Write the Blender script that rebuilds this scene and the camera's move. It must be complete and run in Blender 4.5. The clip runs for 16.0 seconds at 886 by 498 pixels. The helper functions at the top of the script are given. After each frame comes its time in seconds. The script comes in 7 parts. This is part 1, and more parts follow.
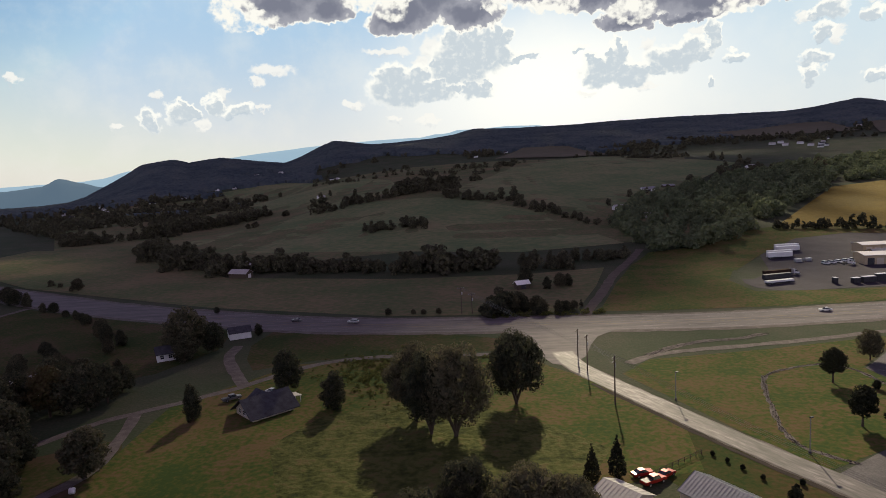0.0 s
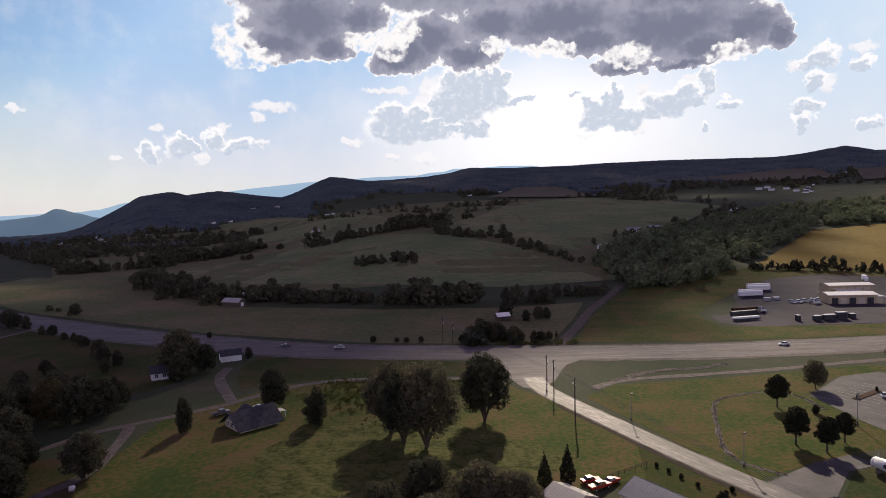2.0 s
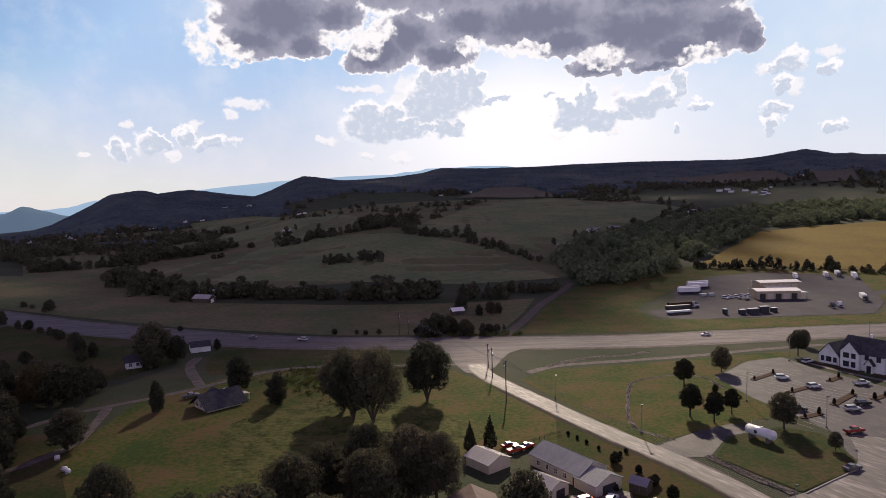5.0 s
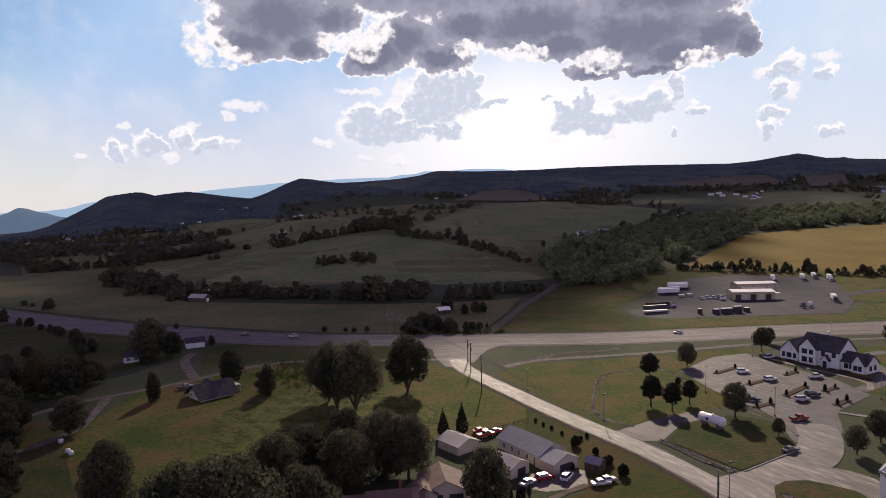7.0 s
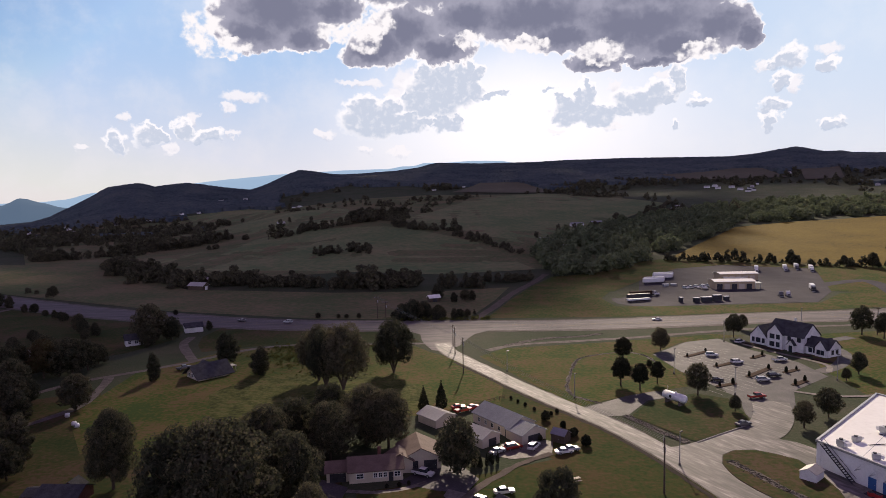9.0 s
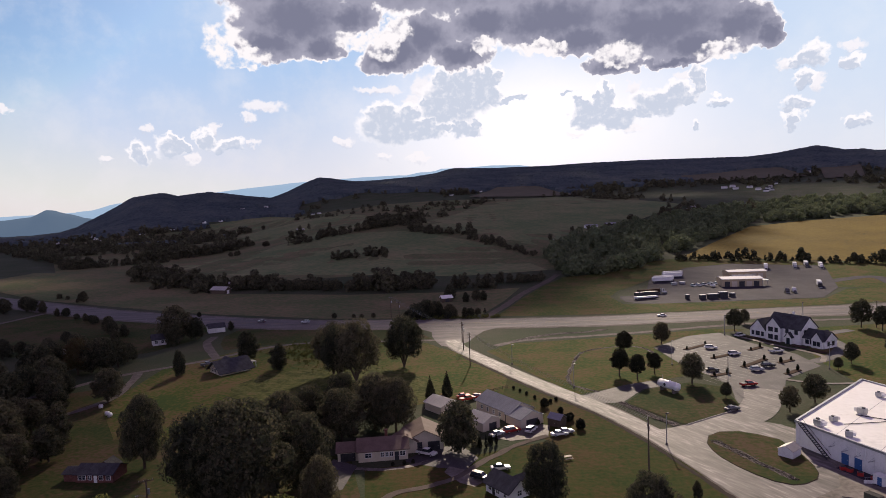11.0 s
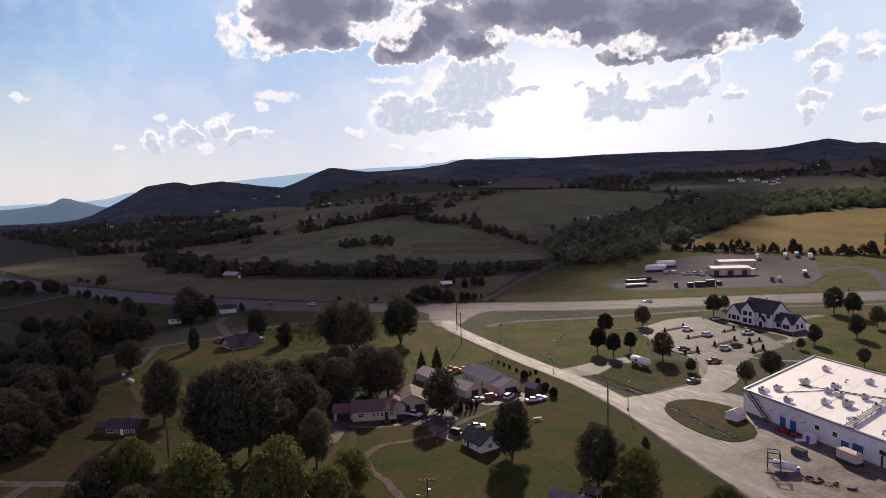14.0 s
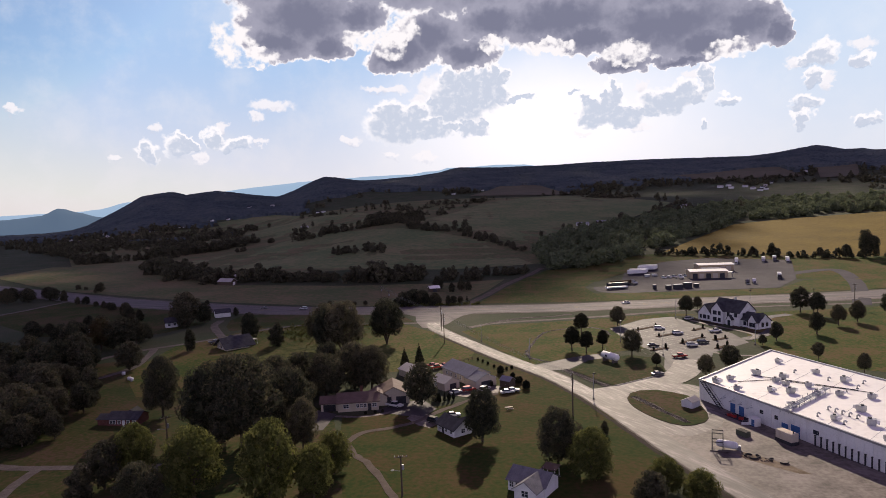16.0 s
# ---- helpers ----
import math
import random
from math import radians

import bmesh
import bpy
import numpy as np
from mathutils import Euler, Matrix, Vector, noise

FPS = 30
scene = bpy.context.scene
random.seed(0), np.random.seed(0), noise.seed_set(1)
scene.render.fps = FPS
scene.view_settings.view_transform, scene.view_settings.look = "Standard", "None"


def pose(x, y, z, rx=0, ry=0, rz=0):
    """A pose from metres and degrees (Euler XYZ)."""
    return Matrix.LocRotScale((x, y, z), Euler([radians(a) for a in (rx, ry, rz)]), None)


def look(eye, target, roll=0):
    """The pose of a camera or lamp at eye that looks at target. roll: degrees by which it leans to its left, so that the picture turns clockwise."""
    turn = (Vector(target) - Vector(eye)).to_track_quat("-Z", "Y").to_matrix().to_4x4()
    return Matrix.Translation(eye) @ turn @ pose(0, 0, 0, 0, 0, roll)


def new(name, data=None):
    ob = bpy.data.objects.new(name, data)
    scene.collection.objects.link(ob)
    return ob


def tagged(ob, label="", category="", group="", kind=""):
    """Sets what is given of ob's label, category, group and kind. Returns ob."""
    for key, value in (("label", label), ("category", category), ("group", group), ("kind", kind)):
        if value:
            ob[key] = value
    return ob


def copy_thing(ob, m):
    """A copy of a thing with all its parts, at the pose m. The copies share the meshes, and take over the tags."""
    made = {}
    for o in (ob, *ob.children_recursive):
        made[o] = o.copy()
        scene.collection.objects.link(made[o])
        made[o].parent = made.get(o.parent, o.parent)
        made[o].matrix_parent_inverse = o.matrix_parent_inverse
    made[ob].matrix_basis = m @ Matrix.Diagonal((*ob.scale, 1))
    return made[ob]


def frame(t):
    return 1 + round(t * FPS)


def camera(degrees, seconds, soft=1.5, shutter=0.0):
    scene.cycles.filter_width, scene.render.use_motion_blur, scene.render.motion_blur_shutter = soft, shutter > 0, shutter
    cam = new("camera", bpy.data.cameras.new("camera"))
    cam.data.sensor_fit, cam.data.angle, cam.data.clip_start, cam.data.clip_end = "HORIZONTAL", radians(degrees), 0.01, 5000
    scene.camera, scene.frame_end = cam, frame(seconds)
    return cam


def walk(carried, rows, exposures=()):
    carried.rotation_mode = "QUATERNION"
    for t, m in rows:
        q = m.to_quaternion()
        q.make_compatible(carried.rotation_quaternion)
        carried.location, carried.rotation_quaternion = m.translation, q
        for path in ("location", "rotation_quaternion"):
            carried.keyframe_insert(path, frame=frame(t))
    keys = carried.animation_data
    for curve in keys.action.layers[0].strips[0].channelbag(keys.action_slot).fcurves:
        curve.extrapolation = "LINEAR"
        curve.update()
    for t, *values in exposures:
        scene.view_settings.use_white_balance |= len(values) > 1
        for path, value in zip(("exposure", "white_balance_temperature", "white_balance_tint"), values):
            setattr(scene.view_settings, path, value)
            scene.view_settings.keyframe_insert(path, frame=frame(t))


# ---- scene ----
# Camera: a small drone that flies backwards over a valley crossroads.
cam = camera(67.2, 16.0, soft=0.75)


def heading(eye, yaw, pitch, roll):
    a, b = radians(yaw), radians(pitch)
    way = Vector((-math.sin(a) * math.cos(b), math.cos(a) * math.cos(b), math.sin(b)))
    return look(eye, Vector(eye) + way * 100, roll)


PATH = [
    (0.0, (-22.22, 48.89, 59.32), (3.361, -7.580, -2.981)),
    (0.5, (-20.89, 45.42, 59.19), (1.922, -7.275, -1.963)),
    (1.0, (-19.31, 39.86, 58.90), (1.279, -4.307, -1.948)),
    (1.5, (-17.98, 36.02, 58.59), (2.540, -3.430, -2.643)),
    (2.0, (-16.70, 33.71, 58.58), (2.804, -4.363, -1.777)),
    (2.5, (-15.36, 29.47, 58.48), (2.614, -3.431, -2.510)),
    (3.0, (-13.90, 26.10, 58.64), (2.597, -3.613, -2.493)),
    (3.5, (-12.25, 21.97, 58.86), (2.077, -3.368, -3.635)),
    (4.0, (-10.58, 18.15, 59.38), (1.374, -3.775, -2.202)),
    (6.5, (-3.36, 2.12, 60.16), (0.420, -4.737, -1.323)),
    (7.0, (-1.95, -1.34, 60.18), (0.409, -4.263, -1.291)),
    (7.5, (-0.54, -4.19, 60.28), (0.335, -4.858, -0.821)),
    (8.0, (0.78, -7.18, 60.26), (0.405, -5.047, -1.119)),
    (8.5, (2.10, -10.25, 60.17), (0.396, -5.037, -1.152)),
    (11.0, (8.20, -25.09, 58.83), (2.162, -4.451, -2.040)),
    (11.5, (9.23, -28.14, 58.78), (2.570, -4.531, -2.843)),
    (12.0, (10.16, -30.96, 58.60), (3.231, -4.821, -1.740)),
    (12.5, (11.35, -34.07, 58.53), (3.145, -4.853, -2.247)),
    (13.0, (12.55, -36.60, 58.46), (3.225, -5.569, -1.598)),
    (13.5, (13.84, -40.27, 58.22), (3.478, -4.700, -2.349)),
    (14.0, (15.24, -43.21, 58.20), (3.146, -5.178, -1.666)),
    (14.5, (16.61, -46.76, 58.12), (3.045, -4.801, -1.917)),
    (15.0, (17.97, -49.97, 58.03), (2.958, -4.900, -1.895)),
    (15.5, (19.44, -53.21, 57.98), (2.718, -5.075, -1.014)),
    (16.0, (20.86, -56.93, 57.82), (2.765, -4.501, -2.012)),
]
walk(cam, [(t, heading(eye, *turn)) for t, eye, turn in PATH], [(0.0, 0.0, 6850, 6), (1.2, 0.0, 6530, 11), (3.5, 0.0, 6500, 15), (7.0, 0.0, 6500, 17)])

# ---- world, sun ----
SUN_AZ, SUN_EL = 7.0, 27.5
world = bpy.data.worlds.new("sky")
scene.world = world
world.use_nodes = True
wt = world.node_tree
wt.nodes.clear()


def wmath(op, a, b=None, c=None, clamp=False):
    n = wt.nodes.new("ShaderNodeMath")
    n.operation, n.use_clamp = op, clamp
    for slot, v in zip(n.inputs, (a, b, c)):
        if v is None:
            continue
        if isinstance(v, (int, float)):
            slot.default_value = v
        else:
            wt.links.new(v, slot)
    return n.outputs[0]


def wramp(value, lo, hi):
    n = wt.nodes.new("ShaderNodeMapRange")
    n.interpolation_type = "SMOOTHSTEP"
    wt.links.new(value, n.inputs["Value"])
    n.inputs["From Min"].default_value, n.inputs["From Max"].default_value = lo, hi
    return n.outputs["Result"]


def wmix(fac, a, b):
    n = wt.nodes.new("ShaderNodeMix")
    n.data_type = "RGBA"
    for slot, v in ((n.inputs[0], fac), (n.inputs[6], a), (n.inputs[7], b)):
        if isinstance(v, (int, float)):
            slot.default_value = v
        elif isinstance(v, tuple):
            slot.default_value = v
        else:
            wt.links.new(v, slot)
    return n.outputs[2]


def wvec(op, a, b, c=None):
    n = wt.nodes.new("ShaderNodeVectorMath")
    n.operation = op
    for slot, v in zip(n.inputs, (a, b, c)):
        if v is None:
            continue
        if isinstance(v, tuple):
            slot.default_value = v
        else:
            wt.links.new(v, slot)
    return n.outputs[0]


sky = wt.nodes.new("ShaderNodeTexSky")
sky.sky_type, sky.sun_disc = "NISHITA", False
sky.sun_elevation, sky.sun_rotation = radians(SUN_EL), radians(SUN_AZ)
sky.altitude, sky.air_density, sky.dust_density, sky.ozone_density = 200, 1.0, 1.6, 1.0
coord = wt.nodes.new("ShaderNodeTexCoord")
sep = wt.nodes.new("ShaderNodeSeparateXYZ")
wt.links.new(coord.outputs["Generated"], sep.inputs[0])
azim = wmath("MULTIPLY", wmath("ARCTAN2", sep.outputs[0], sep.outputs[1]), 180 / math.pi)
elev = wmath("MULTIPLY", wmath("ARCSINE", sep.outputs[2]), 180 / math.pi)
flat = wt.nodes.new("ShaderNodeCombineXYZ")
wt.links.new(azim, flat.inputs[0])
wt.links.new(elev, flat.inputs[1])


def wnoise(scale, detail, rough):
    n = wt.nodes.new("ShaderNodeTexNoise")
    wt.links.new(flat.outputs[0], n.inputs["Vector"])
    n.inputs["Scale"].default_value, n.inputs["Detail"].default_value, n.inputs["Roughness"].default_value = scale, detail, rough
    return n.outputs["Fac"]


# Cumulus clouds: azimuth, elevation, half width, half height in degrees.
BIG = [(-13.72, 14.59, 4.77, 2.62), (-15.62, 12.85, 2.97, 1.46), (-11.75, 12.55, 2.13, 1.05), (-9.33, 14.8, 2.61, 1.28), (-5.2, 12.15, 2.65, 1.5), (-3.27, 13.25, 2.93, 1.83), (-0.23, 11.66, 2.65, 1.15),
       (-6.42, 11.2, 2.18, 0.89), (1.95, 14.1, 3.28, 1.55), (7.51, 14.03, 5.91, 2.12), (10.21, 12.37, 3.58, 1.11), (16.31, 12.83, 6.71, 2.48), (18.6, 11.18, 2.95, 1.32), (21.78, 12.2, 2.57, 1.76),
       (23.97, 11.28, 0.98, 1.19), (12.51, 10.21, 2.29, 0.78), (16.95, 10.01, 2.52, 0.38), (-14.69, 17.79, 5.39, 2.83), (2.97, 18.2, 19.21, 3.17), (17.95, 15.98, 6.94, 2.75)]
PUFF = [(-19.22, 12.59, 1.75, 1.53), (-17.91, 11.68, 1.59, 0.69), (-9.03, 12.99, 1.31, 0.87), (-6.59, 12.79, 1.23, 1.32), (-5.23, 13.82, 1.13, 0.95), (1.91, 12.28, 1.03, 0.62), (6.79, 11.83, 2.12, 0.61),
        (12.87, 11.05, 1.75, 0.94), (20.42, 10.58, 1.6, 0.66)]
SOFT = [(-0.47, 8.23, 3.15, 1.98), (1.47, 9.53, 1.50, 1.35), (-1.78, 7.35, 1.96, 0.84), (-6.26, 6.17, 2.83, 1.38), (-3.50, 5.82, 2.07, 0.80), (0.33, 5.70, 1.41, 0.80), (10.16, 6.46, 1.45, 1.24),
        (12.50, 6.06, 2.12, 0.87), (11.61, 7.54, 0.91, 1.22), (15.90, 7.08, 2.34, 0.95), (17.42, 7.74, 0.85, 0.79), (18.82, 8.57, 0.51, 1.36), (18.76, 5.05, 0.33, 0.59), (20.38, 6.69, 0.91, 0.34),
        (8.82, 8.48, 0.83, 0.21), (3.99, 8.14, 1.29, 0.26), (26.78, 9.51, 1.06, 0.81), (25.78, 9.16, 0.75, 0.46), (26.38, 7.90, 0.74, 0.55), (25.76, 6.18, 0.83, 0.56), (25.56, 4.97, 0.59, 0.71),
        (29.30, 8.57, 0.78, 0.52), (29.67, 4.48, 0.85, 0.46), (-26.21, 4.26, 0.79, 0.99), (-21.19, 5.50, 0.74, 0.91), (-19.39, 4.86, 1.21, 0.51), (-23.92, 4.69, 1.05, 0.85)]
WISP = [(-3.4, 9.14, 1.05, 1.18), (-4.3, 7.7, 0.57, 1.01), (-10.3, 5.04, 0.75, 0.33), (-7.2, 9.09, 2.08, 0.32), (-22.28, 3.8, 0.43, 0.63), (-6.92, 3.84, 0.77, 0.19), (-4.05, 3.48, 1.15, 0.28),
        (-16.64, 7.84, 1.71, 0.54), (-18.12, 7.02, 0.71, 0.4), (-20.45, 6.3, 0.44, 0.4), (-25.45, 6.0, 0.49, 0.39), (-28.4, 3.7, 0.67, 0.26), (-35.04, 7.45, 0.58, 0.35), (-17.6, 4.94, 0.4, 0.27),
        (14.17, 8.25, 0.78, 0.53), (17.99, 8.81, 0.83, 0.38), (27.25, 7.48, 0.43, 0.8), (25.05, 8.92, 0.52, 0.4), (29.28, 9.57, 0.81, 0.38), (13.73, 5.18, 1.32, 0.27), (9.24, 4.73, 1.01, 0.23)]
# smaller heads that bulge from the soft clouds
heads = random.Random(12)
for a, e, ra, re in sorted(SOFT, key=lambda c: -c[2] * c[3])[:11]:
    for _ in range(3):
        w, f = heads.uniform(0.1, 3.0), heads.uniform(0.35, 0.6)
        SOFT.append((a + math.cos(w) * ra * 0.9, e + math.sin(w) * re * 0.9, ra * f * 0.8, re * f))


def billow(scale, detail, rough):
    n = wt.nodes.new("ShaderNodeTexNoise")
    wt.links.new(flat.outputs[0], n.inputs["Vector"])
    n.inputs["Scale"].default_value, n.inputs["Detail"].default_value, n.inputs["Roughness"].default_value = scale, detail, rough
    return wvec("SUBTRACT", n.outputs["Color"], (0.5, 0.5, 0.5))


# The ways are bent by noise at two scales, so that the rims billow.
bent = wvec("MULTIPLY_ADD", billow(0.8, 2, 0.5), (2.0, 1.5, 0), flat.outputs[0])
bent = wvec("MULTIPLY_ADD", billow(2.4, 5, 0.58), (0.80, 0.75, 0), bent)


def cloud_field(blobs, lift=0.0):
    """How deep a way lies inside the clouds: 0 at the rim, towards 1 in the middle. lift looks that much higher up."""
    least = None
    for a, e, ra, re in blobs:
        n = wvec("MULTIPLY_ADD", bent, (1 / ra, 1 / re, 0), (-a / ra, (lift - e) / re, 0))
        m = wt.nodes.new("ShaderNodeVectorMath")
        m.operation = "LENGTH"
        wt.links.new(n, m.inputs[0])
        least = m.outputs["Value"] if least is None else wmath("MINIMUM", least, m.outputs["Value"])
    return wmath("SUBTRACT", 1.08, least)


def halo(az, el, wide, high, reach):
    """1 at a place in the sky, falling to 0 round it."""
    n = wvec("MULTIPLY_ADD", flat.outputs[0], (1 / wide, 1 / high, 0), (-az / wide, -el / high, 0))
    m = wt.nodes.new("ShaderNodeVectorMath")
    m.operation = "LENGTH"
    wt.links.new(n, m.inputs[0])
    return wmath("SUBTRACT", 1.0, wramp(m.outputs["Value"], 0.0, reach))


base = wt.nodes.new("ShaderNodeMix")
base.data_type, base.blend_type = "RGBA", "MULTIPLY"
base.inputs[0].default_value = 1.0
wt.links.new(sky.outputs[0], base.inputs[6])
base.inputs[7].default_value = (0.071, 0.093, 0.114, 1)
even = wvec("MINIMUM", base.outputs[2], (0.47, 0.68, 0.95))
# thin veils of high cloud
veil = wmath("MULTIPLY", wramp(wnoise(0.22, 5, 0.6), 0.42, 0.70), 0.35)
col = wmix(veil, even, (0.86, 0.92, 0.98, 1))
low = wmath("SUBTRACT", 1.0, wramp(elev, -1.0, 12.5))
col = wmix(wmath("MULTIPLY", low, 0.84), col, (0.95, 0.92, 0.90, 1))
col = wmix(wmath("MULTIPLY", halo(30, 11, 14, 12, 1.6), 0.55), col, (0.88, 0.99, 1.06, 1))
col = wmix(wmath("MULTIPLY", halo(6.5, 6.0, 13, 6.5, 1.7), 0.95), col, (1.22, 1.21, 1.19, 1))
fluff = wnoise(1.7, 6, 0.6)
col = wmix(wmath("MULTIPLY", wramp(cloud_field(WISP), -0.10, 0.45), 0.85), col, (1.06, 1.05, 1.05, 1))
col = wmix(wmath("MULTIPLY", wmath("MULTIPLY", wramp(cloud_field(WISP, 0.35), 0.15, 0.8), wramp(fluff, 0.40, 0.62)), 0.42), col, (0.72, 0.76, 0.84, 1))
soft = cloud_field(SOFT)
col = wmix(wmath("MULTIPLY", wramp(soft, -0.14, 0.22), 0.92), col, (1.12, 1.12, 1.11, 1))
col = wmix(wmath("MULTIPLY", wmath("MULTIPLY", wramp(cloud_field(SOFT, 0.24), 0.08, 0.42), wramp(fluff, 0.12, 0.52)), 0.80), col, (0.56, 0.66, 0.79, 1))
big = cloud_field(BIG)
col = wmix(wramp(big, -0.16, 0.02), col, (1.12, 1.11, 1.09, 1))
depth = wmath("ADD", big, wmath("MULTIPLY", wmath("SUBTRACT", wnoise(1.1, 5, 0.55), 0.5), 0.55))
col = wmix(wramp(depth, -0.04, 0.14), col, (0.42, 0.43, 0.52, 1))
col = wmix(wramp(wmath("ADD", depth, wmath("MULTIPLY", wmath("SUBTRACT", wnoise(0.4, 4, 0.55), 0.5), 0.7)), 0.05, 0.80), col, (0.225, 0.24, 0.325, 1))
puff = cloud_field(PUFF)
col = wmix(wmath("MULTIPLY", wramp(puff, -0.12, 0.16), wramp(wnoise(1.1, 4, 0.5), 0.34, 0.56)), col, (1.08, 1.07, 1.05, 1))
# Out of view, added for fill: bright violet lumps away from the sun.
away = wramp(wmath("ABSOLUTE", azim), 55.0, 115.0)
lumps = wramp(wnoise(0.09, 5, 0.55), 0.36, 0.60)
col = wmix(wmath("MULTIPLY", away, wmath("MULTIPLY", lumps, 0.85)), col, (1.02, 0.87, 1.24, 1))
# dark violet overhead, also added, which tints the shade
col = wmix(wmath("MULTIPLY", wramp(elev, 18.0, 34.0), 0.94), col, (0.185, 0.128, 0.265, 1))
background = wt.nodes.new("ShaderNodeBackground")
wt.links.new(col, background.inputs["Color"])
background.inputs["Strength"].default_value = 0.9
world_out = wt.nodes.new("ShaderNodeOutputWorld")
wt.links.new(background.outputs[0], world_out.inputs[0])

sun_data = bpy.data.lights.new("sun", "SUN")
sun_data.energy, sun_data.angle, sun_data.color = 4.8, radians(0.6), (1.0, 0.86, 0.64)
sun = new("sun", sun_data)
sa, se = radians(SUN_AZ), radians(SUN_EL)
SUN_WAY = Vector((math.sin(sa) * math.cos(se), math.cos(sa) * math.cos(se), math.sin(se)))
sun.matrix_world = look(SUN_WAY * 900, (0, 0, 0))


# ---- materials ----
def material(name, colours, scale=1.0, rough=0.8, metal=0.0, bump=0.0, fine=None, spread=(0.35, 0.65), per_object=0.0, island=0.0, spec=0.3, through_light=0.0, stretch=None):
    """A surface whose colour wanders between the given ones at two scales, with fine relief."""
    m = bpy.data.materials.new(name)
    m.use_nodes = True
    nt = m.node_tree
    b = nt.nodes["Principled BSDF"]
    b.inputs["Roughness"].default_value, b.inputs["Metallic"].default_value = rough, metal
    b.inputs["Specular IOR Level"].default_value = spec
    tc = nt.nodes.new("ShaderNodeNewGeometry") if scale > 0 else None
    n1 = nt.nodes.new("ShaderNodeTexNoise")
    n1.inputs["Scale"].default_value, n1.inputs["Detail"].default_value, n1.inputs["Roughness"].default_value = abs(scale), 9 if abs(scale) < 0.1 else 5, 0.68 if abs(scale) < 0.1 else 0.6
    n2 = nt.nodes.new("ShaderNodeTexNoise")
    n2.inputs["Scale"].default_value, n2.inputs["Detail"].default_value = (fine or abs(scale) * 9), 4
    if tc:
        way = tc.outputs["Position"]
        if stretch:
            # long streaks along a heading: wheel wear and sun glitter, both as colour
            mp = nt.nodes.new("ShaderNodeMapping")
            mp.vector_type = "TEXTURE"
            mp.inputs["Rotation"].default_value = (0, 0, radians(stretch[0]))
            mp.inputs["Scale"].default_value = (1 / stretch[1], 1, 1)
            nt.links.new(way, mp.inputs["Vector"])
            way = mp.outputs[0]
        nt.links.new(way, n1.inputs["Vector"])
        nt.links.new(way, n2.inputs["Vector"])
    else:
        oc = nt.nodes.new("ShaderNodeTexCoord")
        nt.links.new(oc.outputs["Object"], n1.inputs["Vector"])
        nt.links.new(oc.outputs["Object"], n2.inputs["Vector"])
    mixed = nt.nodes.new("ShaderNodeMath")
    mixed.operation = "MULTIPLY_ADD"
    mixed.inputs[1].default_value = 0.62
    half = nt.nodes.new("ShaderNodeMath")
    half.operation = "MULTIPLY"
    half.inputs[1].default_value = 0.38
    nt.links.new(n2.outputs["Fac"], half.inputs[0])
    nt.links.new(n1.outputs["Fac"], mixed.inputs[0])
    nt.links.new(half.outputs[0], mixed.inputs[2])
    value = mixed.outputs[0]
    for amount, kind in ((per_object, "o"), (island, "i")):
        if amount:
            src = nt.nodes.new("ShaderNodeObjectInfo") if kind == "o" else nt.nodes.new("ShaderNodeNewGeometry")
            sub = nt.nodes.new("ShaderNodeMath")
            sub.operation = "MULTIPLY_ADD"
            nt.links.new(src.outputs["Random" if kind == "o" else "Random Per Island"], sub.inputs[0])
            sub.inputs[1].default_value = amount
            shift = nt.nodes.new("ShaderNodeMath")
            shift.operation = "SUBTRACT"
            nt.links.new(value, shift.inputs[0])
            shift.inputs[1].default_value = amount / 2
            nt.links.new(shift.outputs[0], sub.inputs[2])
            value = sub.outputs[0]
    ramp = nt.nodes.new("ShaderNodeValToRGB")
    e = ramp.color_ramp.elements
    steps = np.linspace(spread[0], spread[1], len(colours))
    e[0].position, e[0].color = float(steps[0]), (*colours[0], 1)
    e[1].position, e[1].color = float(steps[-1]), (*colours[-1], 1)
    for p, c in zip(steps[1:-1], colours[1:-1]):
        e.new(float(p)).color = (*c, 1)
    nt.links.new(value, ramp.inputs[0])
    nt.links.new(ramp.outputs[0], b.inputs["Base Color"])
    if bump:
        bp = nt.nodes.new("ShaderNodeBump")
        bp.inputs["Strength"].default_value, bp.inputs["Distance"].default_value = 1.0, bump
        nt.links.new(n2.outputs["Fac"], bp.inputs["Height"])
        nt.links.new(bp.outputs[0], b.inputs["Normal"])
    if through_light:
        b.inputs["Transmission Weight"].default_value = 0.0
        tl = nt.nodes.new("ShaderNodeBsdfTranslucent")
        nt.links.new(ramp.outputs[0], tl.inputs["Color"])
        mx = nt.nodes.new("ShaderNodeMixShader")
        mx.inputs[0].default_value = through_light
        nt.links.new(b.outputs[0], mx.inputs[1])
        nt.links.new(tl.outputs[0], mx.inputs[2])
        nt.links.new(mx.outputs[0], nt.nodes["Material Output"].inputs[0])
    return m


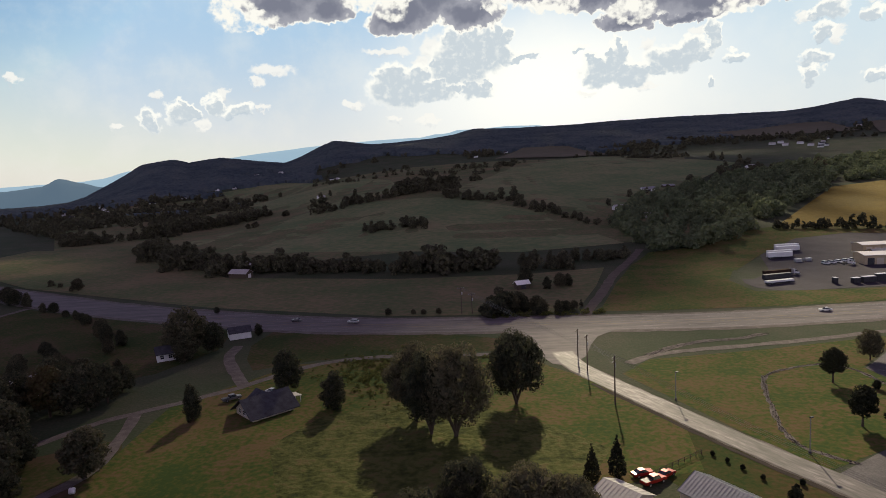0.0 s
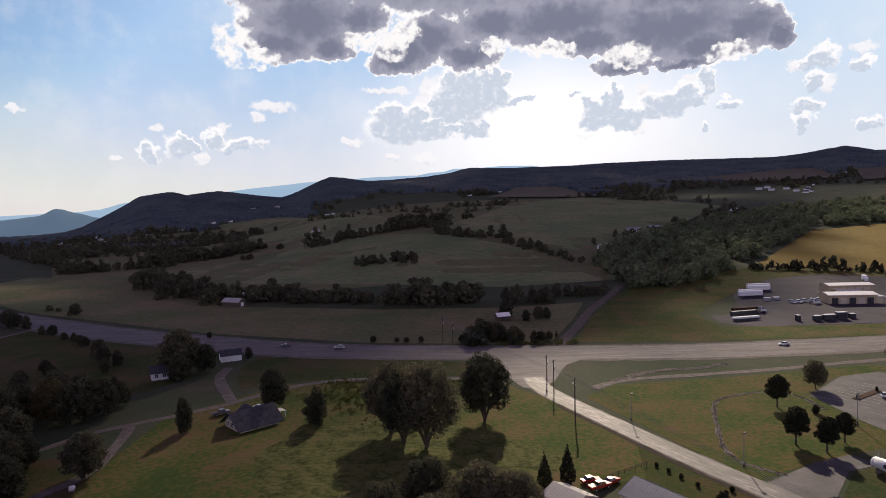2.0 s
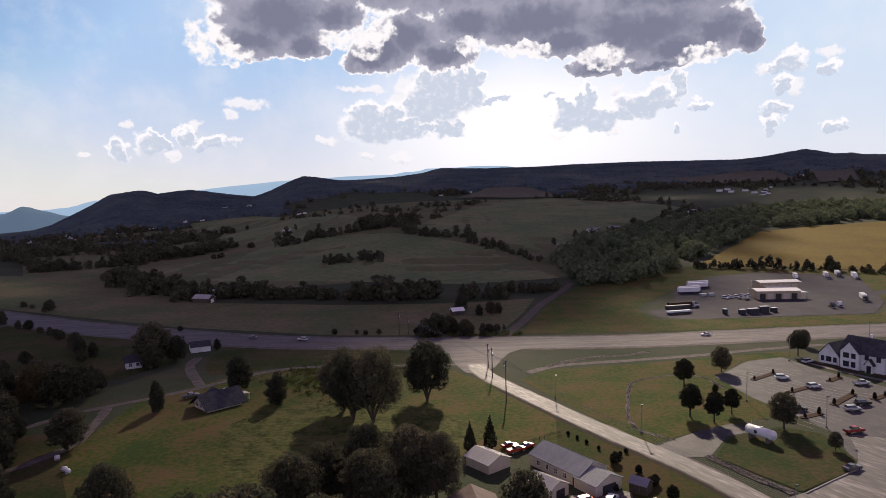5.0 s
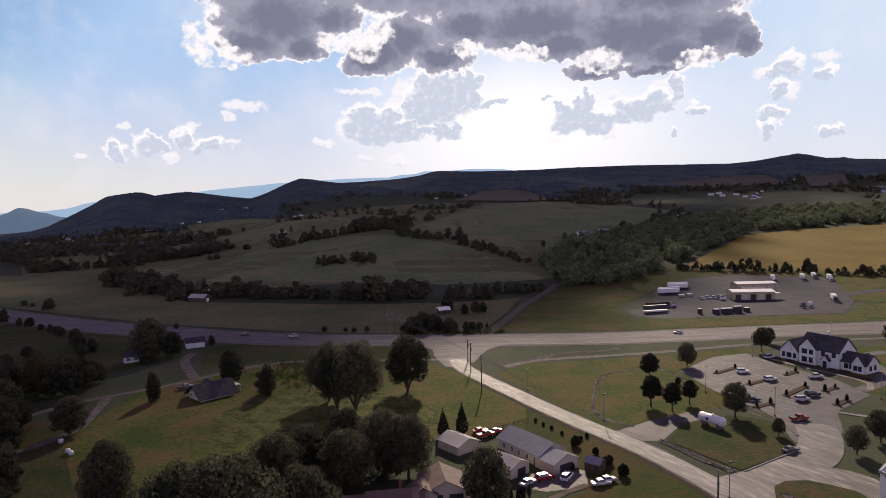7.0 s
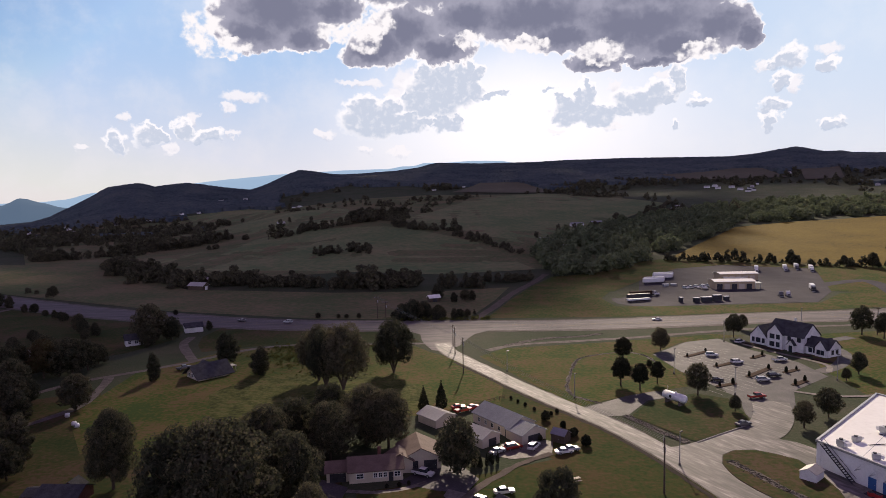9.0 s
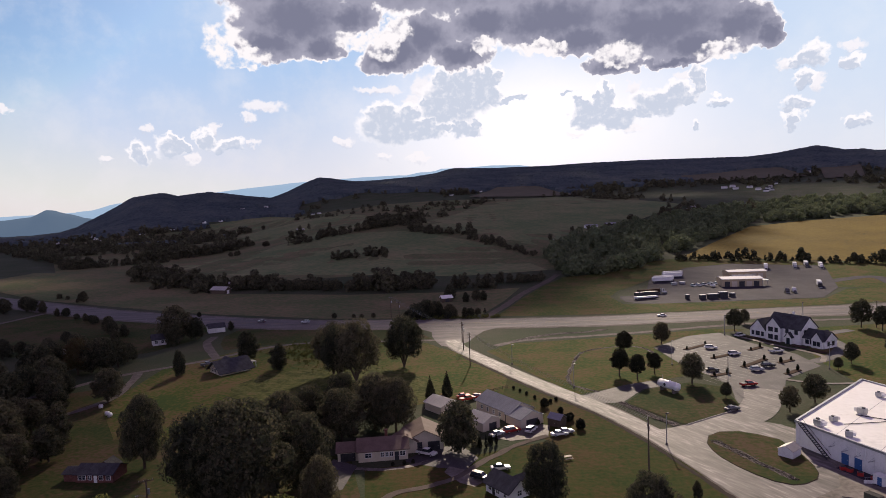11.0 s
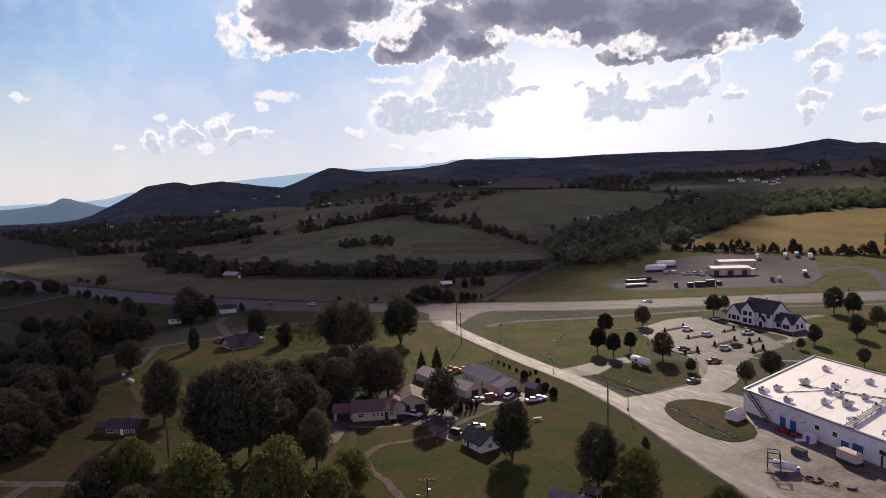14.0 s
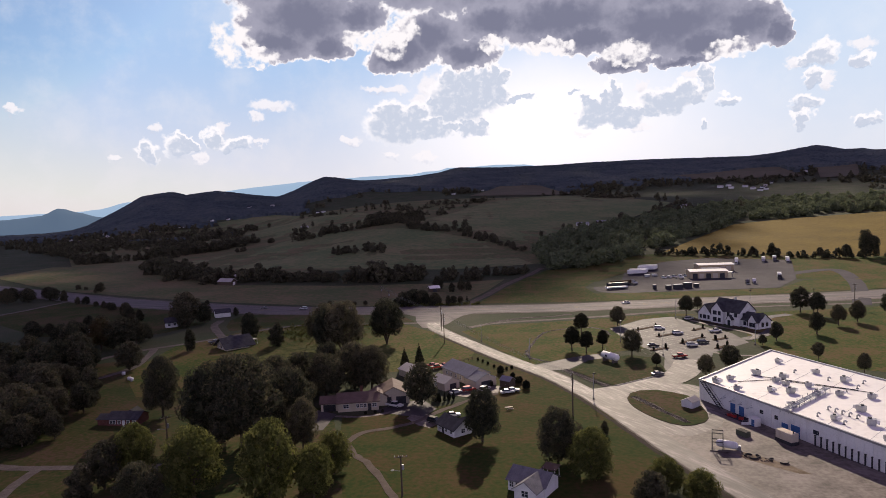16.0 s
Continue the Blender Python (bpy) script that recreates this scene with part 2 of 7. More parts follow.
GRASS = material("grass", [(0.030, 0.053, 0.020), (0.043, 0.058, 0.029), (0.059, 0.065, 0.038), (0.082, 0.078, 0.054)], 0.03, 0.95, bump=0.15, fine=1.3, spread=(0.36, 0.64), spec=0.1)
LAWN = material("lawn", [(0.083, 0.058, 0.034), (0.062, 0.056, 0.022), (0.043, 0.054, 0.017), (0.028, 0.048, 0.014)], 0.045, 0.95, bump=0.10, fine=0.9, spread=(0.42, 0.58), spec=0.05)
GARDEN = material("garden_lawn", [(0.074, 0.053, 0.022), (0.055, 0.053, 0.016), (0.040, 0.053, 0.013), (0.028, 0.048, 0.011)], 0.05, 0.95, bump=0.10, fine=0.9, spread=(0.42, 0.58), spec=0.05)
ROUGH = material("rough_grass", [(0.028, 0.038, 0.012), (0.055, 0.065, 0.018), (0.091, 0.098, 0.031), (0.110, 0.085, 0.038)], 0.22, 0.95, bump=0.5, fine=0.7, spread=(0.36, 0.64), spec=0.05)
LUSH = material("lush_lawn", [(0.117, 0.082, 0.039), (0.090, 0.082, 0.027), (0.063, 0.082, 0.018), (0.040, 0.069, 0.017)], 0.05, 0.95, bump=0.12, fine=0.8, spread=(0.42, 0.58), spec=0.05)
# Meadow and pasture are lightened: valley haze is put into their colours.
MEADOW = material("meadow", [(0.089, 0.119, 0.052), (0.131, 0.131, 0.065), (0.180, 0.147, 0.082)], 0.02, 0.95, bump=0.4, fine=0.35, spec=0.05, spread=(0.41, 0.59))
PASTURE = material("pasture", [(0.110, 0.153, 0.071), (0.154, 0.180, 0.085), (0.221, 0.205, 0.108)], 0.012, 0.95, bump=0.5, fine=0.2, spec=0.05, spread=(0.40, 0.60))
HAY = material("hay", [(0.099, 0.091, 0.062), (0.146, 0.131, 0.088)], 0.01, 0.95, spec=0.1)
GOLD = material("crop", [(0.089, 0.066, 0.007), (0.143, 0.099, 0.011), (0.184, 0.131, 0.017)], 0.02, 0.95, bump=0.4, fine=0.35, spec=0.1)
ASPHALT = material("asphalt", [(0.036, 0.032, 0.037), (0.056, 0.050, 0.056), (0.100, 0.088, 0.094)], 0.16, 0.72, bump=0.02, fine=2.5, spec=0.25)
# Pale streaks hold wheel wear and painted sun glitter alike.
ROAD = material("road", [(0.040, 0.035, 0.035), (0.068, 0.061, 0.059), (0.117, 0.101, 0.100), (0.231, 0.202, 0.200)], 0.22, 0.70, bump=0.04, fine=1.3, spec=0.42, spread=(0.36, 0.62), stretch=(-62, 0.22))
HIGHWAY_TAR = material("highway_asphalt", [(0.073, 0.064, 0.066), (0.110, 0.095, 0.098), (0.154, 0.131, 0.132)], 0.25, 0.82, bump=0.02, fine=1.6, spec=0.28, spread=(0.36, 0.62), stretch=(2, 0.15))
DARK_ASPHALT = material("dark_asphalt", [(0.027, 0.024, 0.034), (0.039, 0.034, 0.048), (0.056, 0.050, 0.065)], 0.1, 0.85, bump=0.02, fine=2.0, spec=0.12)
CONCRETE = material("concrete", [(0.050, 0.042, 0.038), (0.098, 0.083, 0.074), (0.150, 0.128, 0.116), (0.200, 0.173, 0.161)], 0.14, 0.7, bump=0.02, fine=1.1, spec=0.25, spread=(0.36, 0.62))
GRAVEL = material("gravel", [(0.072, 0.060, 0.054), (0.111, 0.094, 0.085), (0.162, 0.138, 0.128)], 0.4, 0.9, bump=0.05, fine=5, spec=0.2)
STONE = material("stone", [(0.048, 0.043, 0.037), (0.085, 0.077, 0.067), (0.136, 0.128, 0.114)], 0.9, 0.95, bump=0.05, fine=4, island=0.4, spec=0.1)
DIRT = material("dirt", [(0.090, 0.075, 0.063), (0.143, 0.120, 0.101)], 0.3, 0.95, bump=0.04, spec=0.05)
YELLOW = material("yellow_paint", [(0.18, 0.135, 0.05), (0.26, 0.19, 0.06)], 1.5, 0.7)
WORN_PAINT = material("worn_road_paint", [(0.16, 0.15, 0.145), (0.28, 0.27, 0.26)], 0.8, 0.7)
BARK = material("bark", [(0.06, 0.045, 0.032), (0.12, 0.09, 0.065)], -2.0, 0.9, bump=0.05)
WOOD = material("pole_wood", [(0.07, 0.052, 0.04), (0.13, 0.10, 0.075)], -1.5, 0.85, bump=0.01)
LEAF = material("leaf", [(0.040, 0.046, 0.031), (0.077, 0.078, 0.050), (0.143, 0.126, 0.078)], 0.35, 0.85, per_object=0.35, island=0.5, spread=(0.2, 0.8), spec=0.04, through_light=0.38)
# Paler copy of LEAF; part of the brightness is sunlight put into the colour.
LEAF_LIGHT = material("light_leaf", [(0.063, 0.076, 0.025), (0.112, 0.122, 0.040), (0.202, 0.200, 0.067)], 0.35, 0.85, island=0.4, spread=(0.2, 0.8), spec=0.04, through_light=0.46)
# Soil darkened to hold the shadow of ditch and kerbs.
SHADED_SOIL = material("shaded_soil", [(0.028, 0.022, 0.018), (0.050, 0.040, 0.032)], 0.4, 0.95, bump=0.05, spec=0.1)
LEAF_DARK = material("conifer_leaf", [(0.019, 0.023, 0.015), (0.042, 0.044, 0.025)], 0.5, 0.85, per_object=0.3, island=0.3, spec=0.05, through_light=0.15)
LEAF_WARM = material("turning_leaf", [(0.055, 0.034, 0.014), (0.075, 0.055, 0.020), (0.060, 0.062, 0.020)], 0.35, 0.6, island=0.4, spread=(0.2, 0.8), through_light=0.3)
# Blue distance haze is put into the far forest's base colour.
HAZY_FOREST = material("forest", [(0.054, 0.077, 0.090), (0.092, 0.119, 0.130), (0.140, 0.156, 0.150)], 0.012, 0.9, spread=(0.38, 0.62), spec=0.05, through_light=0.25)
# Leaf lightened for distant hedges, haze in the colour.
HAZY_HEDGE = material("hazy_hedge_leaf", [(0.066, 0.066, 0.046), (0.104, 0.100, 0.066), (0.164, 0.152, 0.088)], 0.05, 0.85, island=0.5, spread=(0.2, 0.8), spec=0.05, through_light=0.36)
# Woodland leaf lightened likewise, to stand in for haze.
WOODLAND = material("woodland_leaf", [(0.099, 0.123, 0.077), (0.150, 0.178, 0.101), (0.238, 0.265, 0.134)], 0.03, 0.85, island=0.3, spread=(0.2, 0.8), spec=0.05, through_light=0.35)
WHITE_WALL = material("white_siding", [(0.62, 0.62, 0.60), (0.74, 0.74, 0.72), (0.80, 0.80, 0.78)], -0.35, 0.7, bump=0.004)
WHITE_ROOF = material("white_membrane", [(0.66, 0.655, 0.61), (0.82, 0.81, 0.76), (0.87, 0.86, 0.81)], 0.08, 0.55, spread=(0.3, 0.6))
TAN_WALL = material("tan_panel", [(0.40, 0.32, 0.20), (0.50, 0.40, 0.26)], -0.3, 0.7)
CREAM_WALL = material("cream_siding", [(0.50, 0.44, 0.34), (0.60, 0.53, 0.42)], -0.4, 0.75, bump=0.004)
BRICK = material("red_brick", [(0.10, 0.042, 0.035), (0.15, 0.062, 0.050), (0.19, 0.09, 0.075)], -1.2, 0.85, bump=0.01)
SHINGLE = material("dark_shingle", [(0.032, 0.032, 0.038), (0.052, 0.053, 0.062), (0.078, 0.078, 0.086)], -0.5, 0.85, bump=0.02, fine=5, spec=0.15)
SHINGLE_GREY = material("grey_shingle", [(0.11, 0.11, 0.12), (0.16, 0.16, 0.17), (0.21, 0.21, 0.22)], -0.5, 0.85, bump=0.02, fine=5, spec=0.15)
SHINGLE_WARM = material("brown_shingle", [(0.11, 0.075, 0.06), (0.17, 0.12, 0.10)], -0.5, 0.8, bump=0.02, fine=5)
METAL_ROOF = material("grey_metal_roof", [(0.22, 0.23, 0.24), (0.32, 0.33, 0.34)], -0.2, 0.42, metal=0.5, spec=0.5)
PALE_ROOF = material("pale_metal_roof", [(0.34, 0.33, 0.31), (0.46, 0.445, 0.42)], -0.2, 0.6, metal=0.2, spec=0.3)
STEEL = material("galvanised_steel", [(0.34, 0.35, 0.36), (0.46, 0.47, 0.48)], -1.0, 0.45, metal=0.7)
DARK_STEEL = material("dark_steel", [(0.03, 0.03, 0.035), (0.06, 0.06, 0.07)], -1.0, 0.5, metal=0.3)
TANK_WHITE = material("tank_enamel", [(0.66, 0.66, 0.65), (0.78, 0.78, 0.77)], -0.6, 0.35, spec=0.5)
GLASS = material("window_glass", [(0.015, 0.02, 0.028), (0.035, 0.045, 0.055)], -0.8, 0.08, spec=0.8)
RUBBER = material("tyre_rubber", [(0.018, 0.018, 0.018), (0.035, 0.035, 0.035)], -3, 0.85)
MULCH = material("mulch", [(0.040, 0.026, 0.018), (0.075, 0.046, 0.030)], 0.6, 0.95, bump=0.05, spec=0.1)
BLUE = material("blue_door", [(0.035, 0.10, 0.26), (0.05, 0.13, 0.32)], -1, 0.5)
RED = material("red_enamel", [(0.30, 0.02, 0.02), (0.40, 0.035, 0.03)], -1, 0.4, spec=0.5)
CLOUD = material("cloud", [(0.78, 0.78, 0.80), (0.86, 0.86, 0.88)], 0.003, 1.0, spec=0.0)
# thin enough for a part of the light to pass
_nt = CLOUD.node_tree
_clear, _thin = _nt.nodes.new("ShaderNodeBsdfTransparent"), _nt.nodes.new("ShaderNodeMixShader")
_thin.inputs[0].default_value = 0.72
_nt.links.new(_nt.nodes["Principled BSDF"].outputs[0], _thin.inputs[1])
_nt.links.new(_clear.outputs[0], _thin.inputs[2])
_nt.links.new(_thin.outputs[0], _nt.nodes["Material Output"].inputs[0])
CABLE = material("cable", [(0.14, 0.14, 0.14), (0.22, 0.22, 0.22)], -2, 0.5, metal=0.5)
PAINTS = {}


def car_paint(name, rgb, metal=0.2):
    if name not in PAINTS:
        dark = tuple(c * 0.82 for c in rgb)
        PAINTS[name] = material(name + "_car_paint", [dark, rgb], -0.6, 0.3, metal=metal, spec=0.5)
    return PAINTS[name]


# ---- mesh helpers ----
def part(name, bm, mat, parent=None, label="", smooth=False):
    me = bpy.data.meshes.new(name)
    bm.to_mesh(me)
    bm.free()
    me.materials.append(mat)
    if smooth:
        for p in me.polygons:
            p.use_smooth = True
    ob = new(name, me)
    if parent is not None:
        ob.parent = parent
    if label:
        tagged(ob, label)
    return ob


def thing(name, m, label, category, group="", kind=""):
    ob = new(name)
    ob.empty_display_size = 0.5
    ob.matrix_basis = m
    return tagged(ob, label, category, group, kind)


def box(bm, sx, sy, sz, x=0, y=0, z=0, rz=0.0, bevel=0.0, rx=0.0, ry=0.0):
    """A box of that size whose foot stands at z."""
    r = bmesh.ops.create_cube(bm, size=1.0, matrix=pose(x, y, z, rx, ry, rz) @ Matrix.Translation((0, 0, sz / 2)) @ Matrix.Diagonal((sx, sy, sz, 1)))
    if bevel:
        edges = list({e for v in r["verts"] for e in v.link_edges})
        bmesh.ops.bevel(bm, geom=edges, offset=bevel, segments=1, affect="EDGES")
    return bm


def tube(bm, a, b, r1, r2=None, n=8):
    a, b = Vector(a), Vector(b)
    d = b - a
    m = Matrix.Translation((a + b) / 2) @ d.to_track_quat("Z", "Y").to_matrix().to_4x4()
    bmesh.ops.create_cone(bm, cap_ends=True, segments=n, radius1=r1, radius2=r1 if r2 is None else r2, depth=d.length, matrix=m)
    return bm


def prism(bm, outline, z0, z1):
    """A solid over an outline of (x, y)."""
    lo = [bm.verts.new((x, y, z0)) for x, y in outline]
    hi = [bm.verts.new((x, y, z1)) for x, y in outline]
    n = len(lo)
    bm.faces.new(lo[::-1])
    bm.faces.new(hi)
    for i in range(n):
        bm.faces.new((lo[i], lo[(i + 1) % n], hi[(i + 1) % n], hi[i]))
    bmesh.ops.recalc_face_normals(bm, faces=bm.faces)
    return bm


# ---- the lie of the land ----
def step(v, lo, hi):
    u = np.clip((v - lo) / (hi - lo), 0, 1)
    return u * u * (3 - 2 * u)


RISE_R = [0, 330, 420, 560, 700, 1000, 1400, 2000, 2700, 3200, 5200]
RISE_Z = [0, 0, 1, 6, 14, 30, 52, 95, 158, 140, 60]


# The skyline of the wooded hills: azimuth and height in degrees.
CREST = [(-33.9, -1.65), (-32.2, -1.51), (-31.1, -1.21), (-30.0, -0.66), (-28.8, -0.05), (-28.1, 0.33), (-27.3, 0.83), (-26.9, 1.00), (-25.7, 1.16), (-24.9, 1.25), (-24.3, 1.16), (-23.7, 0.97),
         (-22.9, 1.06), (-22.0, 1.18), (-21.2, 1.22), (-20.4, 1.13), (-19.1, 0.93), (-18.2, 0.79), (-16.4, 0.58), (-15.8, 0.76), (-15.1, 0.99), (-14.2, 1.40), (-13.2, 1.81), (-12.4, 2.08),
         (-11.4, 1.98), (-10.2, 1.74), (-9.1, 1.58), (-7.2, 1.56), (-4.3, 1.72), (-2.4, 1.98), (-1.4, 2.26), (-0.7, 2.39), (2.9, 2.24), (7.7, 2.25), (10.1, 2.34), (14.7, 2.39),
         (19.0, 2.31), (22.8, 2.23), (24.0, 2.31), (25.2, 2.44), (26.4, 2.65), (27.6, 2.81), (28.3, 2.66), (29.4, 2.36), (30.6, 2.35), (31.2, 2.20), (33.1, 2.08)]


def gz(x, y):
    """Height of the ground."""
    x, y = np.asarray(x, float), np.asarray(y, float)
    r = np.hypot(x, y)
    az = np.degrees(np.arctan2(x, y))
    side = step(az, -24, -6) * (1 - 0.9 * step(np.abs(az), 60, 100))
    z = np.interp(r, RISE_R, RISE_Z) * side
    for a, rr, h, wa, wr in ((-3.5, 800, 7, 7, 160), (7, 1050, 9, 6, 180)):
        z = z + h * np.exp(-((az - a) / wa) ** 2 - ((r - rr) / wr) ** 2)
    roll = np.sin(x * 0.011 + 1.3) * np.cos(y * 0.009) * 2.2 + np.sin(x * 0.023 - y * 0.017) * 0.9
    z = z + roll * step(r, 420, 700)
    # the far hills rise to their crest and fall behind it
    rc = np.interp(az, [-18, -13, -6, 4], [2050, 2400, 2600, 2700])
    top = (46 + rc * np.tan(np.radians(np.interp(az, [c[0] for c in CREST], [c[1] for c in CREST])))) * (1 - step(np.abs(az), 50, 85))
    k = step(r, rc * 0.55, rc)
    return z * (1 - k) + k * top * (1 - 0.45 * step(r, rc, rc + 900)) - 60 * step(r, rc, rc + 700) * step(-az, 28, 32)


def ground_z(x, y):
    return float(gz(x, y))


bm = bmesh.new()
rings = [0.0] + list(np.geomspace(12, 4900, 130))
NA = 540
rows = []
for r in rings:
    if r == 0:
        rows.append([bm.verts.new((0, 60, 0))])
        continue
    a = np.linspace(0, 2 * np.pi, NA, endpoint=False)
    xs, ys = r * np.sin(a), 60 + r * np.cos(a)
    zs = gz(xs, ys)
    rows.append([bm.verts.new((px, py, pz)) for px, py, pz in zip(xs, ys, zs)])
for k in range(1, len(rows)):
    for j in range(NA):
        q = (j + 1) % NA
        if k == 1:
            bm.faces.new((rows[0][0], rows[1][q], rows[1][j]))
        else:
            bm.faces.new((rows[k - 1][j], rows[k - 1][q], rows[k][q], rows[k][j]))
bmesh.ops.recalc_face_normals(bm, faces=bm.faces)
ground = part("ground", bm, GRASS, smooth=True)
tagged(ground, "green and yellowing summer grassland of a wide valley", "ground", kind="structure")


def drape(name, outline, mat, off, label, category, cell=None, kind="structure"):
    """A patch of ground cover laid over the land, cut into cells so that it follows it."""
    bm = bmesh.new()
    bm.faces.new([bm.verts.new((x, y, 0)) for x, y in outline])
    xs, ys = [p[0] for p in outline], [p[1] for p in outline]
    span = max(max(xs) - min(xs), max(ys) - min(ys))
    cell = cell or max(span / 24, 3)
    for axis, lo, hi in ((0, min(xs), max(xs)), (1, min(ys), max(ys))):
        v = lo + cell
        while v < hi:
            co, no = [0, 0, 0], [0, 0, 0]
            co[axis], no[axis] = v, 1
            bmesh.ops.bisect_plane(bm, geom=list(bm.verts) + list(bm.edges) + list(bm.faces), plane_co=co, plane_no=no, dist=1e-5)
            v += cell
    for v in bm.verts:
        r = math.hypot(v.co.x, v.co.y)
        v.co.z = ground_z(v.co.x, v.co.y) + off + max(0, r - 350) * 0.0016
    bmesh.ops.recalc_face_normals(bm, faces=bm.faces)
    if sum(f.normal.z for f in bm.faces) < 0:
        bmesh.ops.reverse_faces(bm, faces=bm.faces)
    ob = part(name, bm, mat, smooth=True)
    return tagged(ob, label, category, kind=kind)


def glide(points, gap=4.0):
    """A smooth line through the points."""
    p = [Vector((*q, 0)) for q in points]
    p = [p[0] * 2 - p[1]] + p + [p[-1] * 2 - p[-2]]
    out = []
    for i in range(1, len(p) - 2):
        n = max(2, int((p[i + 1] - p[i]).length / gap))
        for k in range(n):
            u = k / n
            out.append(0.5 * (2 * p[i] + (p[i + 1] - p[i - 1]) * u + (2 * p[i - 1] - 5 * p[i] + 4 * p[i + 1] - p[i + 2]) * u * u
                              + (3 * p[i] - p[i - 1] - 3 * p[i + 1] + p[i + 2]) * u * u * u))
    return out + [p[-2]]


def ribbon_mesh(points, left, right, off, gap=4.0, ragged_edge=0.0, thick=0.0):
    line = glide(points, gap)
    rnd = random.Random(len(points))
    bm, prev = bmesh.new(), None
    for i, c in enumerate(line):
        d = (line[min(i + 1, len(line) - 1)] - line[max(i - 1, 0)]).normalized()
        nrm = Vector((-d.y, d.x, 0))
        pair = []
        for s in (left + rnd.uniform(-1, 1) * ragged_edge, -right + rnd.uniform(-1, 1) * ragged_edge):
            q = c + nrm * s
            r = math.hypot(q.x, q.y)
            pair.append(bm.verts.new((q.x, q.y, ground_z(q.x, q.y) + off + max(0, r - 350) * 0.0016)))
        if prev:
            bm.faces.new((prev[0], prev[1], pair[1], pair[0]))
        prev = pair
    bmesh.ops.recalc_face_normals(bm, faces=bm.faces)
    if sum(f.normal.z for f in bm.faces) < 0:
        bmesh.ops.reverse_faces(bm, faces=bm.faces)
    return bm


def ribbon(name, points, width, mat, off, label, category, gap=4.0, ragged_edge=0.0):
    ob = part(name, ribbon_mesh(points, width / 2, width / 2, off, gap, ragged_edge), mat)
    return tagged(ob, label, category, kind="structure")


# ---- fields, roads, paved areas ----
sector = [(r * math.sin(radians(a)), r * math.cos(radians(a))) for r, way in ((470, 1), (1330, -1)) for a in (range(-33, 16, 3) if way > 0 else range(15, -34, -3))]
drape("grassland", sector, MEADOW, 0.02, "dull green open grassland between hedges and fields", "field", 36)
drape("lawn", [(-132, 60), (-132, 175), (-106, 190), (-96, 170), (-60, 140), (-20, 122), (-12, 92), (-6, 66), (8, 50), (40, 22), (-60, 20)], LAWN, 0.02, "dim mown grass under the trees", "lawn")
drape("meadow", [(-407, 595), (-292, 571), (-165, 409), (-66, 381), (0, 380), (40, 390), (28, 345), (14, 303), (-3, 296), (-60, 302), (-144, 332), (-276, 401), (-400, 500)], MEADOW, 0.05, "dull green mown meadow beside the highway", "field")
drape("pasture", [(-280, 609), (-246, 728), (-198, 788), (-65, 728), (33, 609), (66, 463), (0, 448), (-97, 475), (-181, 505)], PASTURE, 0.06, "dull green grazed pasture on a low hill", "field")
drape("pasture", [(-50, 793), (38, 1197), (191, 1346), (332, 989), (285, 918), (134, 671), (83, 599), (50, 631)], PASTURE, 0.06, "green pasture on a rising slope behind hedges", "field")
drape("pasture", [(-506, 1283), (-403, 1384), (-155, 1050), (-114, 870), (-163, 764), (-243, 804)], PASTURE, 0.06, "distant green pasture between tree belts", "field")
drape("crop_field", [(176, 502), (306, 690), (376, 716), (457, 722), (640, 700), (560, 420), (300, 424), (238, 464)], GOLD, 0.06, "golden ripening crop field", "field")
drape("hay_field", [(12, 1398), (87, 1690), (183, 1655), (246, 1386)], HAY, 0.3, "distant brown cut hay field", "field")
drape("hay_field", [(513, 1687), (736, 1712), (785, 1662), (756, 1469), (584, 1502)], HAY, 0.3, "distant brown cut hay field below a wooded ridge", "field")
drape("hay_field", [(838, 1577), (932, 1579), (833, 1390), (758, 1402)], HAY, 0.3, "small distant brown hay field between woods", "field")
drape("lawn", [(50.4, 157.4), (59, 169.6), (66.9, 173), (74, 176), (81.5, 171), (80.5, 156), (78.4, 150.6), (69.2, 145), (60.6, 139.6), (56, 148), (52.4, 155)], LAWN, 0.16, "mown lawn round a gas tank", "lawn")
drape("lawn", [(14, 224), (24, 236), (60, 242), (110, 254), (122, 250), (92, 240), (76, 223), (78, 200), (82, 186), (66, 180), (52, 174), (38, 166)], LUSH, 0.03, "mown lawn between road and parking lot", "lawn")
drape("lawn", [(124, 200), (142, 250), (240, 262), (250, 180), (200, 120), (120, 160)], LUSH, 0.03, "mown lawn behind the office", "lawn")
drape("lawn", [(8, 168), (16, 192), (34, 164), (47, 142), (56, 116), (60, 96), (66, 74), (40, 60), (24, 66), (22, 100), (26, 130)], GARDEN, 0.03, "green mown lawn beside the road verge", "lawn")
drape("lawn", [(-16, 116), (2, 120), (27, 131), (30, 100), (40, 56), (8, 50), (-6, 66), (-12, 90)], GARDEN, 0.04, "mown lawn of the bungalows", "lawn")

drape("lawn", [(21, 297), (40, 295), (86, 294), (200, 303), (290, 312), (300, 330), (250, 345), (215, 345), (190, 319), (126, 318), (88, 321), (86, 345), (95, 365), (125, 406), (160, 449), (110, 440), (72, 428), (54, 392), (38, 350)], LUSH, 0.075, "rough green grass round the truck depot", "grass")

drape("lawn", [(-104, 209), (-80, 243), (-50, 243.5), (-10, 242), (-4, 232), (4, 222), (13, 204), (20, 190), (17, 168), (-10, 160), (-35, 152), (-60, 135), (-84, 138), (-102, 165), (-103, 186)], LUSH, 0.045, "mown grass between the oaks and the farmhouse", "lawn")

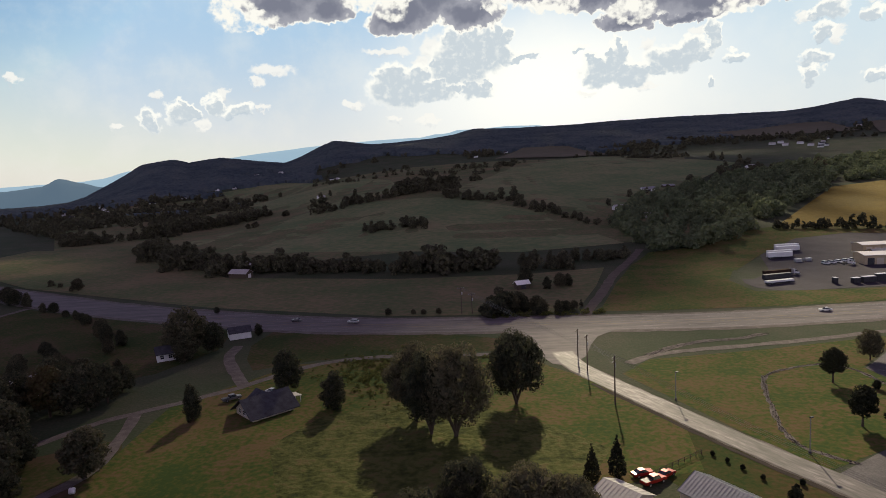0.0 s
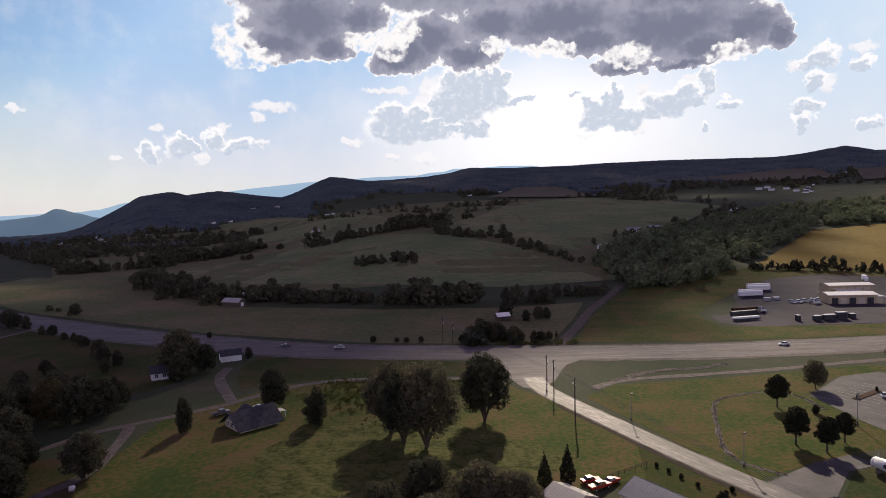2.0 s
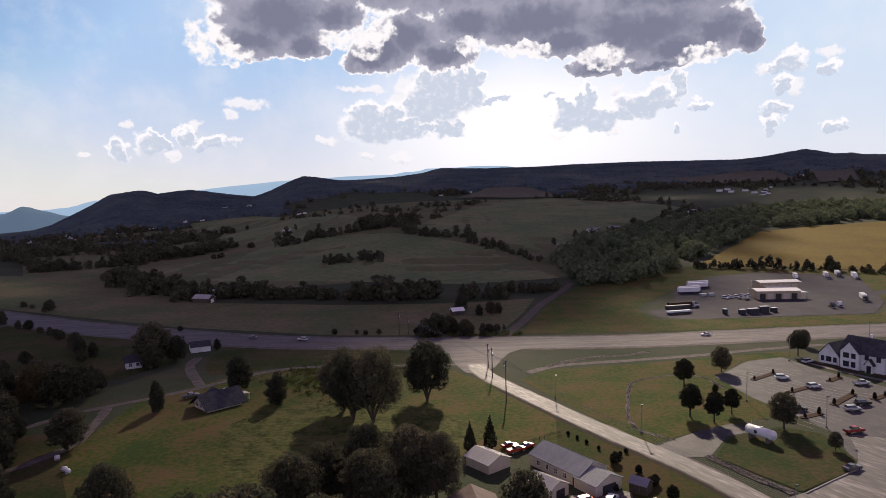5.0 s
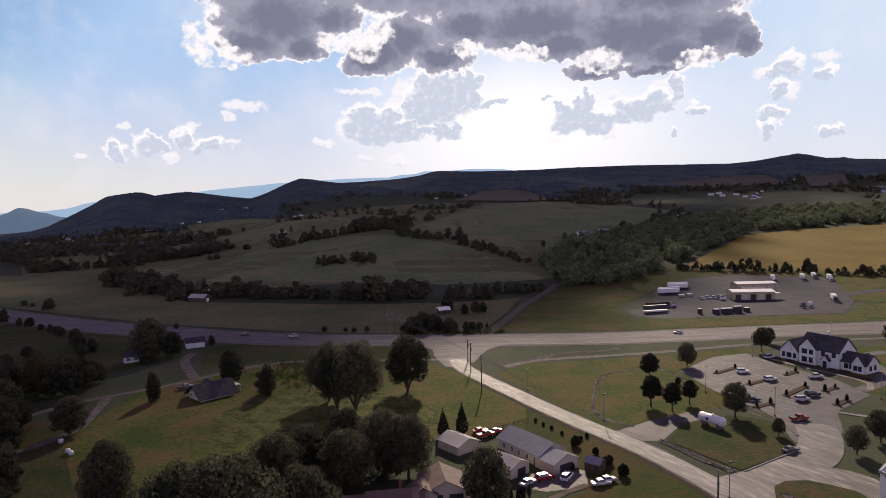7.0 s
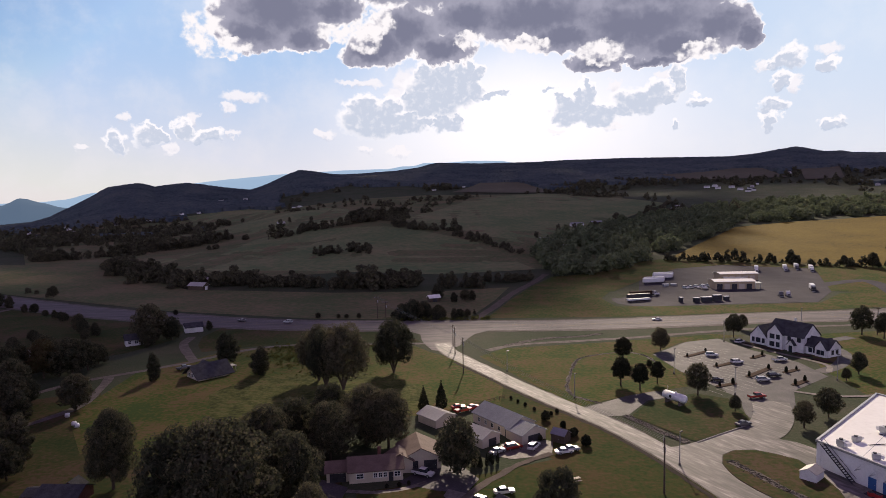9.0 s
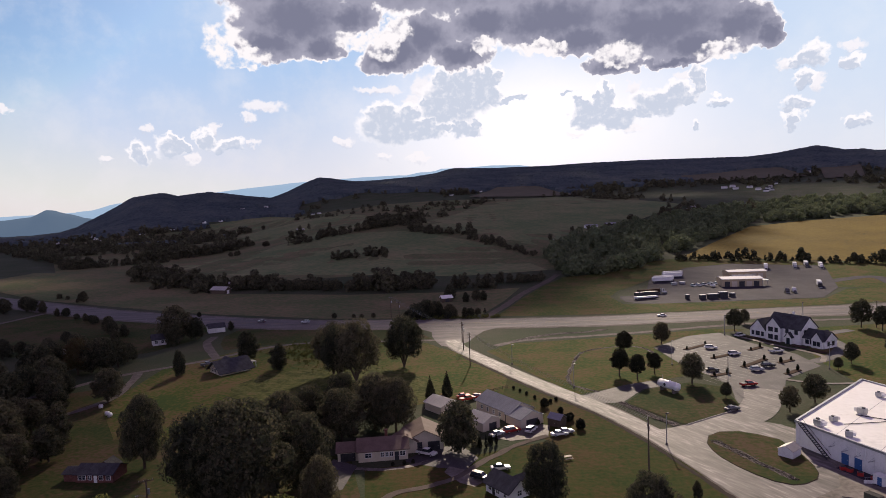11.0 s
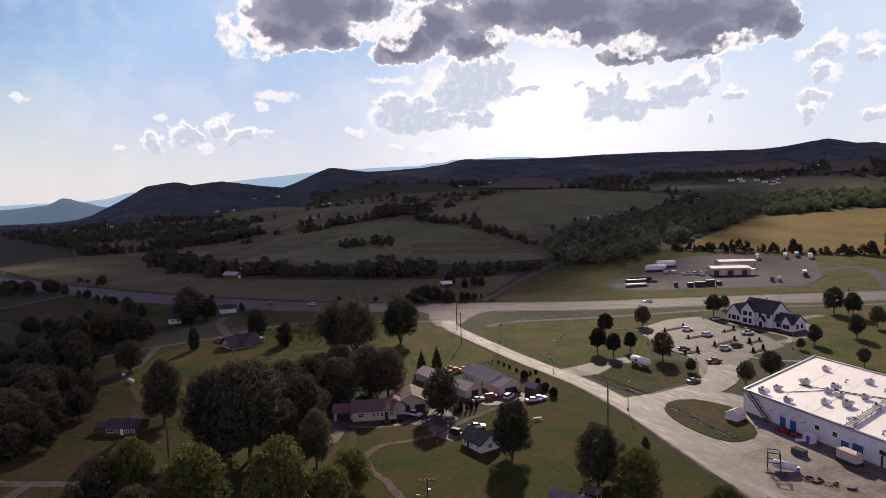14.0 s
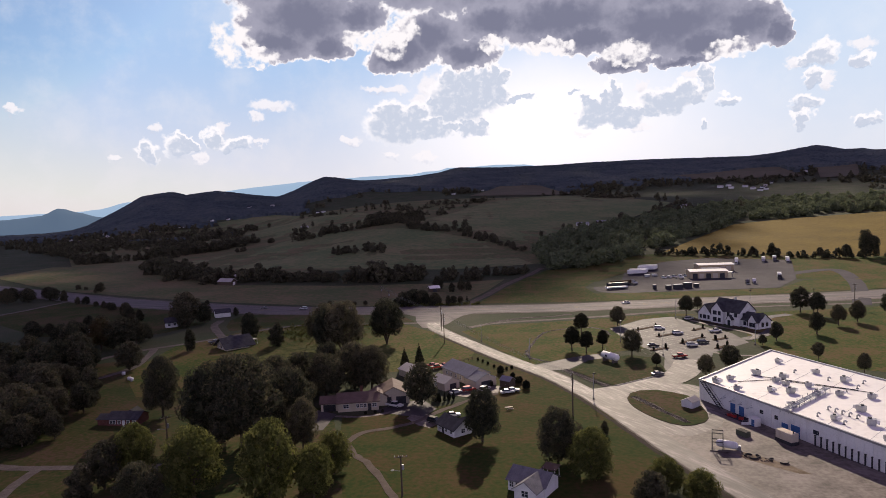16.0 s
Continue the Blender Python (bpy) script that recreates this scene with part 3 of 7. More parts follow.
drape("rough_grass", [(-70, 184), (-62, 200), (-46, 206), (-30, 208), (-8, 190), (2, 178), (-4, 166), (-20, 160), (-38, 152), (-58, 152)], ROUGH, 0.06, "bumpy unmown grass and weeds below the oaks", "grass")

drape("lawn", [(-8, 249), (-50, 250.5), (-75, 246), (-92, 238), (-98, 250), (-102, 266), (-100, 284), (-70, 277), (-34, 272), (-14, 262)], LAWN, 0.03, "grass between the lane and the highway", "grass")
drape("lawn", [(-112, 262), (-122, 238), (-138, 226), (-180, 236), (-250, 290), (-238, 345), (-200, 325), (-150, 302), (-116, 288)], LAWN, 0.03, "grass field beside the farm lane", "grass")

HIGHWAY = [(-900, 760), (-600, 585), (-420, 470), (-330, 416), (-266, 378), (-212, 347), (-169, 325), (-132, 310), (-99, 296.5), (-71, 289), (-34, 284), (4, 281),
           (32, 278.5), (66, 277.5), (110, 281.5), (145, 285.5), (190, 287), (228, 290), (320, 297), (600, 330), (1200, 420)]
SIDE = [(0.6, 246), (1.2, 241), (3, 232), (8.5, 219), (17, 202), (25.3, 185.2), (33, 171), (39.4, 160), (45.6, 148.3), (52.5, 130.5), (57.8, 111.5), (61.8, 96.5), (65.6, 82.6), (70.4, 68), (77, 48), (88, 15)]
ribbon("highway_verge", HIGHWAY, 25.0, GRAVEL, 0.05, "pale gravel shoulder of the highway", "shoulder", ragged_edge=0.6)
highway = ribbon("highway", HIGHWAY, 20.0, HIGHWAY_TAR, 0.09, "grey worn asphalt highway through the valley", "road", 6)


def stripe(points, at, width, mat, off, dash=0.0):
    line = glide(points, 3.0)
    bm, run = bmesh.new(), 0.0
    for i in range(len(line) - 1):
        a, b = line[i], line[i + 1]
        d = (b - a).normalized()
        nrm = Vector((-d.y, d.x, 0))
        run += (b - a).length
        if dash and int(run / dash) % 3:
            continue
        q = [a + nrm * (at + width / 2), a + nrm * (at - width / 2), b + nrm * (at - width / 2), b + nrm * (at + width / 2)]
        bm.faces.new([bm.verts.new((v.x, v.y, ground_z(v.x, v.y) + off)) for v in q])
    bmesh.ops.recalc_face_normals(bm, faces=bm.faces)
    if sum(f.normal.z for f in bm.faces) < 0:
        bmesh.ops.reverse_faces(bm, faces=bm.faces)
    return bm


NEAR_HW = HIGHWAY[3:19]
for at, mat, dash, label in ((8.6, WORN_PAINT, 0, "white edge line"), (-8.6, WORN_PAINT, 0, "white edge line"), (1.6, YELLOW, 0, "yellow centre line"), (-1.6, YELLOW, 0, "yellow centre line"), (5.1, WORN_PAINT, 4, "dashed white lane line"), (-5.1, WORN_PAINT, 4, "dashed white lane line")):
    part("lane_line", stripe(NEAR_HW, at, 0.14, mat, 0.10, dash), mat, highway, label)

ribbon("road_verge", SIDE, 7.2, GRAVEL, 0.06, "gravel verge of the side road", "shoulder", ragged_edge=0.35)
ribbon("side_road", SIDE, 6.3, ROAD, 0.11, "pale worn asphalt side road", "road", 3)
# Flat dark strip: the ditch's shadow line is put into the colour.
tagged(part("ditch", ribbon_mesh(SIDE[3:], -3.65, 4.9, 0.075, 2.0, 0.22), SHADED_SOIL), "dark strip for the ditch shadow along the side road", "ditch", kind="structure")
drape("junction", [(-17, 273), (-9, 263), (-8, 252), (-6, 243), (-3.6, 235), (1, 232), (7, 241), (10.5, 253), (14, 262), (24, 272), (20, 277), (-12, 279)], HIGHWAY_TAR, 0.10, "worn asphalt mouth of the side road", "road", 4)
ribbon("gravel_lane", [(-6, 246), (-30, 246.5), (-54, 247.7), (-63, 246.3), (-71.3, 243), (-78.5, 237.6), (-85.6, 229.5), (-90.5, 222.6), (-95.3, 218.9), (-103, 212), (-111.5, 205.3), (-117, 201), (-121.7, 193.6), (-125.6, 186.6), (-140, 166), (-170, 130)], 2.8, GRAVEL, 0.07, "grey gravel lane to the farmhouses", "lane", 3, 0.25)
ribbon("gravel_lane", [(-110.5, 204.5), (-107.7, 195), (-105.8, 186.7), (-104.0, 177.5), (-105.4, 167.8), (-112, 155), (-122, 138)], 2.9, GRAVEL, 0.08, "gravel spur of the farm lane", "lane", 3, 0.25)
ribbon("driveway", [(-89.5, 224), (-93.8, 231.3), (-100.8, 243.9), (-105.2, 253.9), (-106.5, 266)], 3.6, GRAVEL, 0.08, "gravel drive to the garage", "driveway", 3, 0.2)
ribbon("farm_lane", [(-252, 285), (-246, 302), (-242, 314), (-239, 330), (-236, 345)], 3.6, GRAVEL, 0.06, "pale gravel lane from a far field", "lane", 3, 0.2)
ribbon("farm_lane", [(14, 290), (17, 299), (27.5, 329), (40, 367), (58, 410), (70, 440)], 4.4, DIRT, 0.06, "gravel farm lane across the highway", "lane", 4, 0.3)
ribbon("track", [(17.4, 233), (29.5, 241.3), (54.6, 246), (82, 251.4), (109, 258.2), (150, 265), (230, 268)], 3.2, GRAVEL, 0.07, "narrow pale gravel track along the highway", "track", 3, 0.4)
drape("lot", [(76.2, 222.3), (94.7, 241), (108.8, 245.7), (113, 227), (121, 207.7), (121, 191), (112, 184), (103, 176.7), (96, 162), (88, 153), (80, 155.5), (84.5, 171), (83.5, 180), (81, 189), (78.2, 200)], ASPHALT, 0.08, "weathered grey asphalt parking lot", "parking lot", 6)
ribbon("access_road", [(51, 130), (61, 134), (71, 139.5), (80, 146), (87, 156), (92, 168)], 9.6, ROAD, 0.12, "pale concrete access road", "road", 3)
ribbon("access_road", [(60, 133.5), (70, 136.8), (78.5, 137.5), (82.5, 133), (83, 126)], 7.0, ROAD, 0.13, "pale concrete drive round a grass island", "road", 3)
drape("junction", [(52, 134), (59, 138.4), (66, 139), (74, 140), (82, 134), (84.5, 127), (83, 112), (79, 103), (70, 97), (61.5, 99), (57, 115)], ROAD, 0.125, "worn pavement round the grass island", "road", 4)
drape("tank_drive", [(39.4, 165), (54, 175), (63.8, 179.3), (66.6, 173.6), (58.6, 170.4), (49.9, 158.3), (44, 158)], ASPHALT, 0.07, "grey asphalt pad beside the gas tank", "driveway", 6)
drape("factory_yard", [(62.5, 101), (66, 104.5), (75, 107), (80, 114), (84, 128), (96.3, 101.6), (103, 74), (113, 45), (122, 18), (86, 18), (77, 46), (71, 68), (66, 86)], CONCRETE, 0.10, "stained concrete service yard of the factory", "yard", 6)
drape("truck_yard", [(112, 366), (104, 352), (96, 344.5), (92, 346), (90, 338), (90.5, 328), (97, 320.5), (108, 319), (126, 320), (189.7, 321), (213, 350), (246, 428), (196, 456), (161, 447), (123.4, 404)], DARK_ASPHALT, 0.08, "grey asphalt yard of a truck depot", "yard", 12)
drape("lawn", [(214, 352), (247, 430), (300, 424), (380, 404), (380, 318), (316, 302), (300, 318), (250, 335)], LUSH, 0.05, "green grass between the depot and the crop field", "grass")
drape("lawn", [(97, 366), (123, 404), (161, 447), (196, 457), (246, 430), (300, 425), (238, 461), (178, 499), (150, 486), (120, 455), (100, 436)], LUSH, 0.035, "green grass behind the depot below the woods", "grass")
ribbon("yard_drive", [(208.2, 365.1), (228.4, 374.9), (248.1, 379.2), (248.0, 361.3), (234.4, 325.3), (215.1, 286.8), (202.1, 262.7)], 8.0, DARK_ASPHALT, 0.09, "asphalt drive from the truck depot to the highway", "road", 4)


def stones(name, line, width, count, label, seed, base=0.05):
    """A bed of loose rip-rap stones along a line."""
    rnd = random.Random(seed)
    pts = glide(line, 1.0)
    bm = ribbon_mesh(line, width / 2, width / 2, base + 0.01, 2.0, 0.35)
    ob = tagged(part(name, bm, GRAVEL), label, "drain", kind="structure")
    verts, faces = [], []
    for _ in range(count):
        c = rnd.choice(pts)
        s = rnd.uniform(0.07, 0.19)
        x, y = c.x + rnd.gauss(0, width * 0.3), c.y + rnd.gauss(0, width * 0.3)
        k = len(verts)
        for dx, dy, dz in ((-1, -1, 0), (1, -1, 0), (1, 1, 0), (-1, 1, 0), (-0.5, -0.6, 1), (0.6, -0.5, 1), (0.5, 0.6, 1), (-0.6, 0.5, 1)):
            verts.append((x + dx * s * rnd.uniform(0.7, 1.1), y + dy * s * rnd.uniform(0.7, 1.1), base + dz * s * rnd.uniform(0.6, 1.0)))
        for f in ((4, 5, 6, 7), (0, 1, 5, 4), (1, 2, 6, 5), (2, 3, 7, 6), (3, 0, 4, 7)):
            faces.append([k + i for i in f])
    me = bpy.data.meshes.new("stone")
    me.from_pydata(verts, [], faces)
    me.materials.append(STONE)
    st = new("stone", me)
    st.parent = ob
    tagged(st, kind="stuff")
    return ob


stones("stone_drain", [(73.9, 210), (72.9, 221), (67.4, 226.4), (57, 223.7), (48.4, 217.4), (42.3, 199.2), (38.5, 183.7), (39.4, 175.7), (45.4, 168.5)], 1.1, 620, "winding drain lined with loose pale stones", 3)
stones("stone_drain", [(25, 240), (35.6, 248.3), (45.5, 252.7), (55.8, 253.8), (65.3, 258.5)], 2.4, 400, "stony ditch beside the highway", 4)
stones("stone_drain", [(64.1, 127.4), (66.4, 121.2), (69.1, 113.2), (71.8, 106.5)], 1.7, 420, "strip of loose stones in a grass island", 5, 0.235)
stones("stone_drain", [(49.6, 158), (52.3, 151.5), (55.4, 145), (58.6, 139)], 1.9, 420, "stony ditch beside the access road", 6, 0.165)


def kerb(name, outline, mat, grass, label, inner=0.94):
    """A raised bed with a kerb round it."""
    t = thing(name, Matrix(), label, "traffic island", kind="structure")
    bm = bmesh.new()
    prism(bm, outline, 0.02, 0.20)
    # dark colour stands in for the shadow along the kerb
    part("kerb", bm, SHADED_SOIL, t, "dark edge with the kerb shadow in its colour")
    cx, cy = sum(p[0] for p in outline) / len(outline), sum(p[1] for p in outline) / len(outline)
    bm = bmesh.new()
    prism(bm, [(cx + (x - cx) * inner, cy + (y - cy) * inner) for x, y in outline], 0.03, 0.23)
    part("bed", bm, grass, t, mat)
    return t


kerb("grass_island", [(61.4, 122.5), (61.7, 126.6), (63.7, 131.3), (67.2, 133.8), (71.8, 133.9), (75.7, 131.2), (78.8, 128.0), (79.6, 121), (79.0, 113), (78.0, 109), (76.2, 106.2), (73.0, 104.2), (70.3, 103.8), (67.6, 105.6), (65.4, 108.8), (63.3, 113.4), (61.8, 118.4)], "green lawn", LAWN, "raised grass island between two concrete drives", 0.985)


kb = bmesh.new()
for (ax, ay), (bx, by) in (((61.0, 138.9), (69.4, 144.4)), ((69.4, 144.4), (78.2, 150.0))):
    box(kb, math.hypot(bx - ax, by - ay), 0.35, 0.28, (ax + bx) / 2, (ay + by) / 2, 0.02, math.degrees(math.atan2(by - ay, bx - ax)), 0.04)
tagged(part("kerb", kb, WORN_PAINT), "pale concrete kerb between lawn and access road", "kerb", kind="structure")


# ---- trees ----
def inside(x, y, poly):
    hit, j = False, len(poly) - 1
    for i in range(len(poly)):
        if (poly[i][1] > y) != (poly[j][1] > y) and x < (poly[j][0] - poly[i][0]) * (y - poly[i][1]) / (poly[j][1] - poly[i][1]) + poly[i][0]:
            hit = not hit
        j = i
    return hit


def leaf_cloud(lobes, count, size, rnd, squash=1.0):
    """Leaf clumps over the skin of several lobes (x, y, z, r)."""
    weights = np.array([l[3] ** 2 for l in lobes])
    weights = weights / weights.sum()
    pick = rnd.choice(len(lobes), count, p=weights)
    c = np.array(lobes)[pick]
    d = rnd.normal(size=(count, 3))
    d /= np.linalg.norm(d, axis=1)[:, None]
    rad = c[:, 3] * rnd.uniform(0.80, 1.07, count)
    p = c[:, :3] + d * rad[:, None] * np.array([1, 1, squash])
    # none deep inside a neighbouring lobe
    keep = np.ones(count, bool)
    for l in lobes:
        off = (p - np.array(l[:3])) / np.array([1, 1, squash])
        keep &= np.linalg.norm(off, axis=1) > l[3] * 0.72
    p, d = p[keep], d[keep]
    count = len(p)
    nrm = d + rnd.normal(size=(count, 3)) * 0.5
    nrm /= np.linalg.norm(nrm, axis=1)[:, None]
    u = np.cross(nrm, rnd.normal(size=(count, 3)))
    u /= np.linalg.norm(u, axis=1)[:, None]
    v = np.cross(nrm, u)
    s = size * rnd.uniform(0.55, 1.4, count)[:, None]
    verts = np.empty((count, 4, 3))
    bend = nrm * s * 0.3
    verts[:, 0], verts[:, 1], verts[:, 2], verts[:, 3] = p - u * s + bend, p - v * s * 0.8, p + u * s + bend, p + v * s * 0.8
    faces = np.array([[0, 1, 3], [1, 2, 3]])
    allf = (np.arange(count)[:, None, None] * 4 + faces).reshape(-1, 3)
    return verts.reshape(-1, 3), allf


def leaf_mesh(name, verts, faces, mat):
    me = bpy.data.meshes.new(name)
    me.from_pydata(verts.tolist(), [], faces.tolist())
    me.materials.append(mat)
    return me


def broadleaf(seed, h, w, count, size, mat, stem=0.07, label="leafy green broadleaf tree", fork=False):
    """A tree of height h and crown width w: tapered trunk with limbs, crown of many leaf clumps."""
    rnd = np.random.default_rng(seed)
    t = thing("tree", Matrix(), label, "tree")
    lobes, z0 = [], h * stem
    ch = h - z0
    n = 20 + int(rnd.integers(0, 6))
    for i in range(n):
        a = i * 2.4 + rnd.uniform(-0.4, 0.4)
        f = (i + 0.5) / n
        ring = math.sin(math.pi * (0.16 + 0.80 * f)) ** 0.7
        out = w * 0.5 * ring * rnd.uniform(0.58, 0.76)
        lobes.append((math.cos(a) * out, math.sin(a) * out, z0 + ch * (0.10 + 0.78 * f), w * rnd.uniform(0.13, 0.20)))
    lobes.append((rnd.uniform(-0.08, 0.08) * w, rnd.uniform(-0.08, 0.08) * w, h - w * 0.17, w * 0.18))
    lobes.append((0, 0, z0 + ch * 0.34, w * 0.34))
    lobes.append((0, 0, z0 + ch * 0.62, w * 0.33))
    trunk = bmesh.new()
    tube(trunk, (0, 0, -0.2), (0, 0, h * 0.45), h * 0.028, h * 0.016, 8)
    if fork:
        for a in (0.6, 2.5, 4.4):
            tube(trunk, (0, 0, h * 0.03), (math.cos(a) * w * 0.18, math.sin(a) * w * 0.18, h * 0.42), h * 0.024, h * 0.012, 7)
    for l in lobes[:n:2]:
        tube(trunk, (0, 0, h * rnd.uniform(0.18, 0.4)), l[:3], h * 0.012, h * 0.004, 5)
    part("trunk", trunk, BARK, t)
    v, f = leaf_cloud(lobes, count, size, rnd, 0.85)
    hearts = [(l[0], l[1], l[2], l[3] * (0.80 if k >= n + 1 else 0.62)) for k, l in enumerate(lobes)]
    v2, f2 = leaf_cloud(hearts, 550, w * 0.06, rnd, 0.85)
    v, f = np.concatenate([v, v2]), np.concatenate([f, f2 + len(v)])
    crown = new("crown", leaf_mesh("crown", v, f, mat))
    crown.parent = t
    return t


def conifer(seed, h, w, count, size, mat=None, label="dense dark green conifer tree"):
    rnd = np.random.default_rng(seed)
    t = thing("conifer", Matrix(), label, "tree")
    trunk = bmesh.new()
    tube(trunk, (0, 0, -0.2), (0, 0, h * 0.9), h * 0.022, h * 0.005, 7)
    part("trunk", trunk, BARK, t)
    lobes = []
    for i in range(26):
        f = i / 25
        rr = w * 0.5 * (1 - f) ** 0.8 * min(1, 0.55 + f * 3)
        a = i * 2.4
        lobes.append((math.cos(a) * rr * 0.45, math.sin(a) * rr * 0.45, h * (0.08 + 0.88 * f), max(rr * 0.6, 0.2)))
    v, f = leaf_cloud(lobes, count, size, rnd, 1.0)
    crown = new("crown", leaf_mesh("crown", v, f, mat or LEAF_DARK))
    crown.parent = t
    return t


TREES = [broadleaf(11, 10, 8.6, 4200, 0.215, LEAF), broadleaf(12, 10, 7.6, 3700, 0.215, LEAF), broadleaf(13, 10, 9.4, 4400, 0.225, LEAF), broadleaf(14, 10, 6.8, 3600, 0.205, LEAF, -0.05)]
LAWN_TREES = [broadleaf(61, 10, 8.6, 5200, 0.19, LEAF, 0.20, "round green tree on a mown lawn"), broadleaf(62, 10, 8.0, 5000, 0.19, LEAF, 0.24, "round green tree on a mown lawn"), broadleaf(63, 10, 9.2, 5400, 0.19, LEAF, 0.18, "round green tree on a mown lawn"), broadleaf(64, 10, 7.2, 4800, 0.18, LEAF, 0.16, "round green tree on a mown lawn")]
BIG_TREES = [broadleaf(21, 10, 8.4, 16000, 0.115, LEAF, 0.10, "large spreading broadleaf tree in full leaf"), broadleaf(22, 10, 9.6, 17000, 0.12, LEAF, 0.05, "large spreading broadleaf tree in full leaf")]
LIGHT = [broadleaf(33, 10, 8.8, 9000, 0.15, LEAF_LIGHT, 0.06, "light green broadleaf tree in full leaf"), broadleaf(34, 10, 9.6, 9000, 0.155, LEAF_LIGHT, 0.05, "light green broadleaf tree in full leaf")]
OAKS = [broadleaf(23, 10, 9.0, 16000, 0.115, LEAF, 0.20, "tall spreading oak", True), broadleaf(24, 10, 9.8, 16000, 0.12, LEAF, 0.22, "tall spreading oak", True)]
WARM = broadleaf(31, 10, 8.0, 4200, 0.20, LEAF_WARM, 0.10, "broadleaf tree with leaves turning brown")
PINE = broadleaf(51, 10, 6.4, 3600, 0.20, LEAF_DARK, 0.26, "dark pine with an open crown")
CONES = [conifer(41, 10, 4.6, 5000, 0.17)]
rnd_t = random.Random(5)
used = set()


def plant(proto, x, y, h, wide=1.0, label="", group=""):
    """Stand a copy of a tree of height 10 at a place, scaled to height h."""
    s = h / 10
    m = Matrix.LocRotScale((x, y, ground_z(x, y)), Euler((0, 0, rnd_t.uniform(0, 6.28))), (s * wide, s * wide, s))
    if proto.name not in used:
        used.add(proto.name)
        proto.matrix_basis = m
        ob = proto
        PROTO_DONE[proto.name] = ob
    else:
        ob = copy_plain(proto, m)
    if label:
        tagged(ob, label)
    if group:
        tagged(ob, group=group)
    return ob


PROTO_DONE = {}


def copy_plain(ob, m):
    made = copy_thing(ob, Matrix())
    made.matrix_basis = m
    return made


# Trees of the parking lot and its lawns.
for x, y, h, p, w in ((62.8, 212.4, 9.0, 1, 0.75), (55.1, 185.6, 9.0, 1, 0.8), (59.5, 180.6, 8.2, 0, 0.75), (66.5, 186.6, 7.0, 1, 0.8)):
    plant(PINE, x, y, h, 1.1, "dark pine with an open crown on the lawn", "pines on the lawn")
for x, y, h, p, w in ((80.8, 228.6, 8.4, 2, 0.95), (74.2, 174.2, 9.6, 0, 0.95), (115.7, 247.5, 9.4, 1, 0.95), (125.5, 262, 6.5, 3, 1.0), (78.8, 160, 4.6, 3, 1.0), (90.4, 147.5, 7.0, 3, 1.1),
                      (100.4, 154.5, 7.8, 2, 1.0), (166.6, 248, 11.5, 0, 0.9), (170.5, 240.5, 10.2, 1, 0.9), (151.1, 202.4, 8.9, 3, 1.0), (167.4, 217.9, 8.6, 1, 0.9),
                      (177.9, 223.2, 9.0, 2, 0.8), (123.9, 186.4, 4.0, 3, 1.1), (131.7, 193, 7.4, 3, 1.0), (132.2, 163.7, 6.0, 1, 0.9), (137.4, 147, 6.4, 3, 0.9), (198, 236, 9.5, 0, 0.9), (205, 214, 8.5, 1, 1.0)):
    plant(LAWN_TREES[p], x, y, h, w, "round green tree on a mown lawn", "lawn trees")
for x, y, h, p, w in ((293, 420, 20, 0, 0.62), (301, 424, 15, 1, 0.7), (282, 424, 10, 2, 0.9), (268, 432, 8, 3, 1.0)):
    plant(LAWN_TREES[p], x, y, h, w, "tall dark tree by the crop field", "field edge trees")
# The oaks beside the crossroads.
for x, y, h, p, w in ((-39.0, 197, 17.5, 0, 0.95), (-29.5, 186.5, 20, 1, 0.9), (-35, 188, 18, 0, 0.8), (-15.5, 204.5, 17.5, 1, 0.88)):
    plant(OAKS[p], x, y, h, w, "tall spreading oak with a dark full crown", "oaks by the crossroads")
for x, y, h, p, w in ((-75.5, 217.9, 12, 1, 0.95), (-60.5, 205.5, 9.6, 3, 1.1), (-93.6, 199.8, 9.5, 3, 0.7)):
    plant(TREES[p], x, y, h, w, "leafy tree beside the farmhouse", "farmhouse trees")
# Tall trees round the bungalows.
for x, y, h, p, w in ((-36, 96, 23, 0, 1.0), (-46, 102, 19, 1, 0.85), (-27.5, 108, 16, 1, 0.85), (-11.5, 139, 14.5, 0, 0.95), (-38, 130, 14, 1, 0.95), (-43, 119, 13, 0, 0.9), (-24, 132, 14, 0, 1.0), (-17, 141, 15, 1, 0.95), (-26.5, 146, 14, 0, 0.95), (-33, 138, 13, 1, 0.9), 
                      (-66.5, 119, 17.5, 0, 0.72), (-20.5, 92.5, 13.0, 0, 0.72), (-42, 58, 12, 0, 0.9)):
    plant(BIG_TREES[p], x, y, h, w, "tall broadleaf tree between the bungalows", "bungalow trees")
for x, y, h, p, w in ((21.2, 96, 13.2, 0, 0.84), (37.3, 83.5, 12.2, 1, 0.88)):
    plant(BIG_TREES[p], x, y, h, w, "dense dark round maple on the lawn", "roadside lawn trees")
for x, y, h, p, w in ((50.3, 99.4, 3.4, 3, 0.9), (4.6, 124.5, 12.5, 2, 0.85), (51, 60, 8, 1, 1.1)):
    plant(TREES[p], x, y, h, w, "dense dark tree on the lawn", "roadside lawn trees")
for x, y, h, p, w in ((-36, 68, 15, 0, 0.95), (-21, 68, 16, 1, 0.85), (-53, 78, 12.5, 1, 0.8), (-10.5, 79, 9.5, 1, 1.0), (-12, 68, 11, 0, 0.9), (43, 76, 10.2, 1, 1.05), (56, 68, 7, 0, 1.2), (61, 63, 6.5, 1, 1.2)):
    plant(LIGHT[p], x, y, h, w, "sunlit light green broadleaf tree near the bungalows", "light green trees")
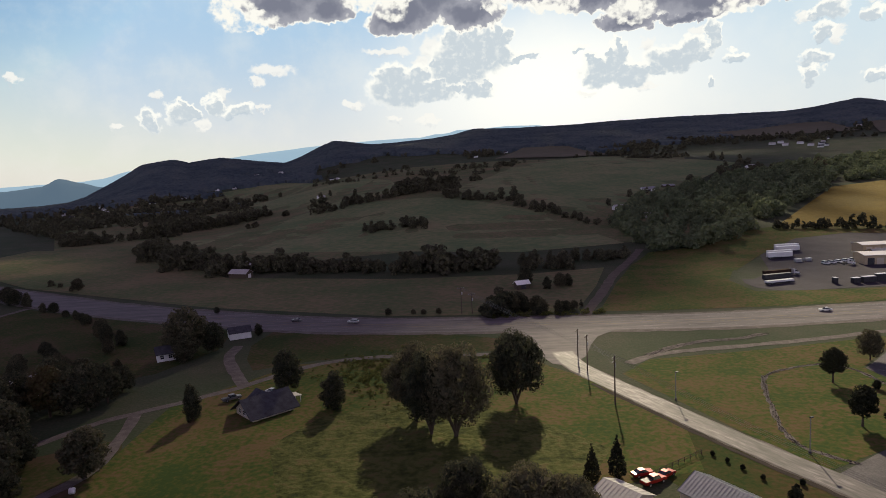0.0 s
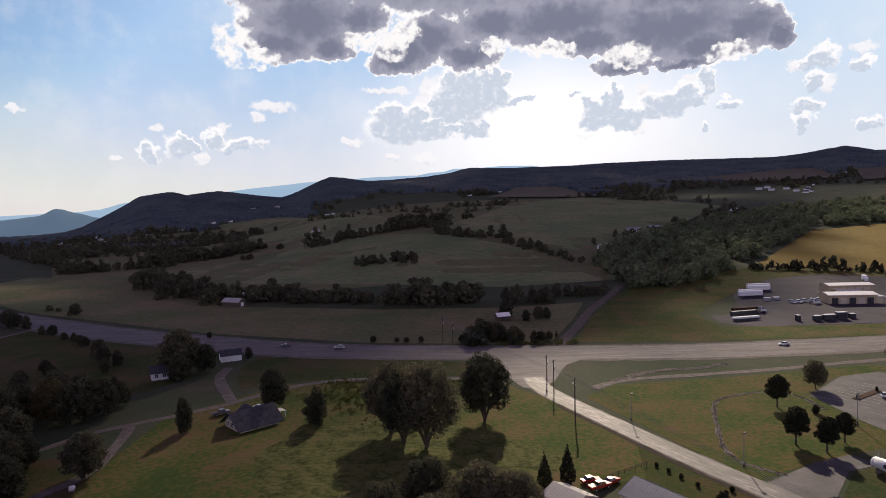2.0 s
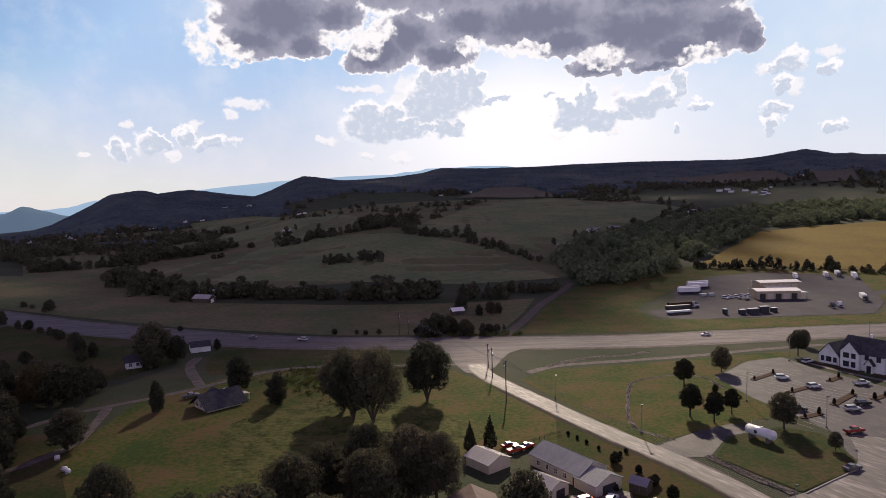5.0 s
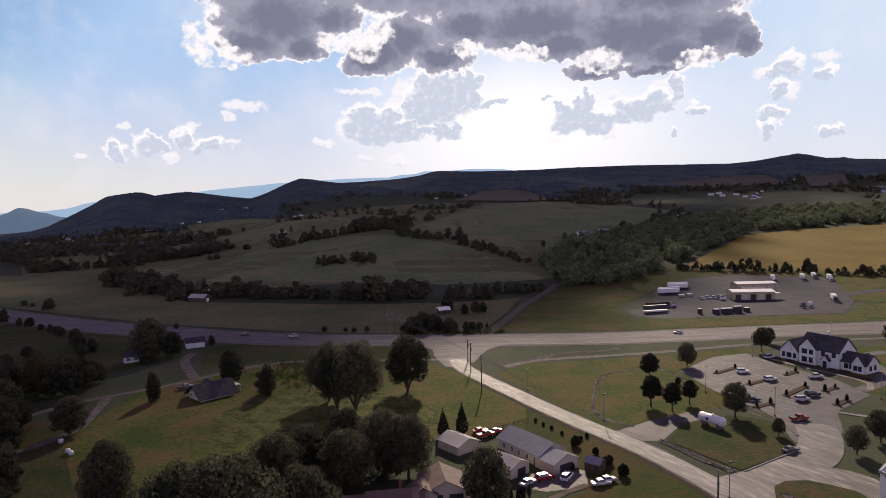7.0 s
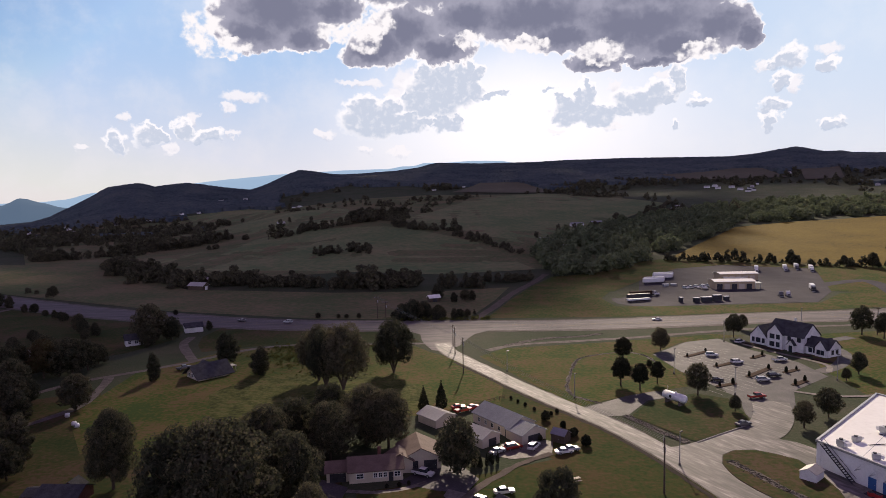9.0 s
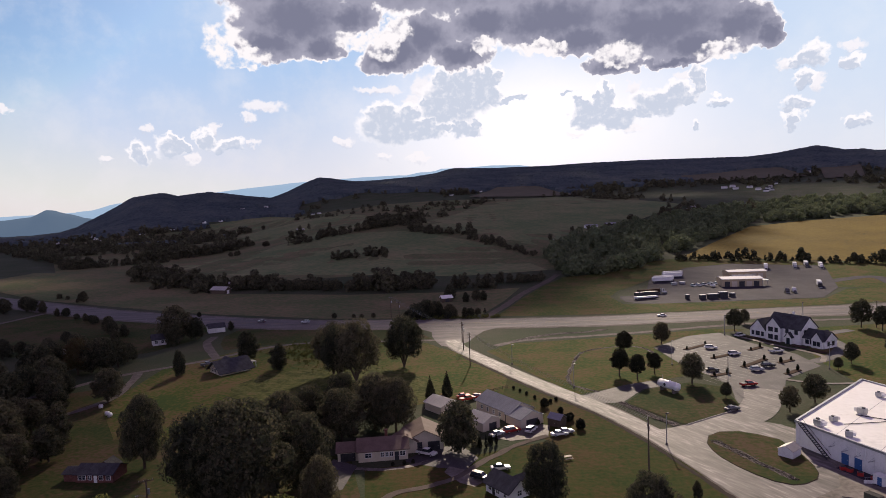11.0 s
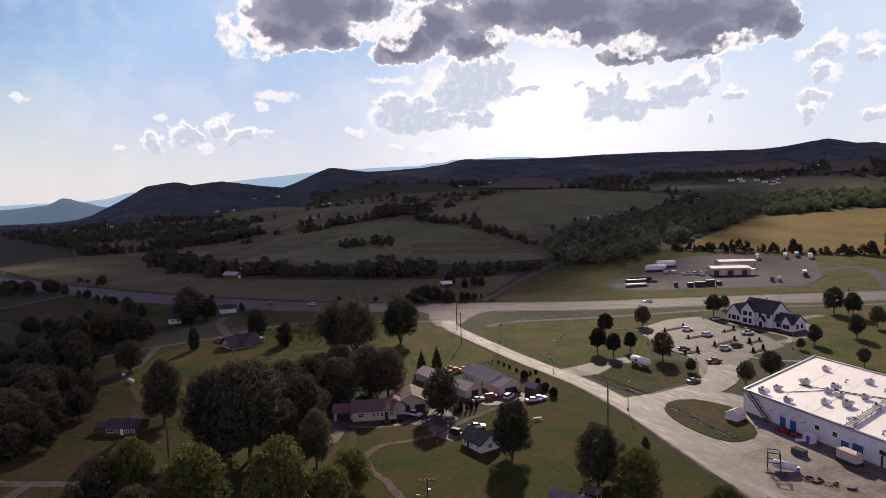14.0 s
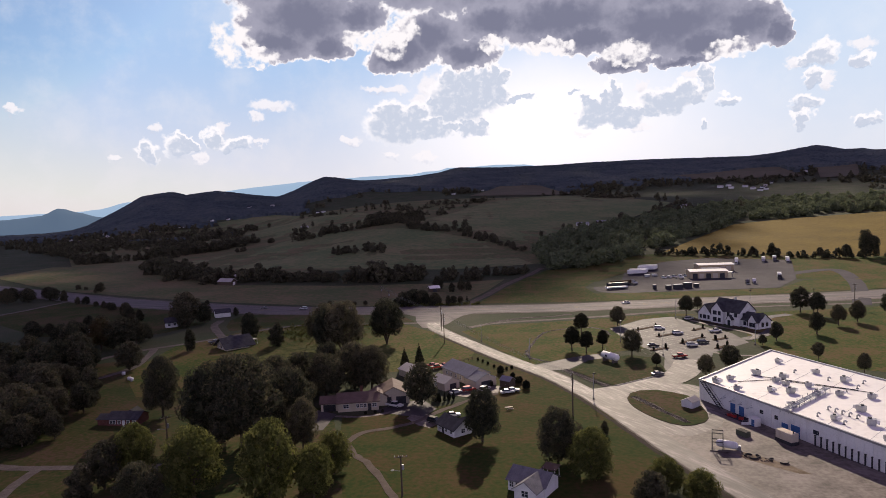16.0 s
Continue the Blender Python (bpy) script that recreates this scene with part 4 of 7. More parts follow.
for x, y, h in ((-4.1, 164.3, 7.6), (0.7, 166, 8.4)):
    plant(CONES[0], x, y, h, 1.05, "slender dark green cedar tree", "cedars")

# Left-hand grove, behind the brick house and round the farm lane.
rnd_g = random.Random(17)
for x, y, h in ((-121, 258, 15), (-113, 261, 11), (-118, 250, 11), (-104, 280, 5), (-150, 262, 6), (-158, 275, 8), (-163, 281, 9), (-151, 272, 6), (-167, 287, 6),
                (-133, 205, 14), (-129, 207, 13), (-125.5, 209, 12), (-123, 214, 11), (-124, 223, 8), (-138, 215, 14), (-136, 225, 10), (-144, 208, 12), (-141, 198, 13), (-139, 236, 5), (-136, 243, 4), (-149, 203, 12), (-147, 216, 9),
                (-162, 233, 7), (-179, 242, 5), (-168, 243, 7), (-131, 186, 11), (-133, 176, 11), (-147, 182, 12), (-160, 178, 12), (-135, 166, 11), (-127, 160, 12), (-141, 160, 13), (-113, 160, 11), (-119, 168, 11), (-121, 176, 9),
                (-115, 146, 10), (-122, 140, 12), (-108, 132, 13), (-97, 136, 11), (-118, 124, 12), (-103, 121, 11), (-92, 124, 10), (-128, 132, 12), (-135, 148, 11), (-103.6, 171.5, 10),
                (-110, 108, 11), (-100, 104, 12), (-118, 98, 10), (-92, 98, 9), (-106, 90, 9), (-93, 106, 10), (-98, 97, 10.5), (-87, 103, 7.5), (-57, 73, 10), (-58, 66, 8), (-128, 108, 12), (-140, 122, 12), (-152, 150, 12), (-176, 190, 9), (-172, 170, 12)):
    warm = rnd_g.random() < 0.12
    plant(WARM if warm else TREES[rnd_g.randrange(4)], x, y, h * rnd_g.uniform(0.9, 1.1), rnd_g.uniform(0.9, 1.15), "" if warm else "leafy tree in a dark grove", "grove trees")


for poly, n in (([(-94, 128), (-118, 156), (-150, 165), (-165, 112), (-112, 86), (-90, 100)], 34),):
    k = 0
    while k < n:
        x, y = rnd_g.uniform(-190, -85), rnd_g.uniform(85, 245)
        if inside(x, y, poly):
            plant(TREES[rnd_g.randrange(4)], x, y, rnd_g.uniform(8, 13), rnd_g.uniform(1.0, 1.3), "leafy tree in a dark grove", "grove trees")
            k += 1


def woods(name, spots, label, leaves=90, seed=1, mat=None, squash=0.8, wide=0.42):
    """Many trees too far off to count, in one mesh: each with its own lumpy crown of leaf clumps. spots: x, y, height."""
    rnd = np.random.default_rng(seed)
    vs, fs, k = [], [], 0
    protos = []
    for q in range(9):
        tall = rnd.uniform(0.75, 1.2)
        lobes = [(0, 0, 0.50, wide * 0.62)]
        for _ in range(9):
            a, out, up = rnd.uniform(0, 6.28), rnd.uniform(0.15, 0.85) * wide, rnd.uniform(0.18, 0.92)
            lobes.append((math.cos(a) * out * (1.25 - up), math.sin(a) * out * (1.25 - up), up * tall, wide * rnd.uniform(0.22, 0.46) * (1.15 - 0.4 * up)))
        protos.append(leaf_cloud(lobes, leaves, 0.24 / (leaves / 30) ** 0.5, rnd, squash))
    for x, y, h in spots:
        v, f = protos[int(rnd.integers(0, 9))]
        a = rnd.uniform(0, 6.28)
        c, s = math.cos(a), math.sin(a)
        wid = h * rnd.uniform(0.8, 1.3)
        vv = np.c_[(v[:, 0] * c - v[:, 1] * s) * wid + x, (v[:, 0] * s + v[:, 1] * c) * wid + y, v[:, 2] * h * 1.05 + ground_z(x, y) - 0.1 * h]
        vs.append(vv)
        fs.append(f + k)
        k += len(v)
    ob = new(name, leaf_mesh(name, np.concatenate(vs), np.concatenate(fs), mat or HAZY_FOREST))
    return tagged(ob, label, "woods", kind="stuff")


rw = random.Random(23)
woods("scrub", [(rw.gauss(-52, 8), rw.gauss(232, 9), rw.uniform(0.35, 1.0)) for _ in range(420)] + [(rw.uniform(-22, 22), rw.uniform(292, 300), rw.uniform(0.5, 1.4)) for _ in range(120)], "low rough scrub and weeds by the crossroads", 40, 8, LEAF_LIGHT, 0.5, 0.9)


woods("weeds", [(rw.uniform(-66, -12), rw.gauss(243.0, 0.9), rw.uniform(0.3, 0.7)) for _ in range(320)] + [(rw.gauss(-40, 7), rw.gauss(208, 5), rw.uniform(0.2, 0.5)) for _ in range(260)], "tufts of tall weeds and rough grass by the lane", 40, 18, LEAF_LIGHT, 0.55, 0.9)


def belt(points, gap, h, spread=4.0):
    """Trees along a line, in taller and lower clumps with gaps."""
    out = []
    for p in glide(points, gap):
        clump = noise.noise(Vector((p.x * 0.035, p.y * 0.035, h)))
        if clump < -0.42:
            continue
        out.append((p.x + rw.gauss(0, spread), p.y + rw.gauss(0, spread), h * rw.uniform(0.45, 1.1) * (0.95 + 0.55 * clump)))
    return out


hedges = []
for line, gap, h, rows_n, spread in (
        ([(-283, 549), (-221, 472), (-168, 424)], 6, 14, 4, 7), ([(-150, 431), (-116, 416), (-81, 408)], 5, 12, 4, 4), ([(-67, 404), (-43, 403), (-17, 400)], 5, 14, 4, 4), ([(1, 396), (23, 396)], 5, 11, 3, 4), ([(27, 411), (40, 416)], 5, 7, 2, 3),
        ([(-399, 633), (-371, 643), (-327, 684)], 7, 14, 4, 7), ([(-341, 721), (-307, 777), (-272, 837)], 8, 17, 4, 8), ([(-429, 1001), (-411, 1070), (-355, 1080)], 12, 16, 3, 12), ([(-238, 781), (-236, 784)], 3, 14, 1, 2), ([(-254, 701), (-247, 706)], 4, 8, 2, 2),
        ([(-192, 744), (-174, 749)], 6, 14, 2, 5), ([(-161, 766), (-114, 781), (-48, 802)], 7, 14, 3, 6), ([(-107, 834), (-55, 855)], 7, 18, 4, 8), ([(-61, 746), (-18, 678), (5, 691), (21, 636), (45, 602)], 7, 11, 2, 4), ([(49, 583), (60, 560), (76, 525)], 7, 8, 2, 4),
        ([(-107, 563), (-89, 569), (-64, 574)], 6, 12, 3, 5), ([(-87, 1128), (-10, 1202), (85, 1253)], 13, 6, 1, 2), ([(-303, 1225), (-213, 1089)], 14, 9, 2, 8), ([(201, 775), (203, 778)], 2, 13, 1, 2), ([(246, 820), (268, 831)], 8, 12, 2, 4),
        ([(40, 415), (62, 420)], 5, 8, 2, 3), ([(-480, 720), (-440, 690), (-400, 640)], 9, 10, 2, 8), ([(-236, 388), (-262, 402)], 6, 5, 1, 3)):
    for _ in range(rows_n):
        hedges += belt(line, gap, h, spread)
hedges += [(x, y, h) for x, y, h in ((-232, 925, 11), (-222, 935, 9), (-16, 330, 6), (22, 388, 6), (16, 392, 5), (300, 905, 12), (330, 918, 11), (90, 640, 9), (120, 690, 10), (142, 716, 8), (170, 742, 9))]
lit = []
for line, gap, h in (([(171, 482), (211, 468), (246, 445), (278, 427), (360, 400)], 4, 8), ([(168, 486), (230, 462), (300, 424)], 6, 7), ([(-20, 295), (-8, 297), (2, 298)], 3, 7), ([(-18, 298), (0, 300)], 4, 6), ([(4, 300), (16, 306)], 4, 4.5)):
    lit += belt(line, gap, h, 1.6)
woods("hedgerow", lit, "green hedge of small trees beside the crop field", 260, 9, LEAF)


def scatter(poly, n, h):
    xs, ys, out = [p[0] for p in poly], [p[1] for p in poly], []
    while len(out) < n:
        x, y = rw.uniform(min(xs), max(xs)), rw.uniform(min(ys), max(ys))
        if inside(x, y, poly):
            out.append((x, y, h * rw.uniform(0.7, 1.2)))
    return out


VALLEY = [(-493, 725), (-364, 784), (-420, 1000), (-535, 1250), (-694, 1230), (-980, 1400), (-760, 1000)]
woods("hedgerow", hedges + scatter(VALLEY, 330, 10), "dark belts of trees between the pastures", 340, 2, HAZY_HEDGE)
RIGHT_WOODS = [(66, 428), (104, 430), (138, 459), (186, 533), (324, 716), (471, 735), (720, 720), (900, 930), (680, 950), (531, 930), (440, 940), (357, 890), (282, 840), (193, 747), (112, 640), (74, 545)]
woods("woodland", scatter(RIGHT_WOODS, 1300, 13), "dense dark green broadleaf woodland", 270, 3, WOODLAND, wide=0.5)

# Far woods: forest over the hills and the far plateau, with clearings.
HAMLETS = [(-525, 1311), (-495, 1322), (-484, 1600), (-300, 1308), (-285, 1290), (-26, 1522), (43, 1600), (-233, 930), (-592, 1184), (-559, 1237), (-641, 1172), (-660, 1150), (-659, 1054), (-690, 1090), (-630, 1110), (-511, 1506), (-471, 1556),
           (320, 921), (328, 926), (522, 1327), (532, 1297), (564, 1309), (560, 1261), (557, 1221), (575, 1240), (600, 1300), (641, 1367), (791, 1536), (788, 1212), (545, 1345), (585, 1275), (-720, 1130), (-760, 1190), (-700, 1210)]
OPEN = [[(-506, 1283), (-403, 1384), (-155, 1050), (-114, 870), (-163, 764), (-243, 804)], [(-50, 793), (38, 1197), (191, 1346), (332, 989), (285, 918), (134, 671)],
        [(12, 1398), (87, 1690), (183, 1655), (246, 1386)], [(513, 1687), (736, 1712), (785, 1662), (756, 1469), (584, 1502)], [(838, 1577), (932, 1579), (833, 1390), (758, 1402)], [(420, 1180), (700, 1390), (760, 1180), (480, 1010)]]


def wooded(x, y):
    """How densely the far land is wooded: over 0.1 it is closed forest."""
    r, az = math.hypot(x, y), math.degrees(math.atan2(x, y))
    cover = noise.noise(Vector((x * 0.0032, y * 0.0032, 0))) * 0.9 + noise.noise(Vector((x * 0.014, y * 0.014, 5))) * 0.35 + float(step(r, 1300, 2100)) * 1.5 - 0.40
    if az < -14:
        cover += float(step(r, 1250, 1500)) * 1.5
    if any(inside(x, y, p) for p in OPEN):
        return -1.0
    return cover


def canopy():
    """The closed roof of the far forest: a sheet of crowns that dips under the ground in clearings."""
    rnd = np.random.default_rng(77)
    azs, rs = np.arange(-44, 44.01, 0.13), np.concatenate([np.arange(1000, 1900, 9.0), np.arange(1900, 2900, 8.0)])
    A, R = np.meshgrid(np.radians(azs), rs)
    A = A + rnd.uniform(-0.0009, 0.0009, A.shape)
    X, Y = R * np.sin(A), R * np.cos(A)
    # the cover is worked out on a coarse net
    ca, cr = np.arange(-45, 45.1, 0.5), np.arange(990, 2960, 22.0)
    net = np.array([[wooded(r * math.sin(radians(a)), r * math.cos(radians(a))) for a in ca] for r in cr])
    ia, ir = np.clip((np.degrees(A) + 45) / 0.5, 0, len(ca) - 1.001), np.clip((R - 990) / 22.0, 0, len(cr) - 1.001)
    i, j = ir.astype(int), ia.astype(int)
    u, v = ir - i, ia - j
    C = net[i, j] * (1 - u) * (1 - v) + net[i + 1, j] * u * (1 - v) + net[i, j + 1] * (1 - u) * v + net[i + 1, j + 1] * u * v
    for hx, hy in HAMLETS:
        C = np.where(np.hypot(X - hx, Y - hy + 18) < 26, -1, C)
    rough = rnd.uniform(0, 1, A.shape) ** 1.5
    rough[1:-1, 1:-1] = rough[1:-1, 1:-1] * 0.7 + 0.15 * (rough[:-2, 1:-1] + rough[2:, 1:-1])
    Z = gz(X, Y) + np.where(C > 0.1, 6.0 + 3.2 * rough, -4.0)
    nr, na = A.shape
    q = np.arange(nr * na).reshape(nr, na)
    quads = np.stack([q[:-1, :-1], q[:-1, 1:], q[1:, 1:], q[1:, :-1]], -1).reshape(-1, 4)
    high = (C > 0.1)
    some = (high[:-1, :-1] | high[:-1, 1:] | high[1:, 1:] | high[1:, :-1]).reshape(-1)
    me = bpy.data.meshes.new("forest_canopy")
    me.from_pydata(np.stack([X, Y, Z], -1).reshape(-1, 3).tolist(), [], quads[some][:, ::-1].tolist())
    # bluish material that carries the painted haze
    me.materials.append(HAZY_FOREST)
    return tagged(new("forest_canopy", me), "closed canopy of distant forest on hills, haze in its colour", "forest", kind="stuff")


canopy()
far_spots = []
while len(far_spots) < 1350:
    az, r = rw.uniform(-44, 44), rw.uniform(900, 2300)
    x, y = r * math.sin(radians(az)), r * math.cos(radians(az))
    if -14 < az < -2 and r < 1700 and rw.random() < 0.8:
        continue
    if rw.uniform(-0.4, 0.1) < wooded(x, y) < 0.12:
        far_spots.append((x, y, rw.uniform(7, 13)))
woods("copse", far_spots, "scattered distant trees on the plateau", 60, 16, HAZY_HEDGE, squash=0.8, wide=0.5)

# ---- unseen cloud lumps, added to shade the valley ----
SHADE = [(-128, 205), (-96, 298), (-34, 316), (8, 330), (52, 346), (94, 384), (142, 432), (212, 512), (262, 620), (322, 720), (372, 850), (560, 990), (900, 1090), (900, 1100), (-2200, 1100), (-2200, -60), (-190, -60), (-135, 90), (-112, 140)]
FRINGE = [(-128, 205), (-96, 290), (-56, 290), (-62, 210), (-44, 140), (-50, 100), (-100, 30), (-190, -60), (-135, 90), (-112, 140)]
BACK = [(-2700, 1000), (240, 1000), (420, 1190), (900, 1230), (1500, 1750), (1700, 2950), (-2700, 2950)]
rc = random.Random(9)


def edge_gap(x, y, ax, ay, bx, by):
    u = min(1, max(0, ((x - ax) * (bx - ax) + (y - ay) * (by - ay)) / ((bx - ax) ** 2 + (by - ay) ** 2)))
    return math.hypot(ax + (bx - ax) * u - x, ay + (by - ay) * u - y)



cb = bmesh.new()
bmesh.ops.create_icosphere(cb, subdivisions=1, radius=1.0)
cb.verts.index_update()
lump_v = np.array([v.co[:] for v in cb.verts])
lump_f = np.array([[v.index for v in f.verts] for f in cb.faces])
cb.free()
cloud_v, cloud_f = [], []
HIGH = 1300.0
spots = [(x, y, rc.uniform(70, 150), HIGH) for x, y, _ in scatter(SHADE, 900, 1)]
for i in range(len(SHADE)):
    (ax, ay), (bx, by) = SHADE[i], SHADE[(i + 1) % len(SHADE)]
    for k in range(max(1, int(math.hypot(bx - ax, by - ay) / 22)) if max(abs(ax), abs(bx)) < 950 and max(ay, by) < 1100 else 0):
        u = rc.random()
        spots.append((ax + (bx - ax) * u + rc.gauss(0, 5), ay + (by - ay) * u + rc.gauss(0, 5), rc.uniform(14, 26), HIGH))
# thin ragged fringe added to dim the left, higher bank to shade far hills
spots += [(x, y, rc.uniform(5, 9), HIGH) for x, y, _ in scatter(FRINGE, 165, 1)]
spots += [(x, y, rc.uniform(120, 220), 2200.0) for x, y, _ in scatter(BACK, 560, 1)]
for x, y, r, high in spots:
    # fewer lumps here, so that sun reaches the western fields
    if -430 < x < -165 and 225 < y < 650 and rc.random() < 0.55:
        continue
    # lumps keep inside the shaded ground
    shift = high / math.tan(se)
    if 60 < r and high == HIGH:
        d = min(edge_gap(x, y, *p, *q) for p, q in zip(SHADE, SHADE[1:] + SHADE[:1]))
        r = min(r, max(d, 18))
    centre = np.array([x + shift * math.sin(sa), y + shift * math.cos(sa), high + rc.uniform(-20, 60)])
    cloud_f.append(lump_f + len(cloud_v) * len(lump_v))
    cloud_v.append(lump_v * np.array([r, r, r * 0.5]) + centre)
cloud_me = bpy.data.meshes.new("cloud")
cloud_me.from_pydata(np.concatenate(cloud_v).tolist(), [], np.concatenate(cloud_f).tolist())
cloud_me.materials.append(CLOUD)
cloud = new("cloud", cloud_me)
tagged(cloud, "unseen lumps of cloud added to shade the valley", "cloud", kind="structure")
# ---- building kit ----
def spot(x, y, rz=0.0, z=None):
    return pose(x, y, ground_z(x, y) if z is None else z, 0, 0, rz)


def sized(m, sx, sy=None, sz=None):
    """The place m for a thing drawn to another size."""
    return m @ Matrix.Diagonal((sx, sx if sy is None else sy, sx if sz is None else sz, 1))


def gable(parent, length, width, eave, ridge, wall, roof, x=0.0, y=0.0, rz=0.0, over=0.45, thick=0.18, roof_label=""):
    """Walls with two gables and a roof of two slopes; the ridge runs along local x."""
    m = pose(x, y, 0, 0, 0, rz)
    bm = bmesh.new()
    l, w = length / 2, width / 2
    rim = [(-w, -0.1), (w, -0.1), (w, eave), (0, ridge), (-w, eave)]
    a = [bm.verts.new(m @ Vector((-l, py, pz))) for py, pz in rim]
    b = [bm.verts.new(m @ Vector((l, py, pz))) for py, pz in rim]
    bm.faces.new(a)
    bm.faces.new(b[::-1])
    for i in range(5):
        bm.faces.new((a[i], b[i], b[(i + 1) % 5], a[(i + 1) % 5]))
    bmesh.ops.recalc_face_normals(bm, faces=bm.faces)
    part("wall", bm, wall, parent)
    slope = (ridge - eave) / w
    for s in (-1, 1):
        bm = bmesh.new()
        drop = over * slope
        q = [(-l - over, s * (w + over), eave - drop + 0.03), (l + over, s * (w + over), eave - drop + 0.03), (l + over, 0, ridge + 0.03), (-l - over, 0, ridge + 0.03)]
        lo = [bm.verts.new(m @ Vector(v)) for v in q]
        hi = [bm.verts.new(m @ (Vector(v) + Vector((0, 0, thick)))) for v in q]
        bm.faces.new(lo)
        bm.faces.new(hi[::-1])
        for i in range(4):
            bm.faces.new((lo[i], hi[i], hi[(i + 1) % 4], lo[(i + 1) % 4]))
        bmesh.ops.recalc_face_normals(bm, faces=bm.faces)
        part("roof", bm, roof, parent, roof_label)


def seams(parent, length, width, eave, ridge, mat, x=0.0, y=0.0, rz=0.0, gap=1.0, over=0.45):
    """Standing seams of a sheet-metal roof."""
    m = pose(x, y, 0, 0, 0, rz)
    w = width / 2
    n = int((length + 2 * over) / gap)
    for s in (-1, 1):
        bm = bmesh.new()
        for i in range(n + 1):
            px = -length / 2 - over + i * gap
            a, b = m @ Vector((px, s * (w + over), eave - over * (ridge - eave) / w + 0.24)), m @ Vector((px, 0, ridge + 0.24))
            tube(bm, a, b, 0.028, n=4)
        tagged(part("seam", bm, mat, parent), kind="stuff")


def window(parent, x, y, z, w, h, rz=0.0, frame_mat=None, pane_mat=None, mullions=1):
    """A framed window on a wall that faces local -y before the turn; z is its sill."""
    m = pose(x, y, z, 0, 0, rz)
    bm = bmesh.new()
    for sx, sz, px, pz in ((w + 0.24, 0.12, 0, -0.12), (w + 0.24, 0.12, 0, h), (0.12, h, -w / 2 - 0.06, 0), (0.12, h, w / 2 + 0.06, 0)):
        box(bm, sx, 0.16, sz, px, 0, pz)
    for k in range(mullions):
        box(bm, 0.07, 0.13, h, -w / 2 + w * (k + 1) / (mullions + 1), 0, 0)
    box(bm, w, 0.13, 0.06, 0, 0, h * 0.5)
    bm.transform(m)
    f = part("window", bm, frame_mat or WHITE_WALL, parent)
    bm = bmesh.new()
    box(bm, w, 0.07, h)
    bm.transform(m)
    part("pane", bm, pane_mat or GLASS, f)
    return f


def door(parent, x, y, w, h, rz, mat, name="door", ribs=0, z=0.0):
    m = pose(x, y, z, 0, 0, rz)
    bm = bmesh.new()
    box(bm, w, 0.14, h, 0, 0, 0)
    for k in range(ribs):
        box(bm, w * 0.98, 0.18, h / ribs * 0.86, 0, 0, h / ribs * (k + 0.07))
    bm.transform(m)
    d = part(name, bm, mat, parent)
    bm = bmesh.new()
    box(bm, 0.12, 0.1, 0.12, w * 0.38, -0.12, h * 0.48)
    bm.transform(m)
    part("handle", bm, STEEL, d)
    return d


def chimney(parent, x, y, z0, z1, mat=None):
    bm = bmesh.new()
    box(bm, 0.7, 0.7, z1 - z0, x, y, z0)
    box(bm, 0.85, 0.85, 0.12, x, y, z1)
    part("chimney", bm, mat or BRICK, parent)


# ---- factory ----
FA, FD, FS = Vector((81.0, 125.0, 0)), Vector((0.366, -0.931, 0)), Vector((32.5, 31.0, 0))
FH, FL = 5.4, 112.0
fan = math.degrees(math.atan2(FD.y, FD.x))
factory = thing("factory", Matrix(), "long white metal-clad factory with a flat white roof", "factory")
out = [FA, FA + FS, FA + FS + FD * FL, FA + FD * FL]
bm = bmesh.new()
prism(bm, [(v.x, v.y) for v in out], -0.1, FH)
part("wall", bm, WHITE_WALL, factory)
mid = sum(out, Vector()) / 4
bm = bmesh.new()
prism(bm, [(mid.x + (v.x - mid.x) * 0.985, mid.y + (v.y - mid.y) * 0.985) for v in out], FH - 0.1, FH + 0.06)
part("roof", bm, WHITE_ROOF, factory, "flat white roof membrane")
bm = bmesh.new()
for a, b in zip(out, out[1:] + out[:1]):
    d = b - a
    box(bm, d.length + 0.3, 0.45, 0.5, (a.x + b.x) / 2, (a.y + b.y) / 2, FH - 0.1, math.degrees(math.atan2(d.y, d.x)))
part("parapet", bm, STEEL, factory, "grey metal parapet edge")
# seams across the roof membrane
for k in range(1, 11):
    bm = bmesh.new()
    a, b = FA + FD * (k * 10) + FS * 0.01, FA + FD * (k * 10) + FS * 0.99
    tube(bm, a + Vector((0, 0, FH + 0.06)), b + Vector((0, 0, FH + 0.06)), 0.05, n=4)
    part("roof_seam", bm, STEEL, factory)
nrm = Vector((FD.y, -FD.x, 0)) * 1.0
if nrm.x > 0:
    nrm = -nrm
for at, w, h, mat, nm in ((12.5, 1.6, 2.4, BLUE, "door"), (15.5, 1.6, 2.4, BLUE, "door"), (29, 1.8, 2.4, BLUE, "door"), (32, 2.4, 2.8, BLUE, "door"), (22, 1.0, 0.9, GLASS, "vent"), (26.5, 1.0, 0.9, GLASS, "vent"), (37.5, 1.4, 0.9, GLASS, "vent")):
    p = FA + FD * at + nrm * 0.05
    door(factory, p.x, p.y, w, h, fan, mat, nm, z=0.0 if h > 1 else 2.6)
for k in range(48):
    p = FA + FD * (37.5 + k * 1.5) + nrm * 0.25
    bm = bmesh.new()
    box(bm, 0.15, 0.32, 2.4, p.x, p.y, 0, fan)
    box(bm, 0.26, 0.44, 0.12, p.x, p.y, 2.4, fan)
    part("dock_post", bm, DARK_STEEL, factory, "dark steel dock post")
